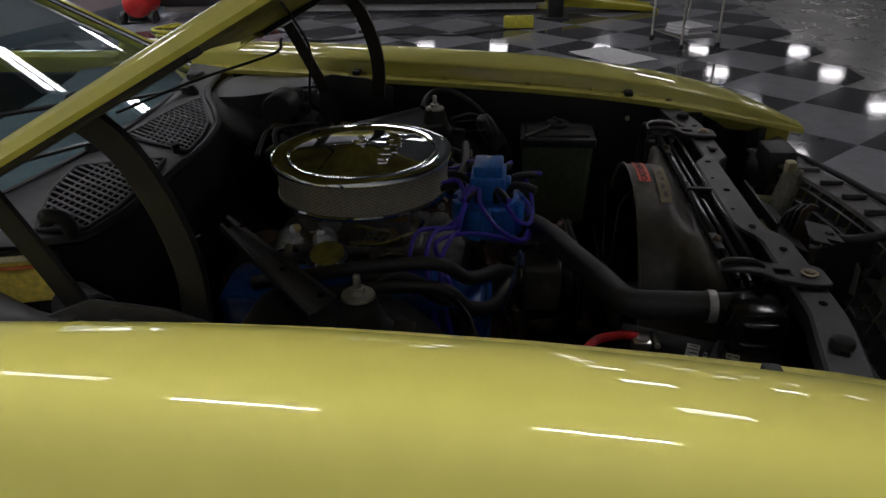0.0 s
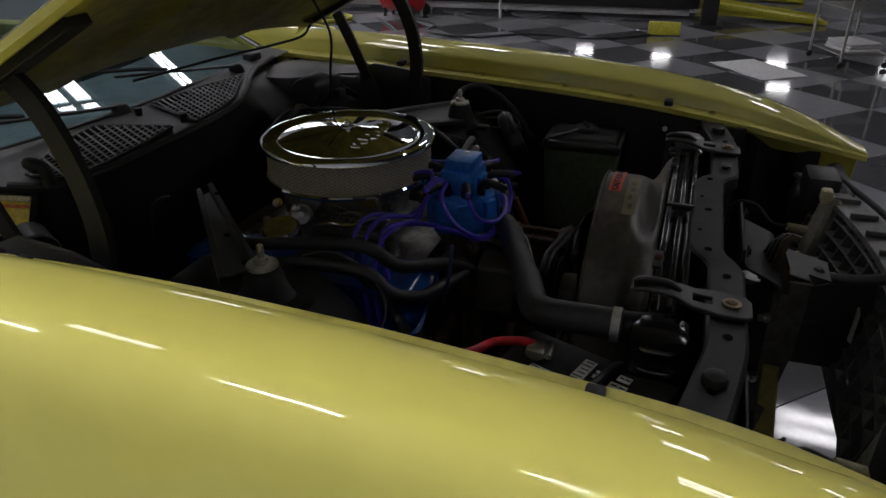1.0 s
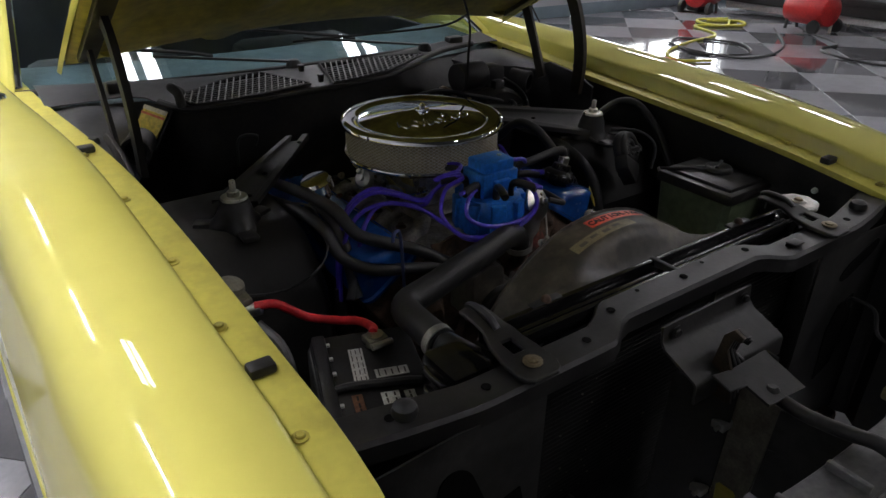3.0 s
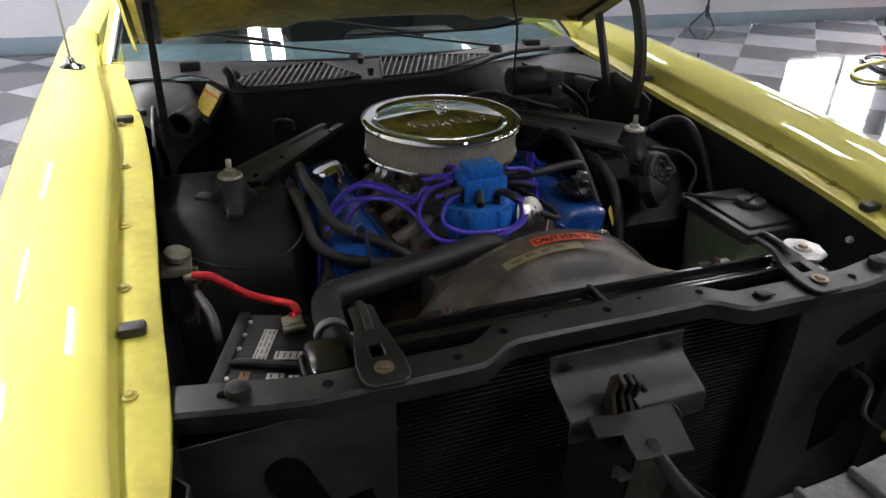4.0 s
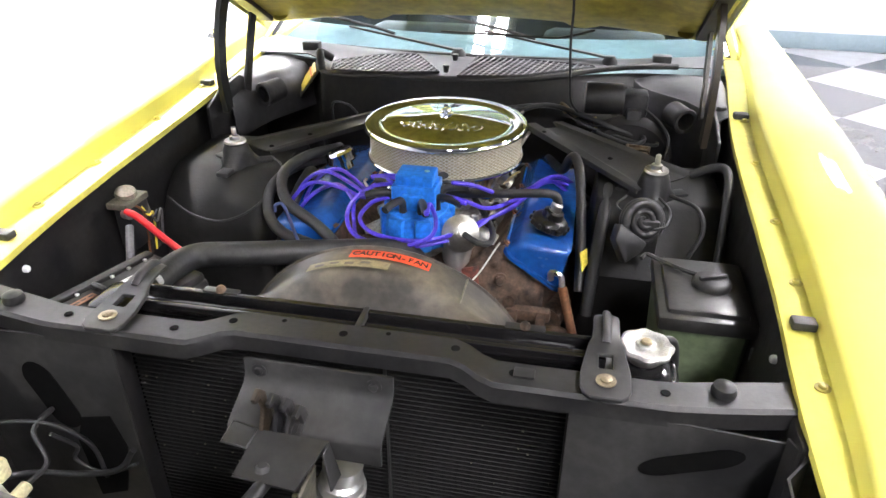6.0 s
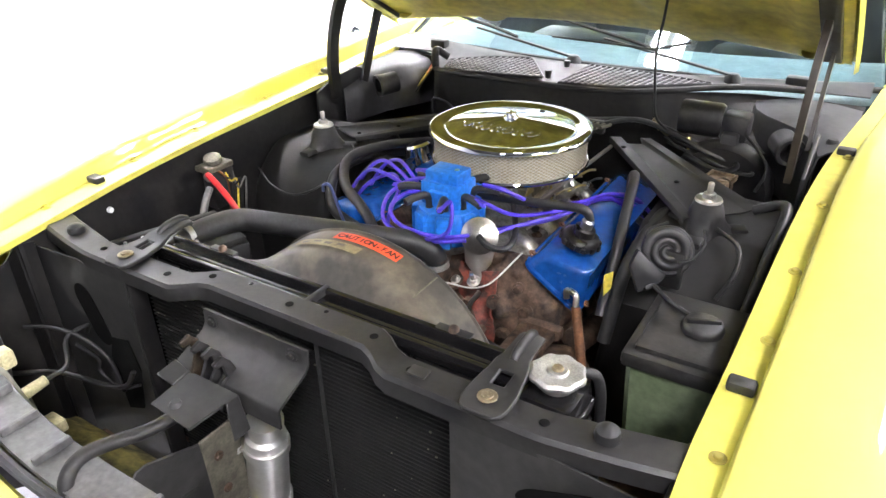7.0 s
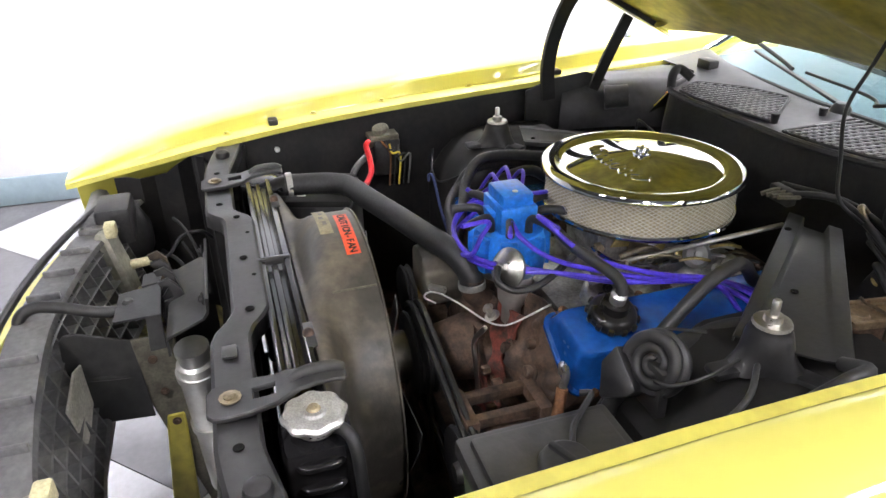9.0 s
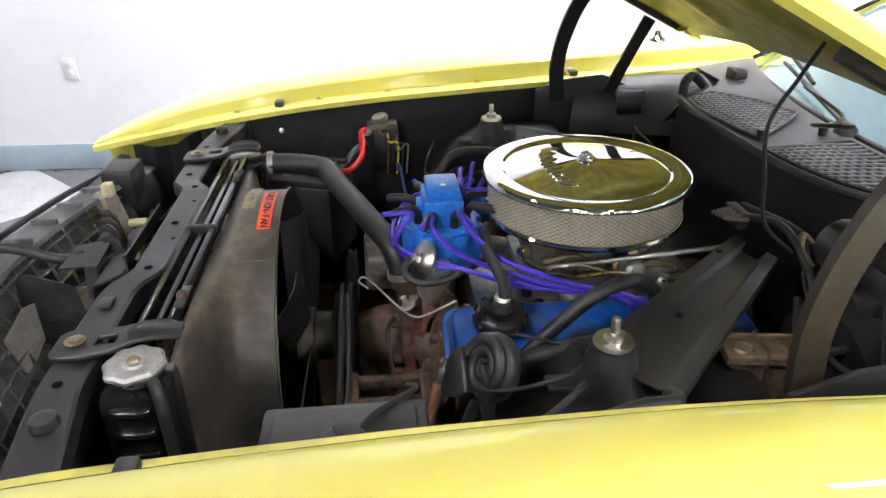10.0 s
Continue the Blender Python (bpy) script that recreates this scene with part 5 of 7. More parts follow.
tube(bm, [(0.095, -0.02, 0.82), (0.11, -0.06, 0.84), (0.10, -0.10, 0.825)], 0.006, 8, 5)
lathe(bm, [(0, 0), (0.02, 0), (0.02, 0.005), (0, 0.005)], 18, axis((0.088, -0.06, 0.838), (1, 0, 0)))
part("choke_lever", bm, BRASS, carb, "yellow zinc choke lever")
bm = B()
rod(bm, (0.10, -0.10, 0.815), (0.17, 0.17, 0.875), 0.0045, 0.0045, 8)
part("throttle_rod", bm, STEEL, carb)

# choke housing, pump arm, vacuum can, levers and fuel line on the sides of the carburettor
for sx in (-1, 1):
    bm = B()
    lathe(bm, [(0, 0), (0.024, 0), (0.025, 0.004), (0.022, 0.010), (0.012, 0.014), (0, 0.015)], 24, axis((sx * 0.076, 0.045, 0.832), (sx, 0, 0.1)))
    choke = part("choke_housing", bm, BLACK_PLASTIC if sx > 0 else BRIGHT_ALLOY, carb, "round choke housing")
    for k in range(3):
        a = k * 2.094 + 0.4
        bm = B()
        lathe(bm, [(0, 0.006), (0.003, 0.006), (0.004, 0.003), (0.004, 0)], 10, axis((sx * 0.088, 0.045 + 0.018 * math.cos(a), 0.832 + 0.018 * math.sin(a)), (sx, 0, 0)))
        part("screw", bm, BRASS, choke)
    bm = B()
    prism(bm, [(-0.050, -0.006), (-0.030, -0.014), (0.004, -0.010), (0.030, 0.004), (0.034, 0.014), (0.020, 0.016), (-0.010, 0.008), (-0.046, 0.010)], 0, 0.003, Matrix.Translation((sx * 0.094, -0.040, 0.818)) @ Matrix.Rotation(radians(90), 4, "Z") @ Matrix.Rotation(radians(90), 4, "X"), 0.0006)
    part("throttle_lever", bm, GOLD_ZINC, carb, "yellow zinc throttle lever")
    bm = B()
    prism(bm, [(-0.03, 0), (-0.022, 0.014), (0.0, 0.010), (0.018, 0.018), (0.030, 0.006), (0.012, -0.004)], 0, 0.0025, Matrix.Translation((sx * 0.090, -0.085, 0.842)) @ Matrix.Rotation(radians(90), 4, "Z") @ Matrix.Rotation(radians(90), 4, "X"), 0.0005)
    part("pump_arm", bm, GOLD_ZINC, carb)
    bm = B()
    spring = [(sx * 0.104 + 0.006 * math.cos(q * 0.9), -0.115 + 0.0022 * q, 0.812 + 0.006 * math.sin(q * 0.9)) for q in range(40)]
    tube(bm, spring, 0.0012, 5, 1)
    part("return_spring", bm, STEEL, carb)
    bm = B()
    tube(bm, [(sx * 0.060, -0.128, 0.834), (sx * 0.084, -0.140, 0.838), (sx * 0.110, -0.120, 0.826), (sx * 0.118, -0.060, 0.806), (sx * 0.105, 0.0, 0.800)], 0.0045, 8, 6)
    part("fuel_line", bm, CHROME, carb, "bright bent fuel line")
    for y, z, r in ((-0.128, 0.834, 0.009), (-0.10, 0.852, 0.006), (0.10, 0.850, 0.006), (-0.06, 0.795, 0.007), (0.02, 0.796, 0.007), (0.085, 0.800, 0.008)):
        bm = B()
        lathe(bm, [(0, 0.012), (r * 0.7, 0.012), (r, 0.010), (r, 0.002), (r * 1.25, 0)], 6, axis((sx * 0.072, y, z), (sx, 0, 0.15)))
        part("fitting", bm, BRASS if r > 0.0065 else STEEL, carb)
    # vacuum pod
    bm = B()
    lathe(bm, [(0, -0.012), (0.020, -0.010), (0.024, -0.002), (0.024, 0.002), (0.018, 0.010), (0.006, 0.013), (0.006, 0.022), (0, 0.022)], 22, axis((sx * 0.118, 0.045, 0.812), (sx * 0.7, -0.4, 0.5)))
    part("vacuum_pod", bm, BRIGHT_ALLOY, carb)
rnd = random.Random(5)
for k in range(30):
    sx = 1 if k % 3 else -1
    x = sx * (0.088 + 0.055 * rnd.random())
    y, z = -0.17 + 0.30 * rnd.random(), 0.782 + 0.06 * rnd.random()
    bm = B()
    if k % 2:
        tube(bm, [(x, y, z), (x * 1.12, y + 0.018, z + 0.010), (x * 1.16, y + 0.045, z + 0.003)], 0.0028, 7, 4)
    else:
        lathe(bm, [(0, 0), (0.009, 0), (0.009, 0.003), (0.005, 0.004), (0.005, 0.011), (0, 0.012)], 8, axis((x, y, z), (sx, -0.3, 0.5)))
    part("linkage", bm, (STEEL, GOLD_ZINC, BRIGHT_ALLOY, BLACK_SHEET, BRASS)[k % 5], carb, "small plated throttle linkage")

# air cleaner
AX, AY = 0.000, -0.012
am = Matrix.Translation((AX, AY, 0))
bm = B()
lathe(bm, [(0.06, 0.877), (0.06, 0.869), (0.13, 0.871), (0.168, 0.874), (0.1725, 0.877), (0.1735, 0.881), (0.1715, 0.884), (0.168, 0.883)], 72, am)
air = part("air_cleaner", bm, CHROME, car, "round chrome open-element air cleaner")
bm = B()
n = 220
ring = []
for z in (0.884, 0.946):
    ring.append([bm.verts.new((AX + (0.1662 if k % 2 else 0.1654) * math.cos(6.283185 * k / n), AY + (0.1662 if k % 2 else 0.1654) * math.sin(6.283185 * k / n), z)) for k in range(n)])
for k in range(n):
    bm.faces.new((ring[0][k], ring[0][(k + 1) % n], ring[1][(k + 1) % n], ring[1][k]))
filt = part("filter_element", bm, FILTER, air, "cream pleated filter behind wire mesh", 10)
bm = B()
n, rowsz = 92, 10
for k in range(n):
    for s in (-1, 1):
        pts = []
        for j in range(rowsz):
            a = 6.283185 * (k + 0.5 * s * (1 if j % 2 else -1)) / n
            pts.append((a, 0.884 + 0.061 * j / (rowsz - 1)))
        prev = None
        for a, z in pts:
            w = 0.0062
            v = [bm.verts.new((AX + 0.1682 * math.cos(a + q * w), AY + 0.1682 * math.sin(a + q * w), z)) for q in (-1, 1)]
            if prev:
                bm.faces.new((prev[0], prev[1], v[1], v[0]))
            prev = v
wire = part("wire_mesh", bm, WIRE_MESH, filt)
wire["kind"] = "stuff"
bm = B()
lathe(bm, [(0, 0.9688), (0.012, 0.9684), (0.03, 0.9664), (0.06, 0.9627), (0.09, 0.9588), (0.115, 0.9555), (0.132, 0.9530), (0.1385, 0.9518), (0.1405, 0.9512), (0.1420, 0.9516),
           (0.1440, 0.9534), (0.1465, 0.9541), (0.156, 0.9549), (0.165, 0.9556), (0.1715, 0.9556), (0.1760, 0.9535), (0.1790, 0.9490), (0.1795, 0.9445), (0.178, 0.9435), (0.170, 0.9445), (0, 0.9445)], 96, am)
lid = part("lid", bm, CHROME, air, "chrome domed lid with raised script", 30)
bm = B()
lathe(bm, [(0, 0), (0.016, 0), (0.016, 0.003), (0.007, 0.004), (0.007, 0.010), (0.004, 0.011), (0.004, 0.014), (0, 0.015)], 18, Matrix.Translation((AX, AY, 0.9685)))
box(bm, (-0.012, -0.0035, 0.004), (0.012, 0.0035, 0.012), 0.002, Matrix.Translation((AX, AY, 0.9685)) @ Matrix.Rotation(0.6, 4, "Z"))
part("wing_nut", bm, CHROME, lid)
bm = B()
script = []
for k in range(46):
    u = k / 45
    amp = 0.019 if k % 9 in (0, 1) else 0.011
    x = -0.088 + 0.176 * u + 0.004 * math.sin(k * 1.9)
    y = -0.066 + 0.018 * (2 * u - 1) ** 2 + amp * math.sin(k * 1.45)
    r = math.hypot(x, y)
    script.append((AX + x, AY + y, 0.9702 - 0.128 * r))
tube(bm, script, 0.0030, 6, 3)
part("raised_script", bm, CHROME, lid)

# distributor
DX, DY = -0.006, -0.262
dm = Matrix.Translation((DX, DY, 0))
bm = B()
rod(bm, (DX, DY, 0.70), (DX, DY, 0.775), 0.022, 0.026, 20)
rod(bm, (DX, DY, 0.775), (DX, DY, 0.800), 0.055, 0.058, 28)
distributor = part("distributor", bm, ALLOY, car, "electronic ignition distributor with a bright blue cap")
bm = B()
pro = [(0.066, 0.798), (0.068, 0.806), (0.065, 0.852), (0.060, 0.864), (0.048, 0.869), (0, 0.870)]
lathe(bm, pro, 40, dm)
part("cap", bm, BLUE_CAP, distributor, "bright blue ribbed distributor cap")
for k in range(8):
    a = k * 0.7854 + 0.39
    bm = B()
    box(bm, (0.056, -0.015, 0.797), (0.0725, 0.015, 0.861), 0.003, dm @ Matrix.Rotation(a, 4, "Z"))
    part("cap_rib", bm, BLUE_CAP, distributor)
bm = B()
box(bm, (-0.043, -0.034, 0.868), (0.043, 0.034, 0.916), 0.004, dm)
box(bm, (-0.036, -0.028, 0.914), (0.036, 0.028, 0.937), 0.004, dm)
box(bm, (-0.020, -0.044, 0.872), (0.020, -0.030, 0.902), 0.003, dm)
part("coil_cover", bm, BLUE_CAP, distributor, "bright blue coil cover")
bm = B()
lathe(bm, [(0, 0), (0.005, 0), (0.005, 0.002), (0, 0.003)], 12, dm @ Matrix.Translation((0.02, 0, 0.936)))
part("screw", bm, STEEL, distributor)
TERMS = []
for k in range(8):
    a = radians(22.5 + 45 * k)
    d = Vector((math.cos(a), math.sin(a), 0))
    p = Vector((DX, DY, 0.868)) + d * 0.046
    q = p + d * 0.040 + Vector((0, 0, 0.028))
    TERMS.append((q + d * 0.004, d))
    bm = B()
    tube(bm, [p, p + Vector((0, 0, 0.016)), p + d * 0.008 + Vector((0, 0, 0.027)), p + d * 0.024 + Vector((0, 0, 0.029)), q, q + d * 0.014 - Vector((0, 0, 0.003))], 0.0076, 10, 4)
    part("boot", bm, RUBBER, distributor, "black rubber plug wire boot")
# vacuum advance
bm = B()
va = axis((0.087, -0.303, 0.833), (0.30, -0.85, 0.42))
lathe(bm, [(0, -0.022), (0.012, -0.020), (0.034, -0.006), (0.036, -0.002), (0.036, 0.001), (0.031, 0.003), (0.024, 0.010), (0, 0.013)], 36, va)
vac = part("vacuum_advance", bm, STEEL, distributor, "silver vacuum advance canister")
bm = B()
lathe(bm, [(0, 0.010), (0.010, 0.010), (0.010, 0.018), (0.005, 0.019), (0.005, 0.026), (0, 0.026)], 6, va)
part("nut", bm, STEEL, vac)
bm = B()
tube(bm, [(0.097, -0.325, 0.845), (0.125, -0.335, 0.835), (0.145, -0.31, 0.825), (0.14, -0.26, 0.83), (0.09, -0.17, 0.85)], 0.006, 8, 6)
part("vacuum_hose", bm, RUBBER, distributor)
bm = B()
box(bm, (0.02, -0.30, 0.785), (0.085, -0.275, 0.80), 0.004)
part("advance_arm", bm, ALLOY, distributor)

# plug wires
ROUTES = {
    0: [(-0.060, -0.245, 0.900), (-0.105, -0.252, 0.888), (-0.138, -0.285, 0.858), (-0.125, -0.322, 0.828), (-0.080, -0.338, 0.816), (0.000, -0.345, 0.818), (0.080, -0.310, 0.828), (0.135, -0.235, 0.838), (0.180, -0.120, 0.824), (0.222, -0.020, 0.827), (0.270, 0.040, 0.802), (0.300, 0.060, 0.752)],
    1: [(-0.050, -0.280, 0.890), (-0.085, -0.298, 0.880), (-0.104, -0.322, 0.856), (-0.072, -0.344, 0.838), (0.000, -0.348, 0.832), (0.062, -0.325, 0.835), (0.120, -0.250, 0.836), (0.172, -0.138, 0.822), (0.214, -0.030, 0.834), (0.262, 0.055, 0.814), (0.300, 0.100, 0.762)],
    2: [(0.030, -0.315, 0.895), (0.046, -0.336, 0.876), (0.042, -0.347, 0.848), (0.005, -0.351, 0.826), (-0.050, -0.350, 0.812), (-0.108, -0.328, 0.815), (-0.130, -0.285, 0.835), (-0.150, -0.230, 0.850), (-0.200, -0.180, 0.855), (-0.255, -0.200, 0.830), (-0.300, -0.240, 0.760)],
    3: [(0.055, -0.285, 0.900), (0.095, -0.285, 0.892), (0.122, -0.255, 0.868), (0.146, -0.200, 0.848), (0.190, -0.100, 0.832), (0.235, -0.010, 0.830), (0.290, 0.020, 0.782)],
    4: [(0.060, -0.240, 0.908), (0.100, -0.232, 0.902), (0.132, -0.210, 0.882), (0.152, -0.175, 0.860), (0.196, -0.085, 0.840), (0.240, 0.000, 0.836), (0.285, 0.070, 0.794), (0.310, 0.100, 0.742)],
    5: [(-0.055, -0.225, 0.905), (-0.105, -0.222, 0.880), (-0.126, -0.205, 0.852), (-0.170, -0.190, 0.868), (-0.214, -0.180, 0.882), (-0.247, -0.172, 0.873), (-0.275, -0.172, 0.850), (-0.297, -0.180, 0.815), (-0.311, -0.190, 0.770), (-0.317, -0.200, 0.715)],
    6: [(-0.035, -0.205, 0.905), (-0.105, -0.222, 0.880), (-0.121, -0.195, 0.850), (-0.161, -0.170, 0.864), (-0.200, -0.150, 0.876), (-0.233, -0.142, 0.867), (-0.261, -0.142, 0.844), (-0.283, -0.150, 0.809), (-0.297, -0.160, 0.764), (-0.303, -0.170, 0.709)],
    7: [(-0.058, -0.235, 0.903), (-0.105, -0.222, 0.880), (-0.129, -0.213, 0.847), (-0.175, -0.207, 0.859), (-0.222, -0.205, 0.868), (-0.255, -0.197, 0.859), (-0.283, -0.197, 0.836), (-0.305, -0.205, 0.801), (-0.319, -0.215, 0.756), (-0.325, -0.225, 0.701)],
}
for k, route in ROUTES.items():
    q, d = min(TERMS, key=lambda t: (t[0] - Vector(route[0])).length)
    bm = B()
    tube(bm, [q, q + d * 0.02 + Vector((0, 0, 0.002))] + route, 0.0042, 8, 7)
    wireo = part("plug_wire", bm, VIOLET, car, "violet silicone spark plug wire")
    bm = B()
    e, e2 = Vector(route[-1]), Vector(route[-2])
    rod(bm, e, e + (e - e2).normalized() * 0.05, 0.008, 0.009, 10)
    part("boot", bm, RUBBER, wireo)
# front of the engine: timing cover, water pump, pulleys, fan
bm = B()
prism(bm, [(-0.13, 0.42), (0.13, 0.42), (0.16, 0.52), (0.12, 0.64), (0.07, 0.70), (-0.07, 0.70), (-0.12, 0.64), (-0.16, 0.52)], -0.345, -0.29, Matrix(((1, 0, 0, 0), (0, 0, 1, 0), (0, 1, 0, 0), (0, 0, 0, 1))), 0.01)
timing = part("timing_cover", bm, RUST, car, "rusty brown timing cover and water pump")
bm = B()
rod(bm, (0.01, -0.42, 0.635), (0.01, -0.33, 0.635), 0.05, 0.065, 28)
part("water_pump", bm, RUST, timing)


def cast_y(x, z):
    """The uneven front of the castings: leaning back towards the top."""
    y = -0.318 + 0.42 * max(0.0, z - 0.66) + 0.25 * max(0.0, x - 0.14)
    y -= 0.010 * math.sin(31 * x + 3 * z) * math.sin(27 * z + 1.3) + 0.006 * math.sin(83 * x - 20 * z) * math.sin(71 * z)
    for bx, bz, r, h in CASTING:
        d = math.hypot(x - bx, z - bz) / r
        y -= h * max(0.0, min(1.0, 1.6 * (1 - d)))
    return y


rnd = random.Random(12)
CASTING = [(rnd.uniform(-0.10, 0.24), rnd.uniform(0.56, 0.78), rnd.uniform(0.012, 0.034), rnd.uniform(0.004, 0.022)) for k in range(26)]
bm = B()
sheet(bm, [[(x, cast_y(x, z), z) for x in np.linspace(-0.15, 0.25, 90)] for z in np.linspace(0.50, 0.79, 70)], 0.006)
part("cast_front", bm, RUST, timing, "scaly brown cast iron front of the engine", 60)
bm = B()
sheet(bm, [[(x + 0.10 * (0.72 - z), cast_y(x + 0.10 * (0.72 - z), z) - 0.006 - 0.014 * math.sin(3.14 * k / 11), z) for k, x in enumerate(np.linspace(0.040, 0.124, 12))] for z in np.linspace(0.53, 0.755, 40)], 0.004)
part("water_passage", bm, RED_RUST, timing, "red primed water passage", 60)
for x, z, r in ((0.125, 0.70, 0.011), (0.145, 0.64, 0.010), (0.185, 0.69, 0.012), (0.205, 0.63, 0.009), (0.035, 0.70, 0.010), (0.02, 0.615, 0.011), (-0.05, 0.70, 0.012), (0.165, 0.73, 0.009)):
    bm = B()
    y = cast_y(x, z)
    lathe(bm, [(0, 0.014), (r * 0.8, 0.014), (r, 0.011), (r, 0.003), (r * 1.5, 0.002), (r * 1.5, -0.006)], 12, axis((x, y, z), (0, -1, 0.25)))
    part("bolt", bm, RUST if x > 0.03 else STEEL, timing)
bm = B()
tube(bm, [(0.115, -0.352, 0.745), (0.10, -0.366, 0.71), (0.112, -0.366, 0.66), (0.105, -0.36, 0.60)], 0.0045, 8, 6)
part("fuel_pipe", bm, STEEL, timing)
for x, z in ((0.12, 0.66), (0.15, 0.60), (-0.12, 0.66), (0.09, 0.715), (0.17, 0.67)):
    bm = B()
    rod(bm, (x, -0.36, z), (x, -0.345, z), 0.009, 0.009, 6)
    part("bolt", bm, RUST, timing)
bm = B()
lathe(bm, [(0, 0.0), (0.045, 0.0), (0.075, 0.004), (0.078, 0.008), (0.068, 0.014), (0.078, 0.020), (0.078, 0.026), (0.068, 0.032), (0.078, 0.038), (0.05, 0.042), (0, 0.042)], 40, axis((0.020, -0.465, 0.652), (0, 1, 0)))
part("pulley", bm, BLACK_SHEET, car, "black water pump pulley")
bm = B()
lathe(bm, [(0, 0), (0.05, 0.0), (0.055, 0.012), (0.052, 0.03), (0.046, 0.034), (0.044, 0.064), (0, 0.064)], 32, axis((0.020, -0.53, 0.652), (0, 1, 0)))
fan = part("fan", bm, SHROUD, car, "clutch fan with dark blades")
for k in range(7):
    a = k * 6.2832 / 7
    bm = B()
    R = Matrix.Translation((0.015, -0.525, 0.635)) @ Matrix.Rotation(a, 4, "Y")
    sheet(bm, [[R @ Vector((0.05 + 0.19 * u, -0.018 + 0.036 * w + 0.01 * math.sin(3 * w), (-0.03 - 0.015 * u) + (0.06 + 0.03 * u) * w)) for w in (0, 0.33, 0.66, 1)] for u in (0, 0.3, 0.6, 0.85, 1)], 0.002)
    part("blade", bm, BLACK_PLASTIC, fan)
bm = B()
lathe(bm, [(0, 0), (0.05, 0), (0.085, 0.004), (0.088, 0.01), (0.076, 0.018), (0.088, 0.026), (0.06, 0.034), (0, 0.034)], 36, axis((0.015, -0.455, 0.47), (0, 1, 0)))
part("crank_pulley", bm, RUST, car)


def belt(pulleys, y):
    """A belt round two wheels."""
    (x0, z0, r0), (x1, z1, r1) = pulleys
    a = math.atan2(z1 - z0, x1 - x0)
    pts = [(x0 + r0 * math.cos(a + t), y, z0 + r0 * math.sin(a + t)) for t in np.linspace(1.57, 4.71, 12)]
    pts += [(x1 + r1 * math.cos(a + t), y, z1 + r1 * math.sin(a + t)) for t in np.linspace(-1.57, 1.57, 12)]
    bm = B()
    tube(bm, pts + pts[:1], 0.0055, 6, 2)
    part("drive_belt", bm, RUBBER, car, "black rubber drive belt")


belt([(0.015, 0.635, 0.075), (0.015, 0.47, 0.085)], -0.445)
belt([(0.015, 0.66, 0.080), (0.275, 0.605, 0.070)], -0.432)
belt([(0.015, 0.66, 0.080), (0.275, 0.605, 0.070)], -0.446)
# alternator with rusty bracket on the driver side
bm = B()
rod(bm, (0.275, -0.41, 0.605), (0.275, -0.30, 0.590), 0.060, 0.058, 28)
alternator = part("alternator", bm, RUST, car, "rusty alternator on a slotted bracket")
bm = B()
lathe(bm, [(0, -0.006), (0.015, -0.006), (0.018, 0.004), (0.05, 0.006), (0.070, 0.0), (0.073, 0.006), (0.064, 0.012), (0.073, 0.018), (0.064, 0.025), (0.073, 0.032), (0, 0.034)], 36, axis((0.275, -0.456, 0.605), (0, 1, 0)))
part("pulley", bm, BLACK_SHEET, alternator)
for x in (0.196, 0.250):
    bm = B()
    box(bm, (x - 0.009, -0.425, 0.664), (x + 0.009, -0.305, 0.684), 0.005)
    part("slotted_bar", bm, RUST, alternator)
for y in (-0.428, -0.308):
    bm = B()
    box(bm, (0.180, y - 0.012, 0.662), (0.268, y + 0.012, 0.687), 0.006)
    part("bracket", bm, RUST, alternator)
bm = B()
rod(bm, (0.335, -0.345, 0.58), (0.285, -0.295, 0.735), 0.009, 0.009, 12)
dip = part("dipstick_tube", bm, COPPER, car, "rusty copper coloured dipstick tube")
bm = B()
plate(bm, [(0.312, -0.238, 0.782), (0.326, -0.224, 0.787), (0.330, -0.238, 0.760), (0.320, -0.254, 0.746)], 0.003)
part("yellow_tag", bm, YELLOW_TAG, dip, "small yellow paper tag")
bm = B()
tube(bm, [(0.285, -0.295, 0.735), (0.28, -0.288, 0.755), (0.262, -0.285, 0.758), (0.262, -0.285, 0.742)], 0.006, 8, 5)
part("fuel_fitting", bm, STEEL, dip)
bm = B()
tube(bm, [(-0.010, -0.400, 0.728), (-0.026, -0.416, 0.734), (-0.020, -0.410, 0.747), (0.010, -0.396, 0.758), (0.051, -0.375, 0.758), (0.082, -0.342, 0.738), (0.104, -0.322, 0.736), (0.124, -0.303, 0.750), (0.157, -0.255, 0.796)], 0.0017, 6, 8)
part("ground_wire", bm, WHITE_LABEL, car, "thin pale sheathed wire")

# dirty casting of the air pump on the passenger side
bm = B()
prism(bm, [(-0.155, 0.690), (-0.045, 0.700), (-0.040, 0.735), (-0.075, 0.752), (-0.080, 0.785), (-0.110, 0.795), (-0.150, 0.780)], -0.405, -0.335, Matrix(((1, 0, 0, 0), (0, 0, 1, 0), (0, 1, 0, 0), (0, 0, 0, 1))), 0.008)
air_pump = part("air_pump", bm, SHROUD, car, "grimy grey air pump beside the distributor")
bm = B()
lathe(bm, [(0, 0.012), (0.03, 0.012), (0.052, 0.008), (0.055, 0.004), (0.048, -0.002), (0.055, -0.008), (0, -0.012)], 28, axis((-0.100, -0.430, 0.705), (0, -1, 0)))
part("pulley", bm, BLACK_SHEET, air_pump)
bm = B()
rod(bm, (-0.055, -0.398, 0.736), (-0.030, -0.375, 0.738), 0.0075, 0.0075, 6)
part("bolt", bm, STEEL, air_pump)

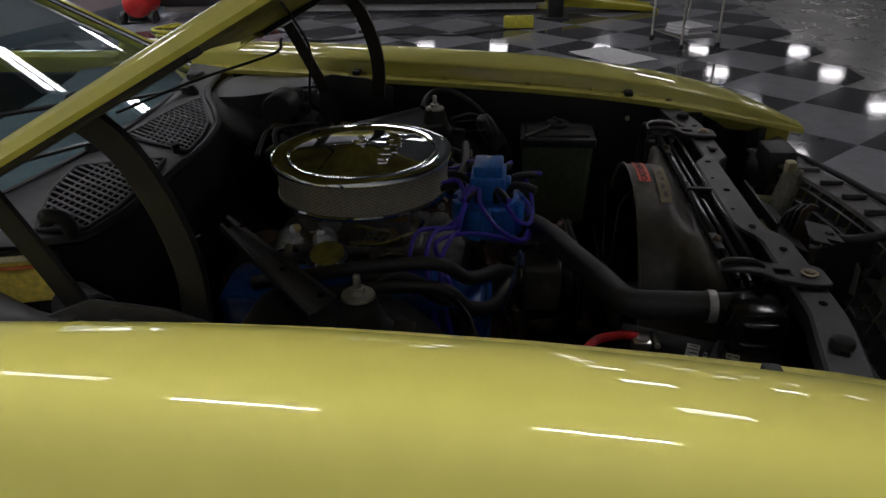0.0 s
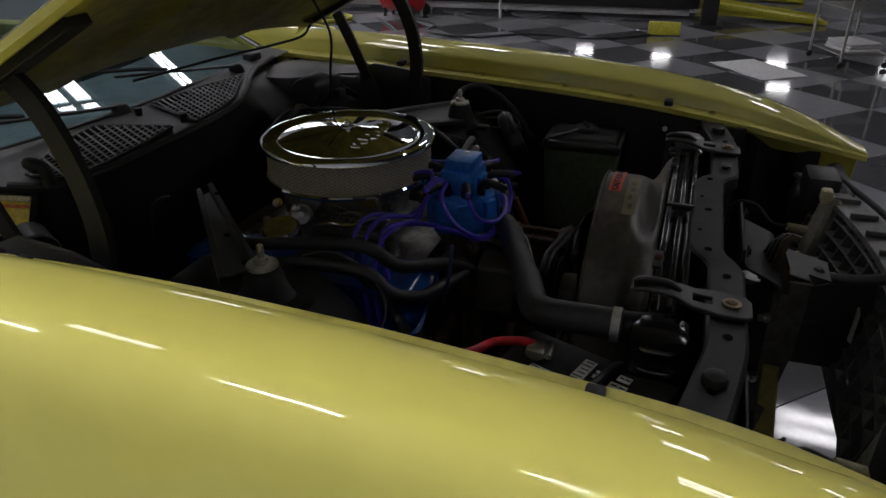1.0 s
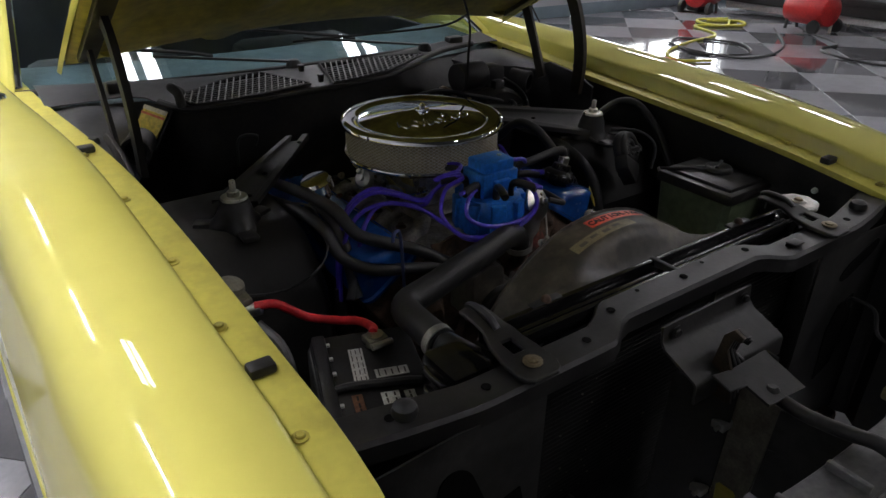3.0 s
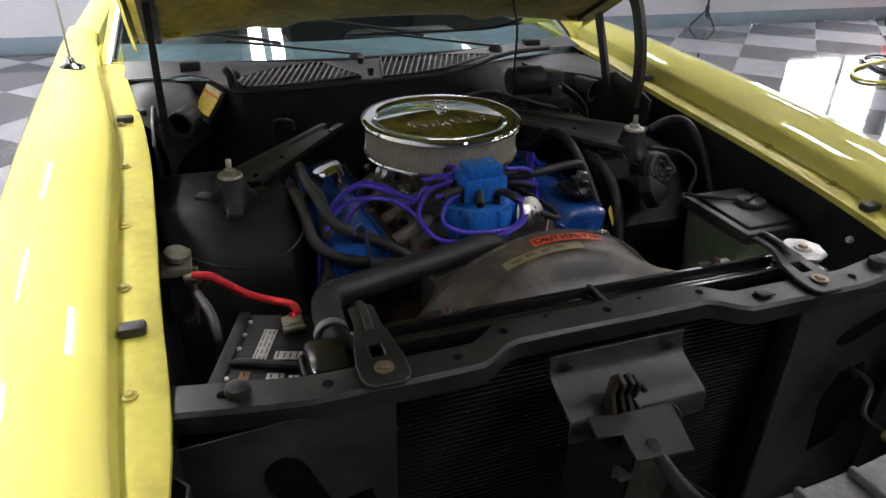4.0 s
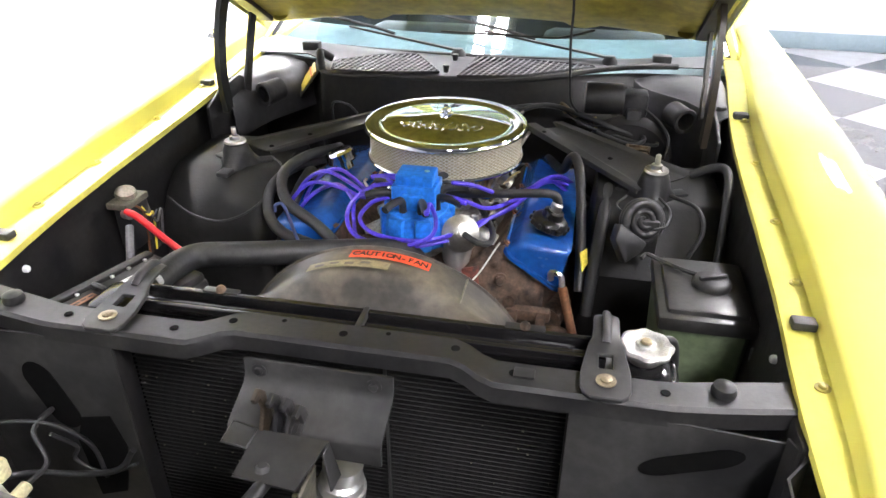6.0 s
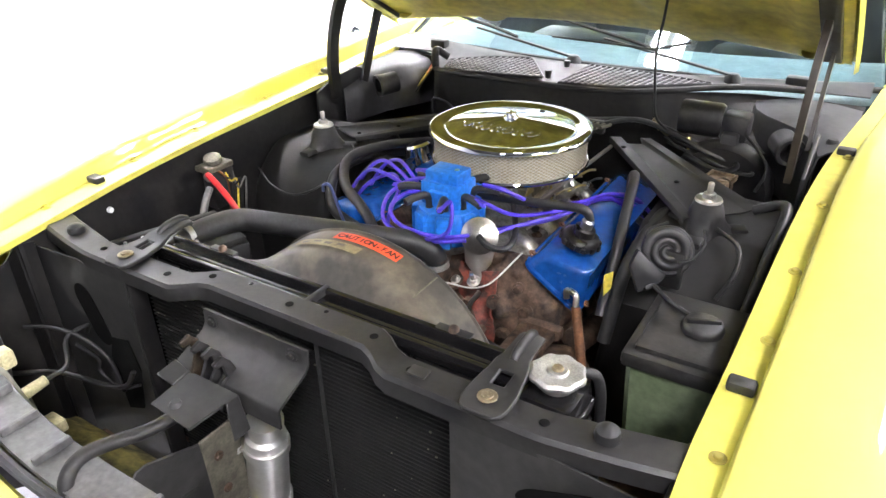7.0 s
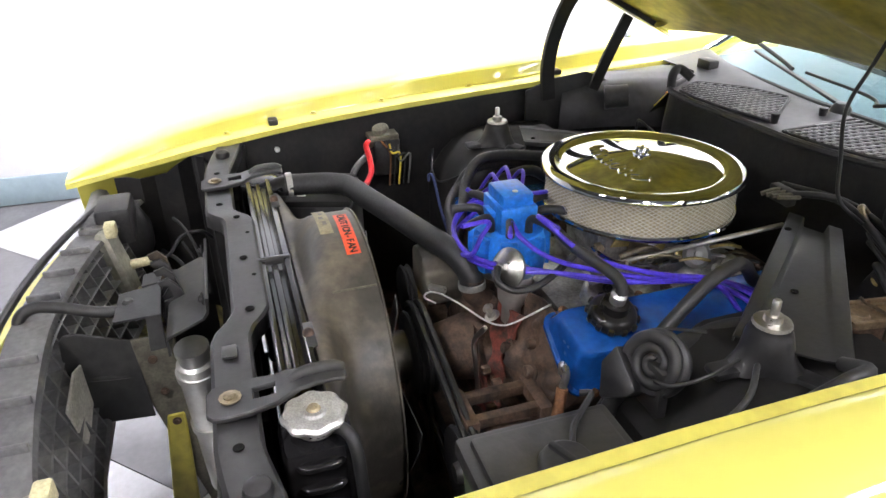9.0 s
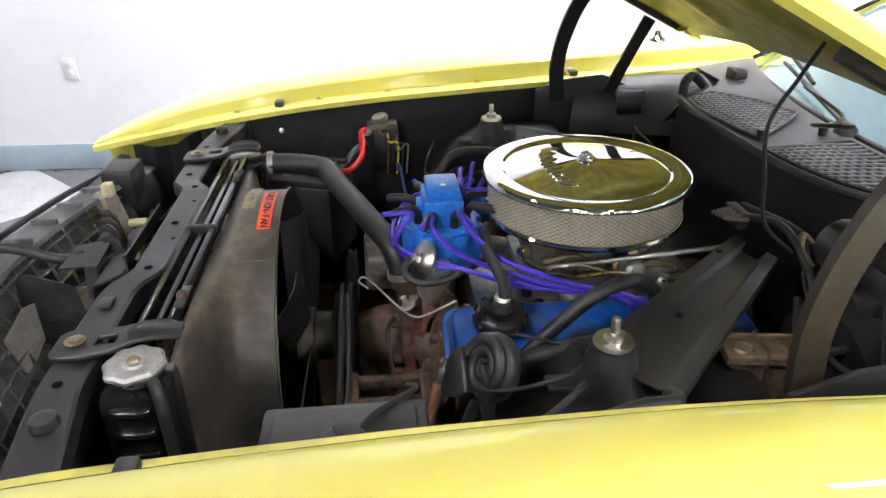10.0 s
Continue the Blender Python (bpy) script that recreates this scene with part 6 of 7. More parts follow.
# bright distributor body below the vacuum canister
bm = B()
lathe(bm, [(0.016, 0.0), (0.017, 0.03), (0.026, 0.045), (0.030, 0.075), (0.030, 0.10), (0, 0.10)], 28, axis((0.074, -0.290, 0.722), (0.05, 0.06, 1)))
shank = part("distributor_body", bm, BRIGHT_ALLOY, car, "bright cast distributor body")
bm = B()
bolt_head(bm, (0, 0, 0), 0.008, 0.008)
rod(bm, (0, 0, 0.006), (0, 0, 0.022), 0.005, 0.005, 8)
bmesh.ops.transform(bm, matrix=axis((0.090, -0.330, 0.748), (0, -0.4, 0.9)), verts=bm.verts)
part("bolt", bm, STEEL, shank)

# thermostat housing and upper hose
bm = B()
tube(bm, [(0.006, -0.305, 0.722), (0.010, -0.325, 0.738), (0.012, -0.337, 0.757), (0.012, -0.338, 0.782)], 0.0215, 16, 5)
prism(bm, [(-0.045, -0.012), (-0.030, -0.024), (0.030, -0.024), (0.045, -0.012), (0.045, 0.012), (0.030, 0.024), (-0.030, 0.024), (-0.045, 0.012)], 0, 0.010, axis((0.008, -0.314, 0.722), (0, -0.5, 0.86)), 0.002)
thermostat = part("thermostat_housing", bm, RUST, car, "rust brown thermostat housing under the radiator hose")
for q in (-0.035, 0.035):
    bm = B()
    bolt_head(bm, (0, 0, 0), 0.006, 0.006)
    bmesh.ops.transform(bm, matrix=axis((0.008 + q, -0.319, 0.732), (0, -0.5, 0.86)), verts=bm.verts)
    part("bolt", bm, STEEL, thermostat)
bm = B()
hose_path = [(0.012, -0.338, 0.765), (0.009, -0.339, 0.782), (-0.006, -0.347, 0.802), (-0.040, -0.360, 0.814), (-0.10, -0.388, 0.821), (-0.19, -0.424, 0.828), (-0.265, -0.456, 0.834), (-0.315, -0.474, 0.837), (-0.342, -0.486, 0.839), (-0.358, -0.508, 0.842), (-0.364, -0.55, 0.846), (-0.367, -0.616, 0.849)]
tube(bm, hose_path, 0.0225, 18, 6)
hose = part("radiator_hose", bm, RUBBER, car, "thick black upper radiator hose")
for p, d in (((-0.369, -0.612, 0.850), (0, 1, 0)), ((0.0125, -0.338, 0.762), (-0.1, -0.05, 1))):
    bm = B()
    lathe(bm, [(0.0225, 0), (0.0248, 0), (0.0248, 0.012), (0.0225, 0.012)], 24, axis(p, d))
    box(bm, (0.020, -0.006, 0.001), (0.032, 0.006, 0.011), 0.002, axis(p, d, 200))
    part("hose_clamp", bm, CAP_METAL, hose, "steel band hose clamp")
bm = B()
rod(bm, (-0.352, -0.668, 0.846), (-0.369, -0.610, 0.850), 0.0205, 0.0205)
part("hose_inlet", bm, GLOSS_BLACK, radiator)

# fan shroud
SX, SZ, SR = 0.002, 0.658, 0.259
bm = B()
rows = []
N = 64
for y, k in ((-0.642, 0.0), (-0.636, 0.02), (-0.630, 0.10), (-0.620, 0.40), (-0.610, 0.72), (-0.600, 0.92), (-0.588, 1.0), (-0.545, 1.0), (-0.534, 1.0)):
    row = []
    for i in range(N + 1):
        a = 6.283185 * i / N
        c, s = math.cos(a), math.sin(a)
        q = max(abs(c) / 0.335, abs(s) / 0.235)
        bx, bz = 0.012 + c / q, 0.630 + s / q
        cx, cz = SX + SR * c, SZ + SR * s
        row.append((bx + (cx - bx) * k, y, bz + (cz - bz) * k))
    rows.append(row)
rim_r = SR + 0.004
rows.append([(SX + rim_r * math.cos(6.283185 * i / N), -0.532, SZ + rim_r * math.sin(6.283185 * i / N)) for i in range(N + 1)])
sheet(bm, rows, 0.003)
shroud = part("fan_shroud", bm, SHROUD, car, "dusty grey brown plastic fan shroud", 50)


def on_shroud(ang, y, lift):
    a = radians(ang)
    return Vector((SX + (SR + lift) * math.sin(a), y, SZ + (SR + lift) * math.cos(a)))


def shroud_label(name, a0, a1, y0, y1, lift, material, label):
    bm = B()
    n = 12
    sheet(bm, [[on_shroud(a0 + (a1 - a0) * i / n, y, lift) for i in range(n + 1)] for y in (y0, y1)])
    return part(name, bm, material, shroud, label)


red = shroud_label("caution_label", -9.5, 18.5, -0.566, -0.544, 0.0022, ORANGE, "orange red caution sticker with black lettering")
words = "CAUTION-FAN"
for i, ch in enumerate(words):
    ang = -7.4 + 23.8 * i / (len(words) - 1)
    p = on_shroud(ang, -0.555, 0.0026)
    up = (on_shroud(ang, -0.555, 1.0) - on_shroud(ang, -0.555, 0.0)).normalized()
    tx = Vector((math.cos(radians(ang)), 0, -math.sin(radians(ang))))
    ty = Vector((0, 1, 0))
    m = Matrix.Translation(p) @ Matrix((tx, ty, up)).transposed().to_4x4()
    lettering("letter", ch, 0.0165, m, LABEL_INK, red, 0.0002, 0.0004)
faded = shroud_label("faded_label", -23, 6.0, -0.596, -0.575, 0.003, TAN_LABEL, "faded tan sticker with worn print")
bm = B()
for k in range(4):
    a = -20 + 5.4 * k
    sheet(bm, [[on_shroud(a + q, y, 0.0036) for q in (0, 1.5, 3.2)] for y in (-0.590 + 0.003 * (k % 2), -0.583 + 0.002 * (k % 2))])
part("worn_print", bm, SHROUD, faded)
bm = B()
tube(bm, [on_shroud(32, -0.60, 0.0), on_shroud(32, -0.585, 0.0012), on_shroud(32, -0.56, 0.0012), on_shroud(32, -0.534, 0.0012)], 0.0016, 6, 4)
part("seam", bm, RELAY_TAN, shroud)

# ---- battery ----
BAT = Matrix.Translation((-0.452, -0.570, 0)) @ Matrix.Rotation(radians(-19), 4, "Z")
bm = B()
box(bm, (-0.078, -0.118, 0.60), (0.078, 0.118, 0.790), 0.008, BAT)
battery = part("battery", bm, BLACK_PLASTIC, car, "black car battery with white printed labels")
bm = B()
box(bm, (-0.074, -0.114, 0.785), (0.074, 0.114, 0.803), 0.006, BAT)
part("lid", bm, FIN_BLACK, battery)
# raised vent strip with notches along the outer edge
bm = B()
box(bm, (-0.072, -0.108, 0.800), (-0.052, 0.108, 0.811), 0.004, BAT)
strip = part("vent_cover", bm, FIN_BLACK, battery)
for k in range(6):
    bm = B()
    box(bm, (-0.053, -0.088 + 0.034 * k, 0.804), (-0.047, -0.082 + 0.034 * k, 0.808), 0.001, BAT)
    part("notch", bm, WHITE_LABEL, strip)
# hold-down strap
bm = B()
tube(bm, [(-0.520, -0.562, 0.800), (-0.492, -0.577, 0.810), (-0.450, -0.597, 0.811), (-0.406, -0.617, 0.809), (-0.385, -0.628, 0.79)], 0.006, 8, 3)
part("strap", bm, RUBBER, battery, "black rubber hold-down strap")


def sticker(cx, cy, w, l, turn, lines, marks, paper=WHITE_LABEL):
    m = Matrix.Translation((cx, cy, 0.8045)) @ Matrix.Rotation(radians(turn), 4, "Z")
    bm = B()
    box(bm, (-w / 2, -l / 2, 0), (w / 2, l / 2, 0.0008), 0, m)
    o = part("sticker", bm, paper, battery, "printed sticker with dark bars")
    for k in range(lines):
        x = -w / 2 + w * (k + 0.45) / (lines + 0.1)
        for j in range(marks):
            bm = B()
            y0 = -l / 2 + l * (j + 0.14) / marks
            box(bm, (x, y0, 0.001), (x + w * 0.20 / lines, y0 + l * (0.62 if (j + k) % 3 else 0.80) / marks, 0.0014), 0, m)
            part("print_bar", bm, LABEL_INK, o)


sticker(-0.457, -0.538, 0.020, 0.078, -21, 3, 5)
sticker(-0.425, -0.575, 0.046, 0.018, -19, 5, 1)
sticker(-0.430, -0.592, 0.018, 0.005, -19, 1, 1)
sticker(-0.496, -0.612, 0.014, 0.042, -18, 1, 3, COPPER)
sticker(-0.454, -0.621, 0.024, 0.024, -19, 2, 2)
sticker(-0.430, -0.630, 0.014, 0.018, -19, 1, 2)
bm = B()
lathe(bm, [(0, 0), (0.014, 0), (0.012, 0.018), (0, 0.018)], 18, Matrix.Translation((-0.411, -0.505, 0.803)))
box(bm, (-0.427, -0.518, 0.808), (-0.395, -0.492, 0.819), 0.003)
rod(bm, (-0.428, -0.525, 0.815), (-0.394, -0.525, 0.815), 0.005, 0.005, 8)
part("terminal", bm, STEEL, battery, "clamped metal battery terminal")
bm = B()
tube(bm, [(-0.545, -0.398, 0.860), (-0.520, -0.409, 0.861), (-0.497, -0.408, 0.842), (-0.470, -0.410, 0.820), (-0.435, -0.425, 0.810), (-0.405, -0.445, 0.808), (-0.400, -0.480, 0.814), (-0.411, -0.500, 0.820)], 0.0068, 10, 7)
part("battery_cable", bm, RED_WIRE, car, "bright red battery cable")

# starter relay on the apron
bm = B()
box(bm, (-0.588, -0.385, 0.765), (-0.550, -0.318, 0.862), 0.010)
relay = part("starter_relay", bm, BLACK_PLASTIC, car, "starter relay with tangled wiring on the apron")
bm = B()
lathe(bm, [(0, 0), (0.019, 0), (0.021, 0.003), (0.019, 0.010), (0.010, 0.013), (0, 0.014)], 20, axis((-0.566, -0.362, 0.878), (0.2, -0.2, 1)))
part("cap", bm, RELAY_TAN, relay, "dusty tan relay cap")
bm = B()
box(bm, (-0.592, -0.395, 0.858), (-0.545, -0.322, 0.872), 0.004)
part("flange", bm, RELAY_TAN, relay)
bm = B()
rod(bm, (-0.556, -0.390, 0.852), (-0.536, -0.402, 0.856), 0.010, 0.009, 12)
part("lug", bm, STEEL, relay)
for k in range(5):
    bm = B()
    o = 0.012 * k
    tube(bm, [(-0.56, -0.37 + o, 0.862), (-0.542, -0.362 + o * 0.8, 0.852 - o), (-0.548 + o * 0.1, -0.345 + o, 0.82), (-0.552, -0.35 + o, 0.74)], 0.0024, 6, 6)
    part("wire", bm, (COPPER, RUBBER, YELLOW_TAG, RUBBER, GRILLE)[k], relay)
bm = B()
tube(bm, [(-0.545, -0.40, 0.83), (-0.525, -0.44, 0.80), (-0.52, -0.47, 0.72)], 0.008, 8, 6)
part("cable", bm, GRILLE, relay)

# ---- coolant reservoir ----
bm = B()
rows = []
for z, g in ((0.60, 0.86), (0.70, 0.93), (0.80, 0.99), (0.815, 1.0)):
    cx, cy, w, l = 0.508, -0.418, 0.069 * g, 0.092 * g
    rows.append([(cx + x * w, cy + y * l, z) for x, y in ((-1, -0.85), (-0.85, -1), (0.85, -1), (1, -0.85), (1, 0.85), (0.85, 1), (-0.85, 1), (-1, 0.85), (-1, -0.85))])
sheet(bm, rows)
reservoir = part("coolant_reservoir", bm, GREEN_TANK, car, "greenish translucent reservoir with a black lid")
bm = B()
box(bm, (0.434, -0.516, 0.812), (0.583, -0.322, 0.838), 0.007)
box(bm, (0.448, -0.502, 0.832), (0.570, -0.336, 0.846), 0.006)
part("lid", bm, GREY_LID, reservoir, "dusty black plastic lid")
bm = B()
lathe(bm, [(0, 0), (0.030, 0), (0.031, 0.006), (0.028, 0.012), (0.024, 0.014), (0, 0.014)], 28, Matrix.Translation((0.522, -0.418, 0.845)))
box(bm, (-0.024, -0.004, 0.012), (0.024, 0.004, 0.020), 0.002, Matrix.Translation((0.522, -0.418, 0.845)) @ Matrix.Rotation(0.4, 4, "Z"))
part("cap", bm, BLACK_PLASTIC, reservoir, "round black filler cap")
bm = B()
tube(bm, [(0.50, -0.40, 0.853), (0.475, -0.385, 0.852), (0.445, -0.355, 0.848), (0.425, -0.335, 0.846), (0.415, -0.345, 0.842)], 0.004, 6, 6)
part("tether", bm, BLACK_PLASTIC, reservoir)
bm = B()
plate(bm, [(0.575, -0.515, 0.80), (0.590, -0.512, 0.80), (0.588, -0.512, 0.775), (0.576, -0.515, 0.775)], 0.004)
part("catch", bm, GRILLE, reservoir)

# ---- horn ----
hm = axis((0.422, -0.250, 0.868), (0.30, -0.86, 0.42))
bm = B()
lathe(bm, [(0, -0.030), (0.028, -0.030), (0.040, -0.024), (0.044, -0.012), (0.043, -0.006), (0.040, -0.003), (0.0, -0.003)], 36, hm)
horn = part("horn", bm, BLACK_PLASTIC, car, "black snail-shell car horn")
bm = B()
sp = []
for k in range(60):
    a = k * 0.245 + 1.4
    r = 0.005 + 0.031 * (k / 59)
    sp.append(hm @ Vector((r * math.cos(a), r * math.sin(a), 0.0)))
tube(bm, sp, (0.004, 0.0088), 10, 2)
part("spiral", bm, BLACK_PLASTIC, horn)
bm = B()
prism(bm, [(-0.05, 0.0), (-0.062, -0.03), (-0.045, -0.075), (-0.01, -0.055), (0.0, -0.04)], -0.022, 0.012, hm, 0.005)
part("mouth", bm, BLACK_PLASTIC, horn)
bm = B()
box(bm, (0.40, -0.255, 0.80), (0.45, -0.240, 0.87), 0.003)
part("mount", bm, BLACK_SHEET, horn)

# ---- hoses, firewall fittings ----
HOSES = [
    ("crankcase_hose", 0.0090, [(0.262, -0.196, 0.862), (0.254, -0.197, 0.880), (0.225, -0.200, 0.884), (0.150, -0.205, 0.878), (0.080, -0.198, 0.868), (0.020, -0.185, 0.858)]),
    ("heater_hose", 0.0105, [(0.318, -0.25, 0.70), (0.312, -0.18, 0.79), (0.300, -0.09, 0.872), (0.288, -0.03, 0.894), (0.275, 0.005, 0.880), (0.258, 0.06, 0.83), (0.22, 0.20, 0.80)]),
    ("heater_hose", 0.0125, [(0.335, -0.27, 0.66), (0.345, -0.22, 0.79), (0.356, -0.12, 0.838), (0.362, -0.03, 0.835), (0.37, 0.05, 0.78)]),
    ("heater_hose", 0.012, [(-0.31, -0.26, 0.72), (-0.30, -0.20, 0.80), (-0.295, -0.10, 0.84), (-0.31, -0.02, 0.80), (-0.33, 0.12, 0.76)]),
    ("bypass_hose", 0.0115, [(-0.30, 0.12, 0.82), (-0.315, -0.05, 0.86), (-0.312, -0.19, 0.875), (-0.290, -0.24, 0.838), (-0.227, -0.27, 0.812), (-0.190, -0.29, 0.798), (-0.144, -0.315, 0.77), (-0.11, -0.32, 0.745)]),
    ("bypass_hose", 0.0115, [(-0.33, 0.08, 0.80), (-0.340, -0.08, 0.84), (-0.338, -0.20, 0.845), (-0.330, -0.245, 0.808), (-0.290, -0.28, 0.785), (-0.215, -0.30, 0.773), (-0.155, -0.315, 0.765)]),
    ("vacuum_line", 0.006, [(0.10, 0.20, 0.90), (0.20, 0.235, 0.925), (0.30, 0.225, 0.905), (0.38, 0.20, 0.885), (0.46, 0.22, 0.86)]),
    ("vacuum_line", 0.006, [(0.08, 0.24, 0.905), (0.22, 0.262, 0.915), (0.36, 0.25, 0.88), (0.44, 0.20, 0.872), (0.41, 0.16, 0.865), (0.33, 0.20, 0.875)]),
    ("harness", 0.009, [(0.52, -0.06, 0.890), (0.562, -0.075, 0.915), (0.576, -0.125, 0.922), (0.570, -0.20, 0.880), (0.56, -0.27, 0.80)]),
    ("harness", 0.004, [(0.475, -0.14, 0.875), (0.52, -0.19, 0.875), (0.53, -0.235, 0.85), (0.51, -0.25, 0.80)]),
    ("harness", 0.0021, [(-0.570, -0.23, 0.815), (-0.51, -0.252, 0.792), (-0.44, -0.262, 0.785), (-0.38, -0.258, 0.805), (-0.345, -0.225, 0.832), (-0.335, -0.15, 0.868), (-0.37, -0.11, 0.874)]),
    ("lamp_wire", 0.0034, [(-0.52, -0.86, 0.745), (-0.46, -0.84, 0.752), (-0.41, -0.82, 0.735), (-0.375, -0.805, 0.69), (-0.37, -0.80, 0.62)]),
    ("lamp_wire", 0.0045, [(-0.54, -0.90, 0.66), (-0.45, -0.86, 0.672), (-0.38, -0.83, 0.655), (-0.33, -0.815, 0.66), (-0.30, -0.81, 0.70)]),
    ("lamp_wire", 0.003, [(-0.40, -0.84, 0.74), (-0.385, -0.82, 0.70), (-0.40, -0.815, 0.665), (-0.36, -0.81, 0.64), (-0.31, -0.80, 0.66)]),
    ("brake_line", 0.003, [(-0.29, 0.24, 0.87), (-0.30, 0.20, 0.905), (-0.34, 0.20, 0.905), (-0.345, 0.21, 0.84)]),
    ("washer_hose", 0.0030, [(0.245, 0.205, 1.206), (0.249, 0.178, 1.16), (0.25, 0.15, 1.10), (0.255, 0.16, 1.02), (0.262, 0.17, 0.96), (0.28, 0.21, 0.92)]),
    ("washer_hose", 0.003, [(0.30, 0.23, 1.11), (0.24, 0.22, 1.095), (0.20, 0.27, 1.08), (0.10, 0.36, 1.062), (-0.10, 0.42, 1.052)]),
]
for name, r, pts in HOSES:
    bm = B()
    tube(bm, pts, r, 10, 7)
    part(name, bm, RUBBER, car, "black rubber hose" if "hose" in name else "")
bm = B()
lathe(bm, [(0, 0), (0.036, 0), (0.038, 0.005), (0.038, 0.085), (0.033, 0.092), (0, 0.092)], 28, axis((0.295, 0.262, 0.942), (1, 0.05, 0)))
motor = part("wiper_motor", bm, BLACK_PLASTIC, car, "black wiper motor on the firewall")
bm = B()
box(bm, (0.385, 0.235, 0.905), (0.445, 0.295, 0.965), 0.010)
box(bm, (0.395, 0.215, 0.885), (0.430, 0.245, 0.93), 0.006)
part("gearbox", bm, BLACK_PLASTIC, motor)
bm = B()
MC = Matrix.Translation((0.420, 0.100, 0.868)) @ Matrix.Rotation(radians(-9), 4, "Z")
box(bm, (-0.024, -0.043, -0.075), (0.024, 0.050, -0.008), 0.010, MC)
master = part("brake_master_cylinder", bm, RUST, car, "rusty brake master cylinder with a sprung lid")
bm = B()
box(bm, (-0.028, -0.048, -0.010), (0.028, 0.050, -0.003), 0.003, MC)
for x0, y0, x1, y1 in ((-0.028, -0.048, -0.022, 0.050), (0.022, -0.048, 0.028, 0.050), (-0.022, -0.048, 0.022, -0.042), (-0.022, 0.044, 0.022, 0.050)):
    box(bm, (x0, y0, -0.004), (x1, y1, 0.0025), 0.0015, MC)
lid = part("lid", bm, LID_TAN, master, "pale rusty pressed lid")
for y, r in ((-0.020, 0.014), (0.018, 0.017)):
    bm = B()
    lathe(bm, [(0, 0.001), (r * 0.55, 0.001), (r * 0.8, 0.003), (r, 0.0)], 24, MC @ Matrix.Translation((0, y, -0.003)))
    part("boss", bm, LID_TAN, lid)
bm = B()
tube(bm, [MC @ Vector(p) for p in ((-0.030, 0.002, -0.030), (-0.029, 0.002, 0.002), (-0.012, -0.004, 0.006), (0.014, 0.004, 0.006), (0.029, 0.0, 0.002), (0.030, 0.0, -0.030))], 0.0022, 8, 5)
part("bail", bm, BRONZE, master, "sprung wire bail")
bm = B()
lathe(bm, [(0, 0), (0.10, 0), (0.11, 0.02), (0.11, 0.05), (0.09, 0.08), (0, 0.085)], 36, axis((0.41, 0.20, 0.80), (0, 1, 0.0)))
part("brake_booster", bm, BLACK_BAY, car, "black round brake booster")
bm = B()
tube(bm, [(0.28, 0.245, 0.895), (0.26, 0.235, 0.915), (0.24, 0.25, 0.925), (0.25, 0.27, 0.90)], 0.006, 8, 6)
part("ground_strap", bm, BRASS, car)
bm = B()
lathe(bm, [(0.006, 0), (0.012, 0), (0.013, 0.004), (0.013, 0.014), (0.010, 0.016), (0.006, 0.016)], 16, axis((0.334, 0.217, 0.845), (0.3, -0.6, 0.5)))
tube(bm, [(0.334, 0.217, 0.850), (0.33, 0.235, 0.872), (0.322, 0.245, 0.900)], 0.005, 8, 5)
part("hose_connector", bm, GOLD_ZINC, car, "small gold hose connector on the firewall")
for r, pts in ((0.0042, [(0.24, 0.255, 0.915), (0.30, 0.235, 0.888), (0.38, 0.225, 0.878), (0.45, 0.215, 0.868), (0.475, 0.195, 0.858), (0.44, 0.180, 0.862), (0.36, 0.205, 0.872), (0.28, 0.235, 0.884)]),
               (0.0030, [(0.385, 0.230, 0.905), (0.36, 0.215, 0.880), (0.315, 0.220, 0.878), (0.27, 0.240, 0.895)]),
               (0.0034, [(0.44, 0.235, 0.93), (0.475, 0.215, 0.905), (0.50, 0.20, 0.87), (0.49, 0.17, 0.83)]),
               (0.0026, [(0.455, -0.150, 0.872), (0.470, -0.205, 0.872), (0.462, -0.248, 0.862), (0.440, -0.258, 0.856)]),
               (0.0022, [(0.392, -0.150, 0.872), (0.372, -0.200, 0.875), (0.382, -0.238, 0.878), (0.405, -0.246, 0.880)])):
    bm = B()
    tube(bm, pts, r, 8, 7)
    part("lead", bm, RUBBER, car, "thin black looped lead")
bm = B()
box(bm, (0.085, 0.205, 0.885), (0.135, 0.225, 0.915), 0.004)
block_ = part("terminal_block", bm, BLACK_PLASTIC, car)
for k in range(4):
    bm = B()
    tube(bm, [(0.098 + 0.013 * k, 0.178, 0.902 + 0.003 * k), (0.106 + 0.013 * k, 0.200, 0.910), (0.112 + 0.012 * k, 0.215, 0.910)], 0.0042, 8, 5)
    part("terminal_boot", bm, RELAY_TAN, block_, "dusty grey terminal boot")
bm = B()
box(bm, (-0.10, 0.16, 0.44), (0.14, 0.30, 0.72), 0.04)
part("bell_housing", bm, RUST, car)
# dipstick loop behind the distributor
bm = B()
tube(bm, [(-0.232, -0.300, 0.740), (-0.243, -0.314, 0.800), (-0.251, -0.322, 0.850), (-0.258, -0.326, 0.872), (-0.270, -0.330, 0.870), (-0.272, -0.330, 0.856)], 0.0032, 6, 6)
part("dipstick", bm, BLUE_WIRE, car)


# ---- things in the workshop ----
def rests(name, m, label, category, group=""):
    e = thing(name, (0, 0, 0), label, category, group)
    e.matrix_basis = m
    return e


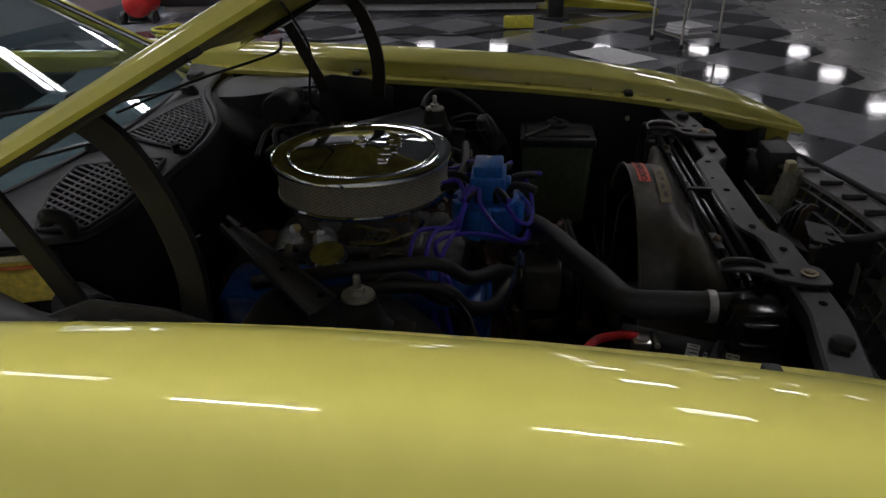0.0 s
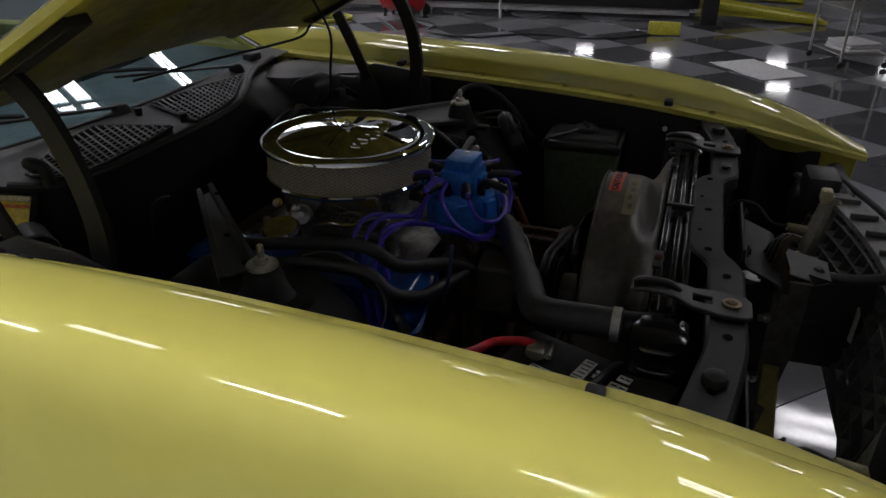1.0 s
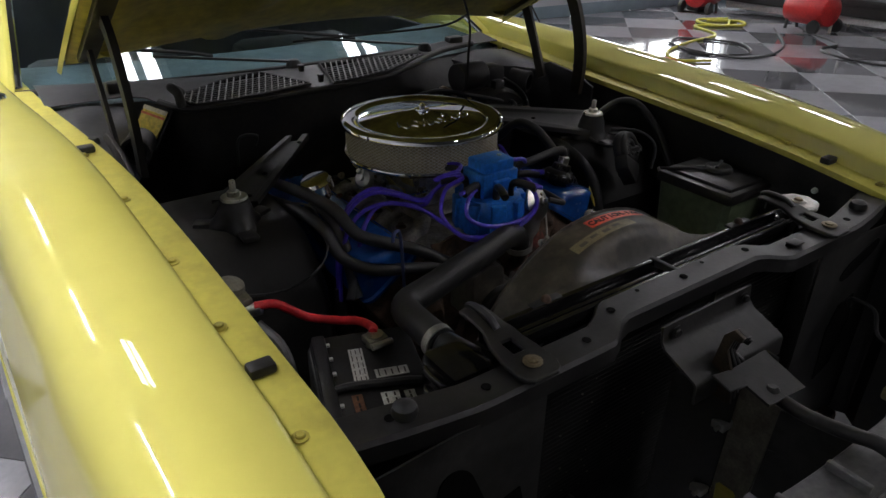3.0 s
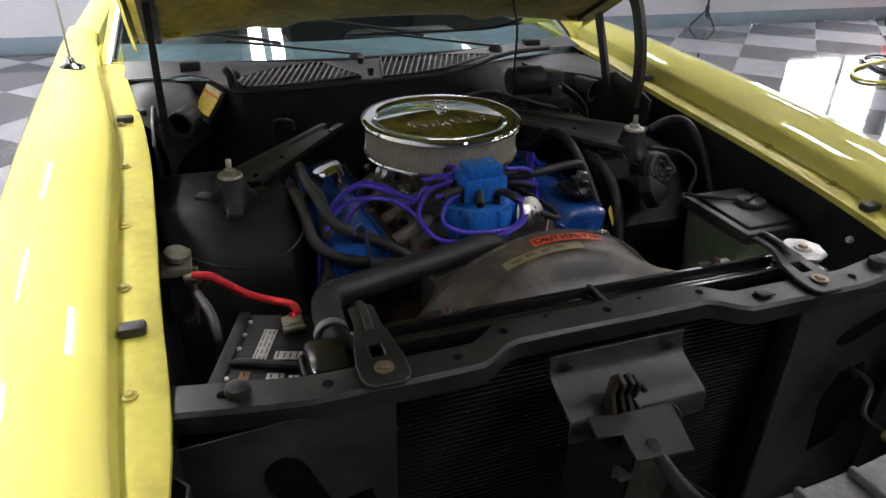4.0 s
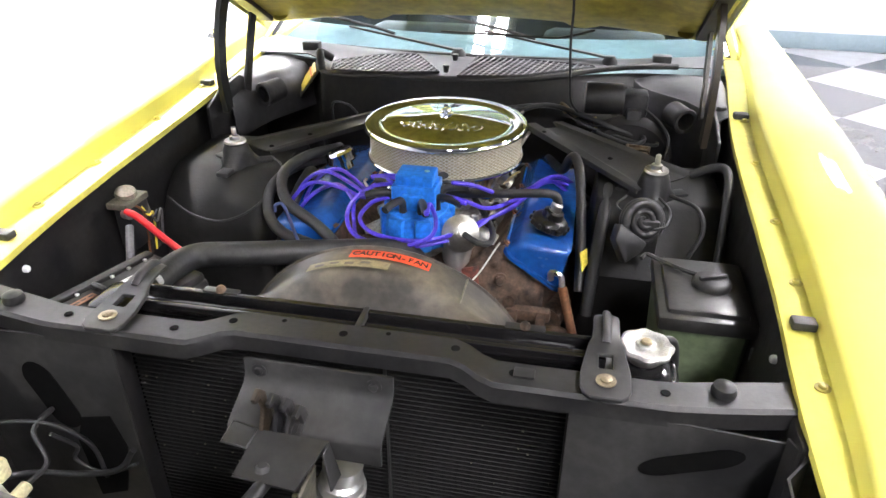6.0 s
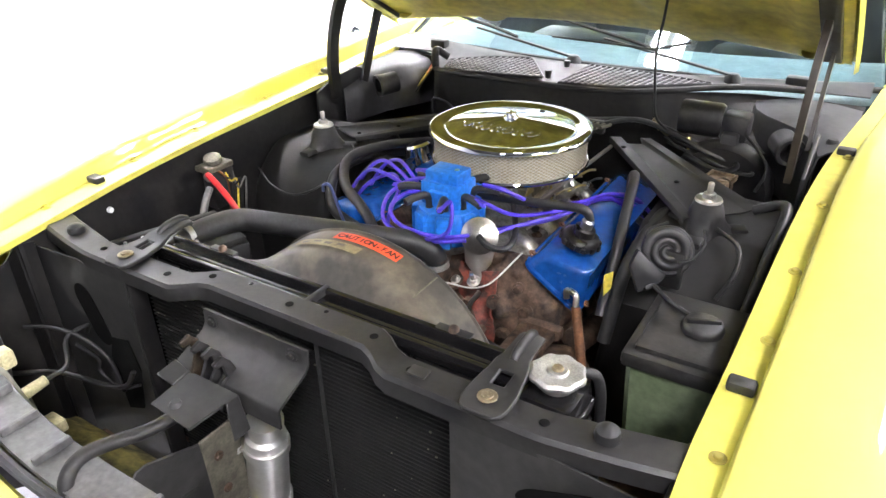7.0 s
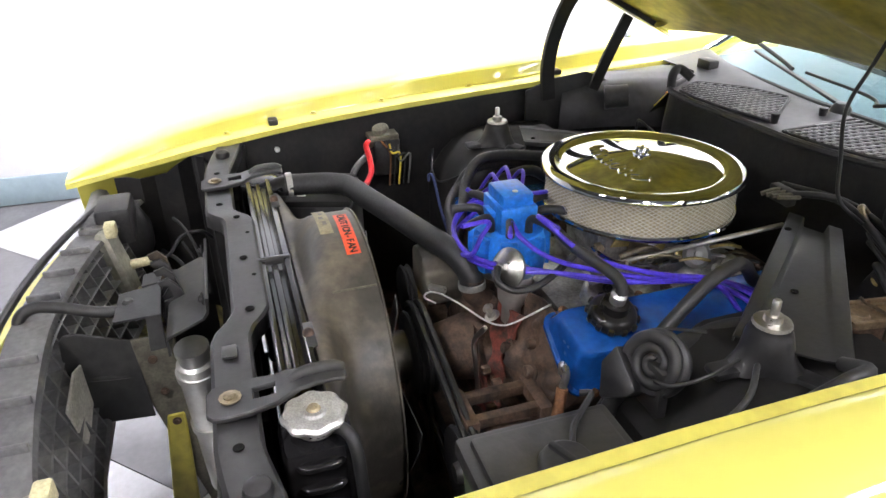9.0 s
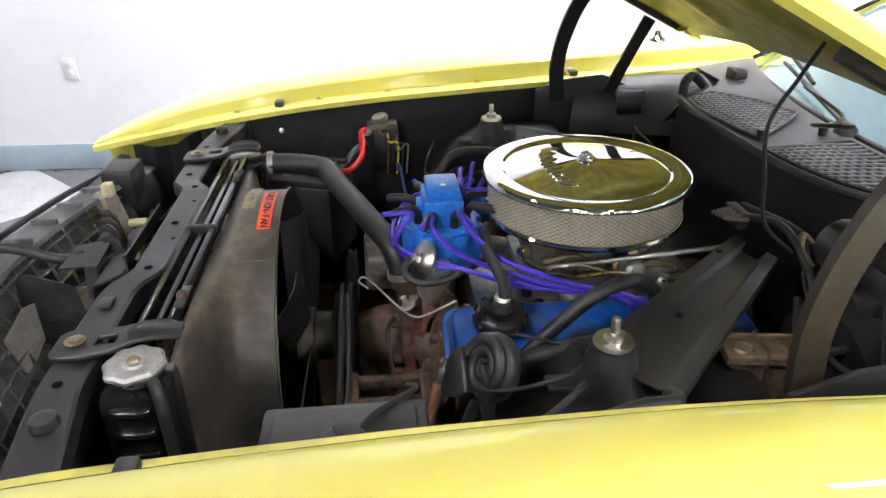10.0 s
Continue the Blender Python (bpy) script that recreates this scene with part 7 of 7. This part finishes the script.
# paper sheet on the floor
bm = B()
sheet(bm, [[(-0.36 + 0.72 * i / 10, -0.24 + 0.48 * j / 8, 0.003 + 0.006 * abs(math.sin(i * 0.7 + j * 0.5))) for i in range(11)] for j in range(9)], 0.0015)
bmesh.ops.transform(bm, matrix=pose(5.48, -1.18, 0.0, 0, 0, 35), verts=bm.verts)
tagged(part("paper_sheet", bm, PAPER), "large white paper sheet lying on the tiled floor", "paper")

# yellow wedge
e = rests("wheel_chock", pose(7.0, -0.28, 0, 0, 0, 4), "bright yellow block standing on the tiled floor", "chock")
bm = B()
prism(bm, [(-0.06, 0), (0.06, 0), (0.05, 0.14), (-0.02, 0.14)], -0.17, 0.17, Matrix.Rotation(radians(90), 4, "X"), 0.008)
part("body", bm, LIFT_YELLOW, e)
bm = B()
box(bm, (-0.065, -0.175, 0.0), (0.065, 0.175, 0.012), 0.003)
part("base", bm, LIFT_BLACK, e)

# lift: long black runway on posts, yellow ramp at its end
lift = rests("car_lift", pose(8.1, 0, 0, 0, 0, 2), "black drive-on car lift with a bright yellow ramp", "car lift")
for x in (0.0, 1.9):
    bm = B()
    box(bm, (x - 0.05, -0.6, 0.14), (x + 0.55, 4.6, 0.30), 0.01)
    runway = part("runway", bm, LIFT_BLACK, lift, "long black steel runway")
    bm = B()
    box(bm, (x - 0.07, -0.6, 0.26), (x - 0.03, 4.6, 0.34), 0.006)
    part("side_rail", bm, LIFT_BLACK, runway)
    bm = B()
    box(bm, (x + 0.02, -0.5, 0.05), (x + 0.48, 4.5, 0.13), 0.006)
    part("under_tray", bm, PAPER, runway, "pale drip tray under the runway")
for x, y in ((-0.35, -0.72), (2.75, -0.72), (-0.35, 4.7), (2.75, 4.7)):
    bm = B()
    box(bm, (x - 0.09, y - 0.09, 0.0), (x + 0.09, y + 0.09, 2.2), 0.01)
    post_ = part("post", bm, LIFT_BLACK, lift)
    bm = B()
    box(bm, (x - 0.18, y - 0.16, 0.0), (x + 0.18, y + 0.16, 0.018), 0.004)
    part("foot_plate", bm, LIFT_BLACK, post_)
for x in (0.0, 1.9):
    bm = B()
    prism(bm, [(-0.62, 0.13), (-0.62, 0.20), (-2.05, 0.025), (-2.05, 0.004)], x - 0.02, x + 0.52, Matrix(((0, 0, 1, 0), (1, 0, 0, 0), (0, 1, 0, 0), (0, 0, 0, 1))), 0.004)
    ramp = part("ramp", bm, LIFT_YELLOW, lift, "bright yellow sloping ramp")
    for q in (-0.02, 0.50):
        bm = B()
        prism(bm, [(-0.62, 0.10), (-0.62, 0.24), (-2.05, 0.05), (-2.05, 0.004)], x + q, x + q + 0.02, Matrix(((0, 0, 1, 0), (1, 0, 0, 0), (0, 1, 0, 0), (0, 0, 0, 1))), 0.004)
        part("ramp_edge", bm, LIFT_YELLOW, ramp)

# wire cart with folded towels
cart = rests("wire_cart", pose(6.05, -1.95, 0, 0, 0, 20), "clear-legged utility cart with bright metal shelves", "cart")
for x in (-0.28, 0.28):
    for y in (-0.20, 0.20):
        bm = B()
        rod(bm, (x, y, 0.06), (x, y, 0.92), 0.012, 0.012, 12)
        leg = part("leg", bm, STEEL, cart, "slim chrome cart leg")
        bm = B()
        lathe(bm, [(0, -0.012), (0.026, -0.012), (0.03, 0), (0.026, 0.012), (0, 0.012)], 18, axis((x, y, 0.03), (1, 0, 0)))
        part("caster", bm, RUBBER, leg)
for z in (0.12, 0.50, 0.88):
    bm = B()
    tube(bm, [(-0.28, -0.2, z - 0.006), (0.28, -0.2, z - 0.006), (0.28, 0.2, z - 0.006), (-0.28, 0.2, z - 0.006), (-0.28, -0.2, z - 0.006)], 0.005, 6, 1)
    shelf = part("shelf", bm, STEEL, cart, "bright wire shelf")
    for x in np.linspace(-0.26, 0.26, 13):
        bm = B()
        rod(bm, (x, -0.2, z), (x, 0.2, z), 0.003, 0.003, 6)
        part("wire", bm, STEEL, shelf)


def folded(name, x, y, z, w, l, n):
    e = rests(name, pose(6.05, -1.95, 0, 0, 0, 20) @ pose(x, y, z, 0, 0, 6), "folded white cotton towels on a cart shelf", "towel")
    for k in range(n):
        bm = B()
        box(bm, (-w / 2 + 0.006 * (k % 2), -l / 2, k * 0.028), (w / 2, l / 2 - 0.008 * (k % 3), k * 0.028 + 0.027), 0.011, seg=3)
        part("towel", bm, TOWEL, e)


folded("towel_stack", -0.06, 0.0, 0.126, 0.36, 0.30, 3)
folded("towel_stack", -0.02, 0.02, 0.886, 0.40, 0.32, 2)


# red compressors
def compressor(x, y, turn):
    e = rests("air_compressor", pose(x, y, 0, 0, 0, turn), "red enamelled compressor tank with a black handle", "compressor", "red compressors")
    bm = B()
    lathe(bm, [(0, 0), (0.10, 0.01), (0.16, 0.05), (0.17, 0.10), (0.17, 0.52), (0.16, 0.57), (0.10, 0.61), (0, 0.62)], 32, axis((-0.31, 0, 0.24), (1, 0, 0)))
    part("tank", bm, RED_PAINT, e)
    bm = B()
    box(bm, (-0.18, -0.12, 0.40), (0.14, 0.12, 0.60), 0.03)
    part("pump", bm, LIFT_BLACK, e)
    bm = B()
    tube(bm, [(0.25, -0.12, 0.38), (0.30, -0.12, 0.62), (0.30, 0.12, 0.62), (0.25, 0.12, 0.38)], 0.014, 8, 6)
    part("handle", bm, LIFT_BLACK, e)
    for q in (-1, 1):
        bm = B()
        lathe(bm, [(0, -0.025), (0.07, -0.025), (0.08, 0), (0.07, 0.025), (0, 0.025)], 24, axis((-0.22, q * 0.19, 0.08), (0, 1, 0)))
        part("wheel", bm, RUBBER, e)
        bm = B()
        rod(bm, (0.22, q * 0.10, 0.0), (0.22, q * 0.08, 0.14), 0.02, 0.015, 10)
        part("foot", bm, RUBBER, e)


compressor(7.6, 4.6, 10)
compressor(7.45, 3.05, 80)


def floor_cable(name, pts, r, material, label):
    bm = B()
    tube(bm, [(x, y, r + 0.001) for x, y in pts], r, 6, 10)
    tagged(part(name, bm, material), label, "cable")


floor_cable("extension_cable", [(7.3, 3.0), (6.9, 2.4), (6.4, 2.3), (6.2, 1.7), (6.6, 1.1), (6.5, 0.4), (6.9, -0.1), (7.4, -0.4)], 0.012, RUBBER, "black extension cable lying across the tiles")
floor_cable("extension_cable", [(5.4, 3.4), (5.2, 2.9), (5.6, 2.6), (6.0, 3.0), (5.7, 3.5), (5.3, 3.2), (5.4, 2.5), (6.2, 2.6), (7.2, 3.3)], 0.012, RUBBER, "black cable coiled loosely on the floor")
floor_cable("air_hose", [(7.2, 3.9), (6.8, 3.7), (6.5, 3.9), (6.2, 3.4), (5.6, 3.3), (5.0, 3.1), (4.75, 2.8), (5.0, 2.6)], 0.014, LIFT_YELLOW, "yellow air hose lying loose on the floor")
floor_cable("air_hose", [(7.3, 4.0), (6.9, 4.15), (6.7, 3.85), (7.0, 3.6), (7.25, 3.8), (6.95, 4.05)], 0.016, LIFT_YELLOW, "yellow air hose coiled on the floor")

# folding table legs beyond the hoses
table = rests("work_table", pose(7.9, 2.35, 0, 0, 0, 8), "white folding table with slim metal legs", "table")
bm = B()
box(bm, (-0.35, -0.6, 0.72), (0.35, 0.6, 0.75), 0.008)
part("tabletop", bm, PAPER, table)
for x in (-0.3, 0.3):
    for y in (-0.52, 0.52):
        bm = B()
        rod(bm, (x, y, 0), (x, y, 0.72), 0.018, 0.018, 10)
        part("leg", bm, PAPER, table)

# light stand near the end wall
stand = rests("light_stand", pose(5.05, 5.2, 0), "black tripod light stand near the white wall", "tripod")
bm = B()
rod(bm, (0, 0, 0.12), (0, 0, 1.9), 0.014, 0.011, 12)
part("pole", bm, LIFT_BLACK, stand)
for k in range(3):
    a = k * 2.094 + 0.6
    bm = B()
    rod(bm, (0, 0, 0.20), (0.17 * math.cos(a), 0.17 * math.sin(a), 0.008), 0.009, 0.009, 8)
    part("leg", bm, LIFT_BLACK, stand)
bm = B()
rod(bm, (0, 0, 0.17), (0, 0, 0.24), 0.024, 0.024, 14)
part("collar", bm, LIFT_BLACK, stand)

# wall socket
m = RT @ Matrix.Translation((X0 + 0.001, -2.1, 0.56))
bm = B()
box(bm, (0, -0.036, -0.058), (0.004, 0.036, 0.058), 0.002, m)
outlet = tagged(part("wall_outlet", bm, WALL), "white wall outlet plate with two sockets", "outlet")
for z in (-0.024, 0.024):
    bm = B()
    box(bm, (0.0041, -0.015, z - 0.014), (0.0048, 0.015, z + 0.014), 0.0003, m)
    part("socket", bm, WALL, outlet)

# ---- checker tiles ----
TILE, TURN_T = 0.675, math.radians(45.0)
OX, OY = 1.6, 0.44
ux, uy = Vector((math.cos(TURN_T), math.sin(TURN_T), 0)), Vector((-math.sin(TURN_T), math.cos(TURN_T), 0))


def tile_mesh(name, material):
    bm = B()
    h = TILE / 2 - 0.0012
    box(bm, (-h, -h, -0.006), (h, h, 0.0), 0.0012, seg=1)
    bmesh.ops.recalc_face_normals(bm, faces=bm.faces)
    me = bpy.data.meshes.new(name)
    bm.to_mesh(me)
    bm.free()
    me.materials.append(material)
    return me


tile_data = (tile_mesh("tile_light", TILE_LIGHT), tile_mesh("tile_dark", TILE_DARK))
cells = []
for i in range(-30, 40):
    for j in range(-40, 40):
        p = (ux * (i + 0.5 + OX) + uy * (j + 0.5 + OY)) * TILE
        q = RT.inverted() @ p
        if X0 - 0.28 < q.x < 11.5 and FLOOR_EDGE - 0.1 < q.y < Y1 + 0.28:
            cells.append(((p - Vector((2.5, 1.2, 0))).length, i, j, p, q))
cells.sort(key=lambda c: c[0])
rest = (B(), B())
inv = floor.matrix_basis.inverted()
made = 0
for d, i, j, p, q in cells:
    dark = (i + j) % 2
    m = Matrix.Translation(p) @ Matrix.Rotation(TURN_T, 4, "Z")
    whole = q.x > X0 + 0.4 and q.y < Y1 - 0.4 and q.y > FLOOR_EDGE + 0.4
    if whole and made < 300:
        o = new("tile", tile_data[dark])
        o.parent = floor
        o.matrix_basis = inv @ m
        made += 1
        continue
    bmx = rest[dark]
    h = TILE / 2 - 0.0012
    vs = [bmx.verts.new(RT.inverted() @ (m @ Vector((x, y, 0)))) for x, y in ((-h, -h), (h, -h), (h, h), (-h, h))]
    # trim against walls and the edge line
    bmx.faces.new(vs)
for dark, bmx in enumerate(rest):
    for co, no in (((X0, 0, 0), (-1, 0, 0)), ((0, Y1, 0), (0, 1, 0)), ((0, FLOOR_EDGE, 0), (0, -1, 0))):
        bmesh.ops.bisect_plane(bmx, geom=bmx.verts[:] + bmx.edges[:] + bmx.faces[:], plane_co=co, plane_no=no, clear_outer=True)
    for f in bmx.faces:
        if f.normal.z < 0:
            f.normal_flip()
    me = bpy.data.meshes.new("tile_field")
    bmx.to_mesh(me)
    bmx.free()
    me.materials.append((TILE_LIGHT, TILE_DARK)[dark])
    o = new("tile_field", me)
    o.parent = floor
    o["kind"] = "stuff"
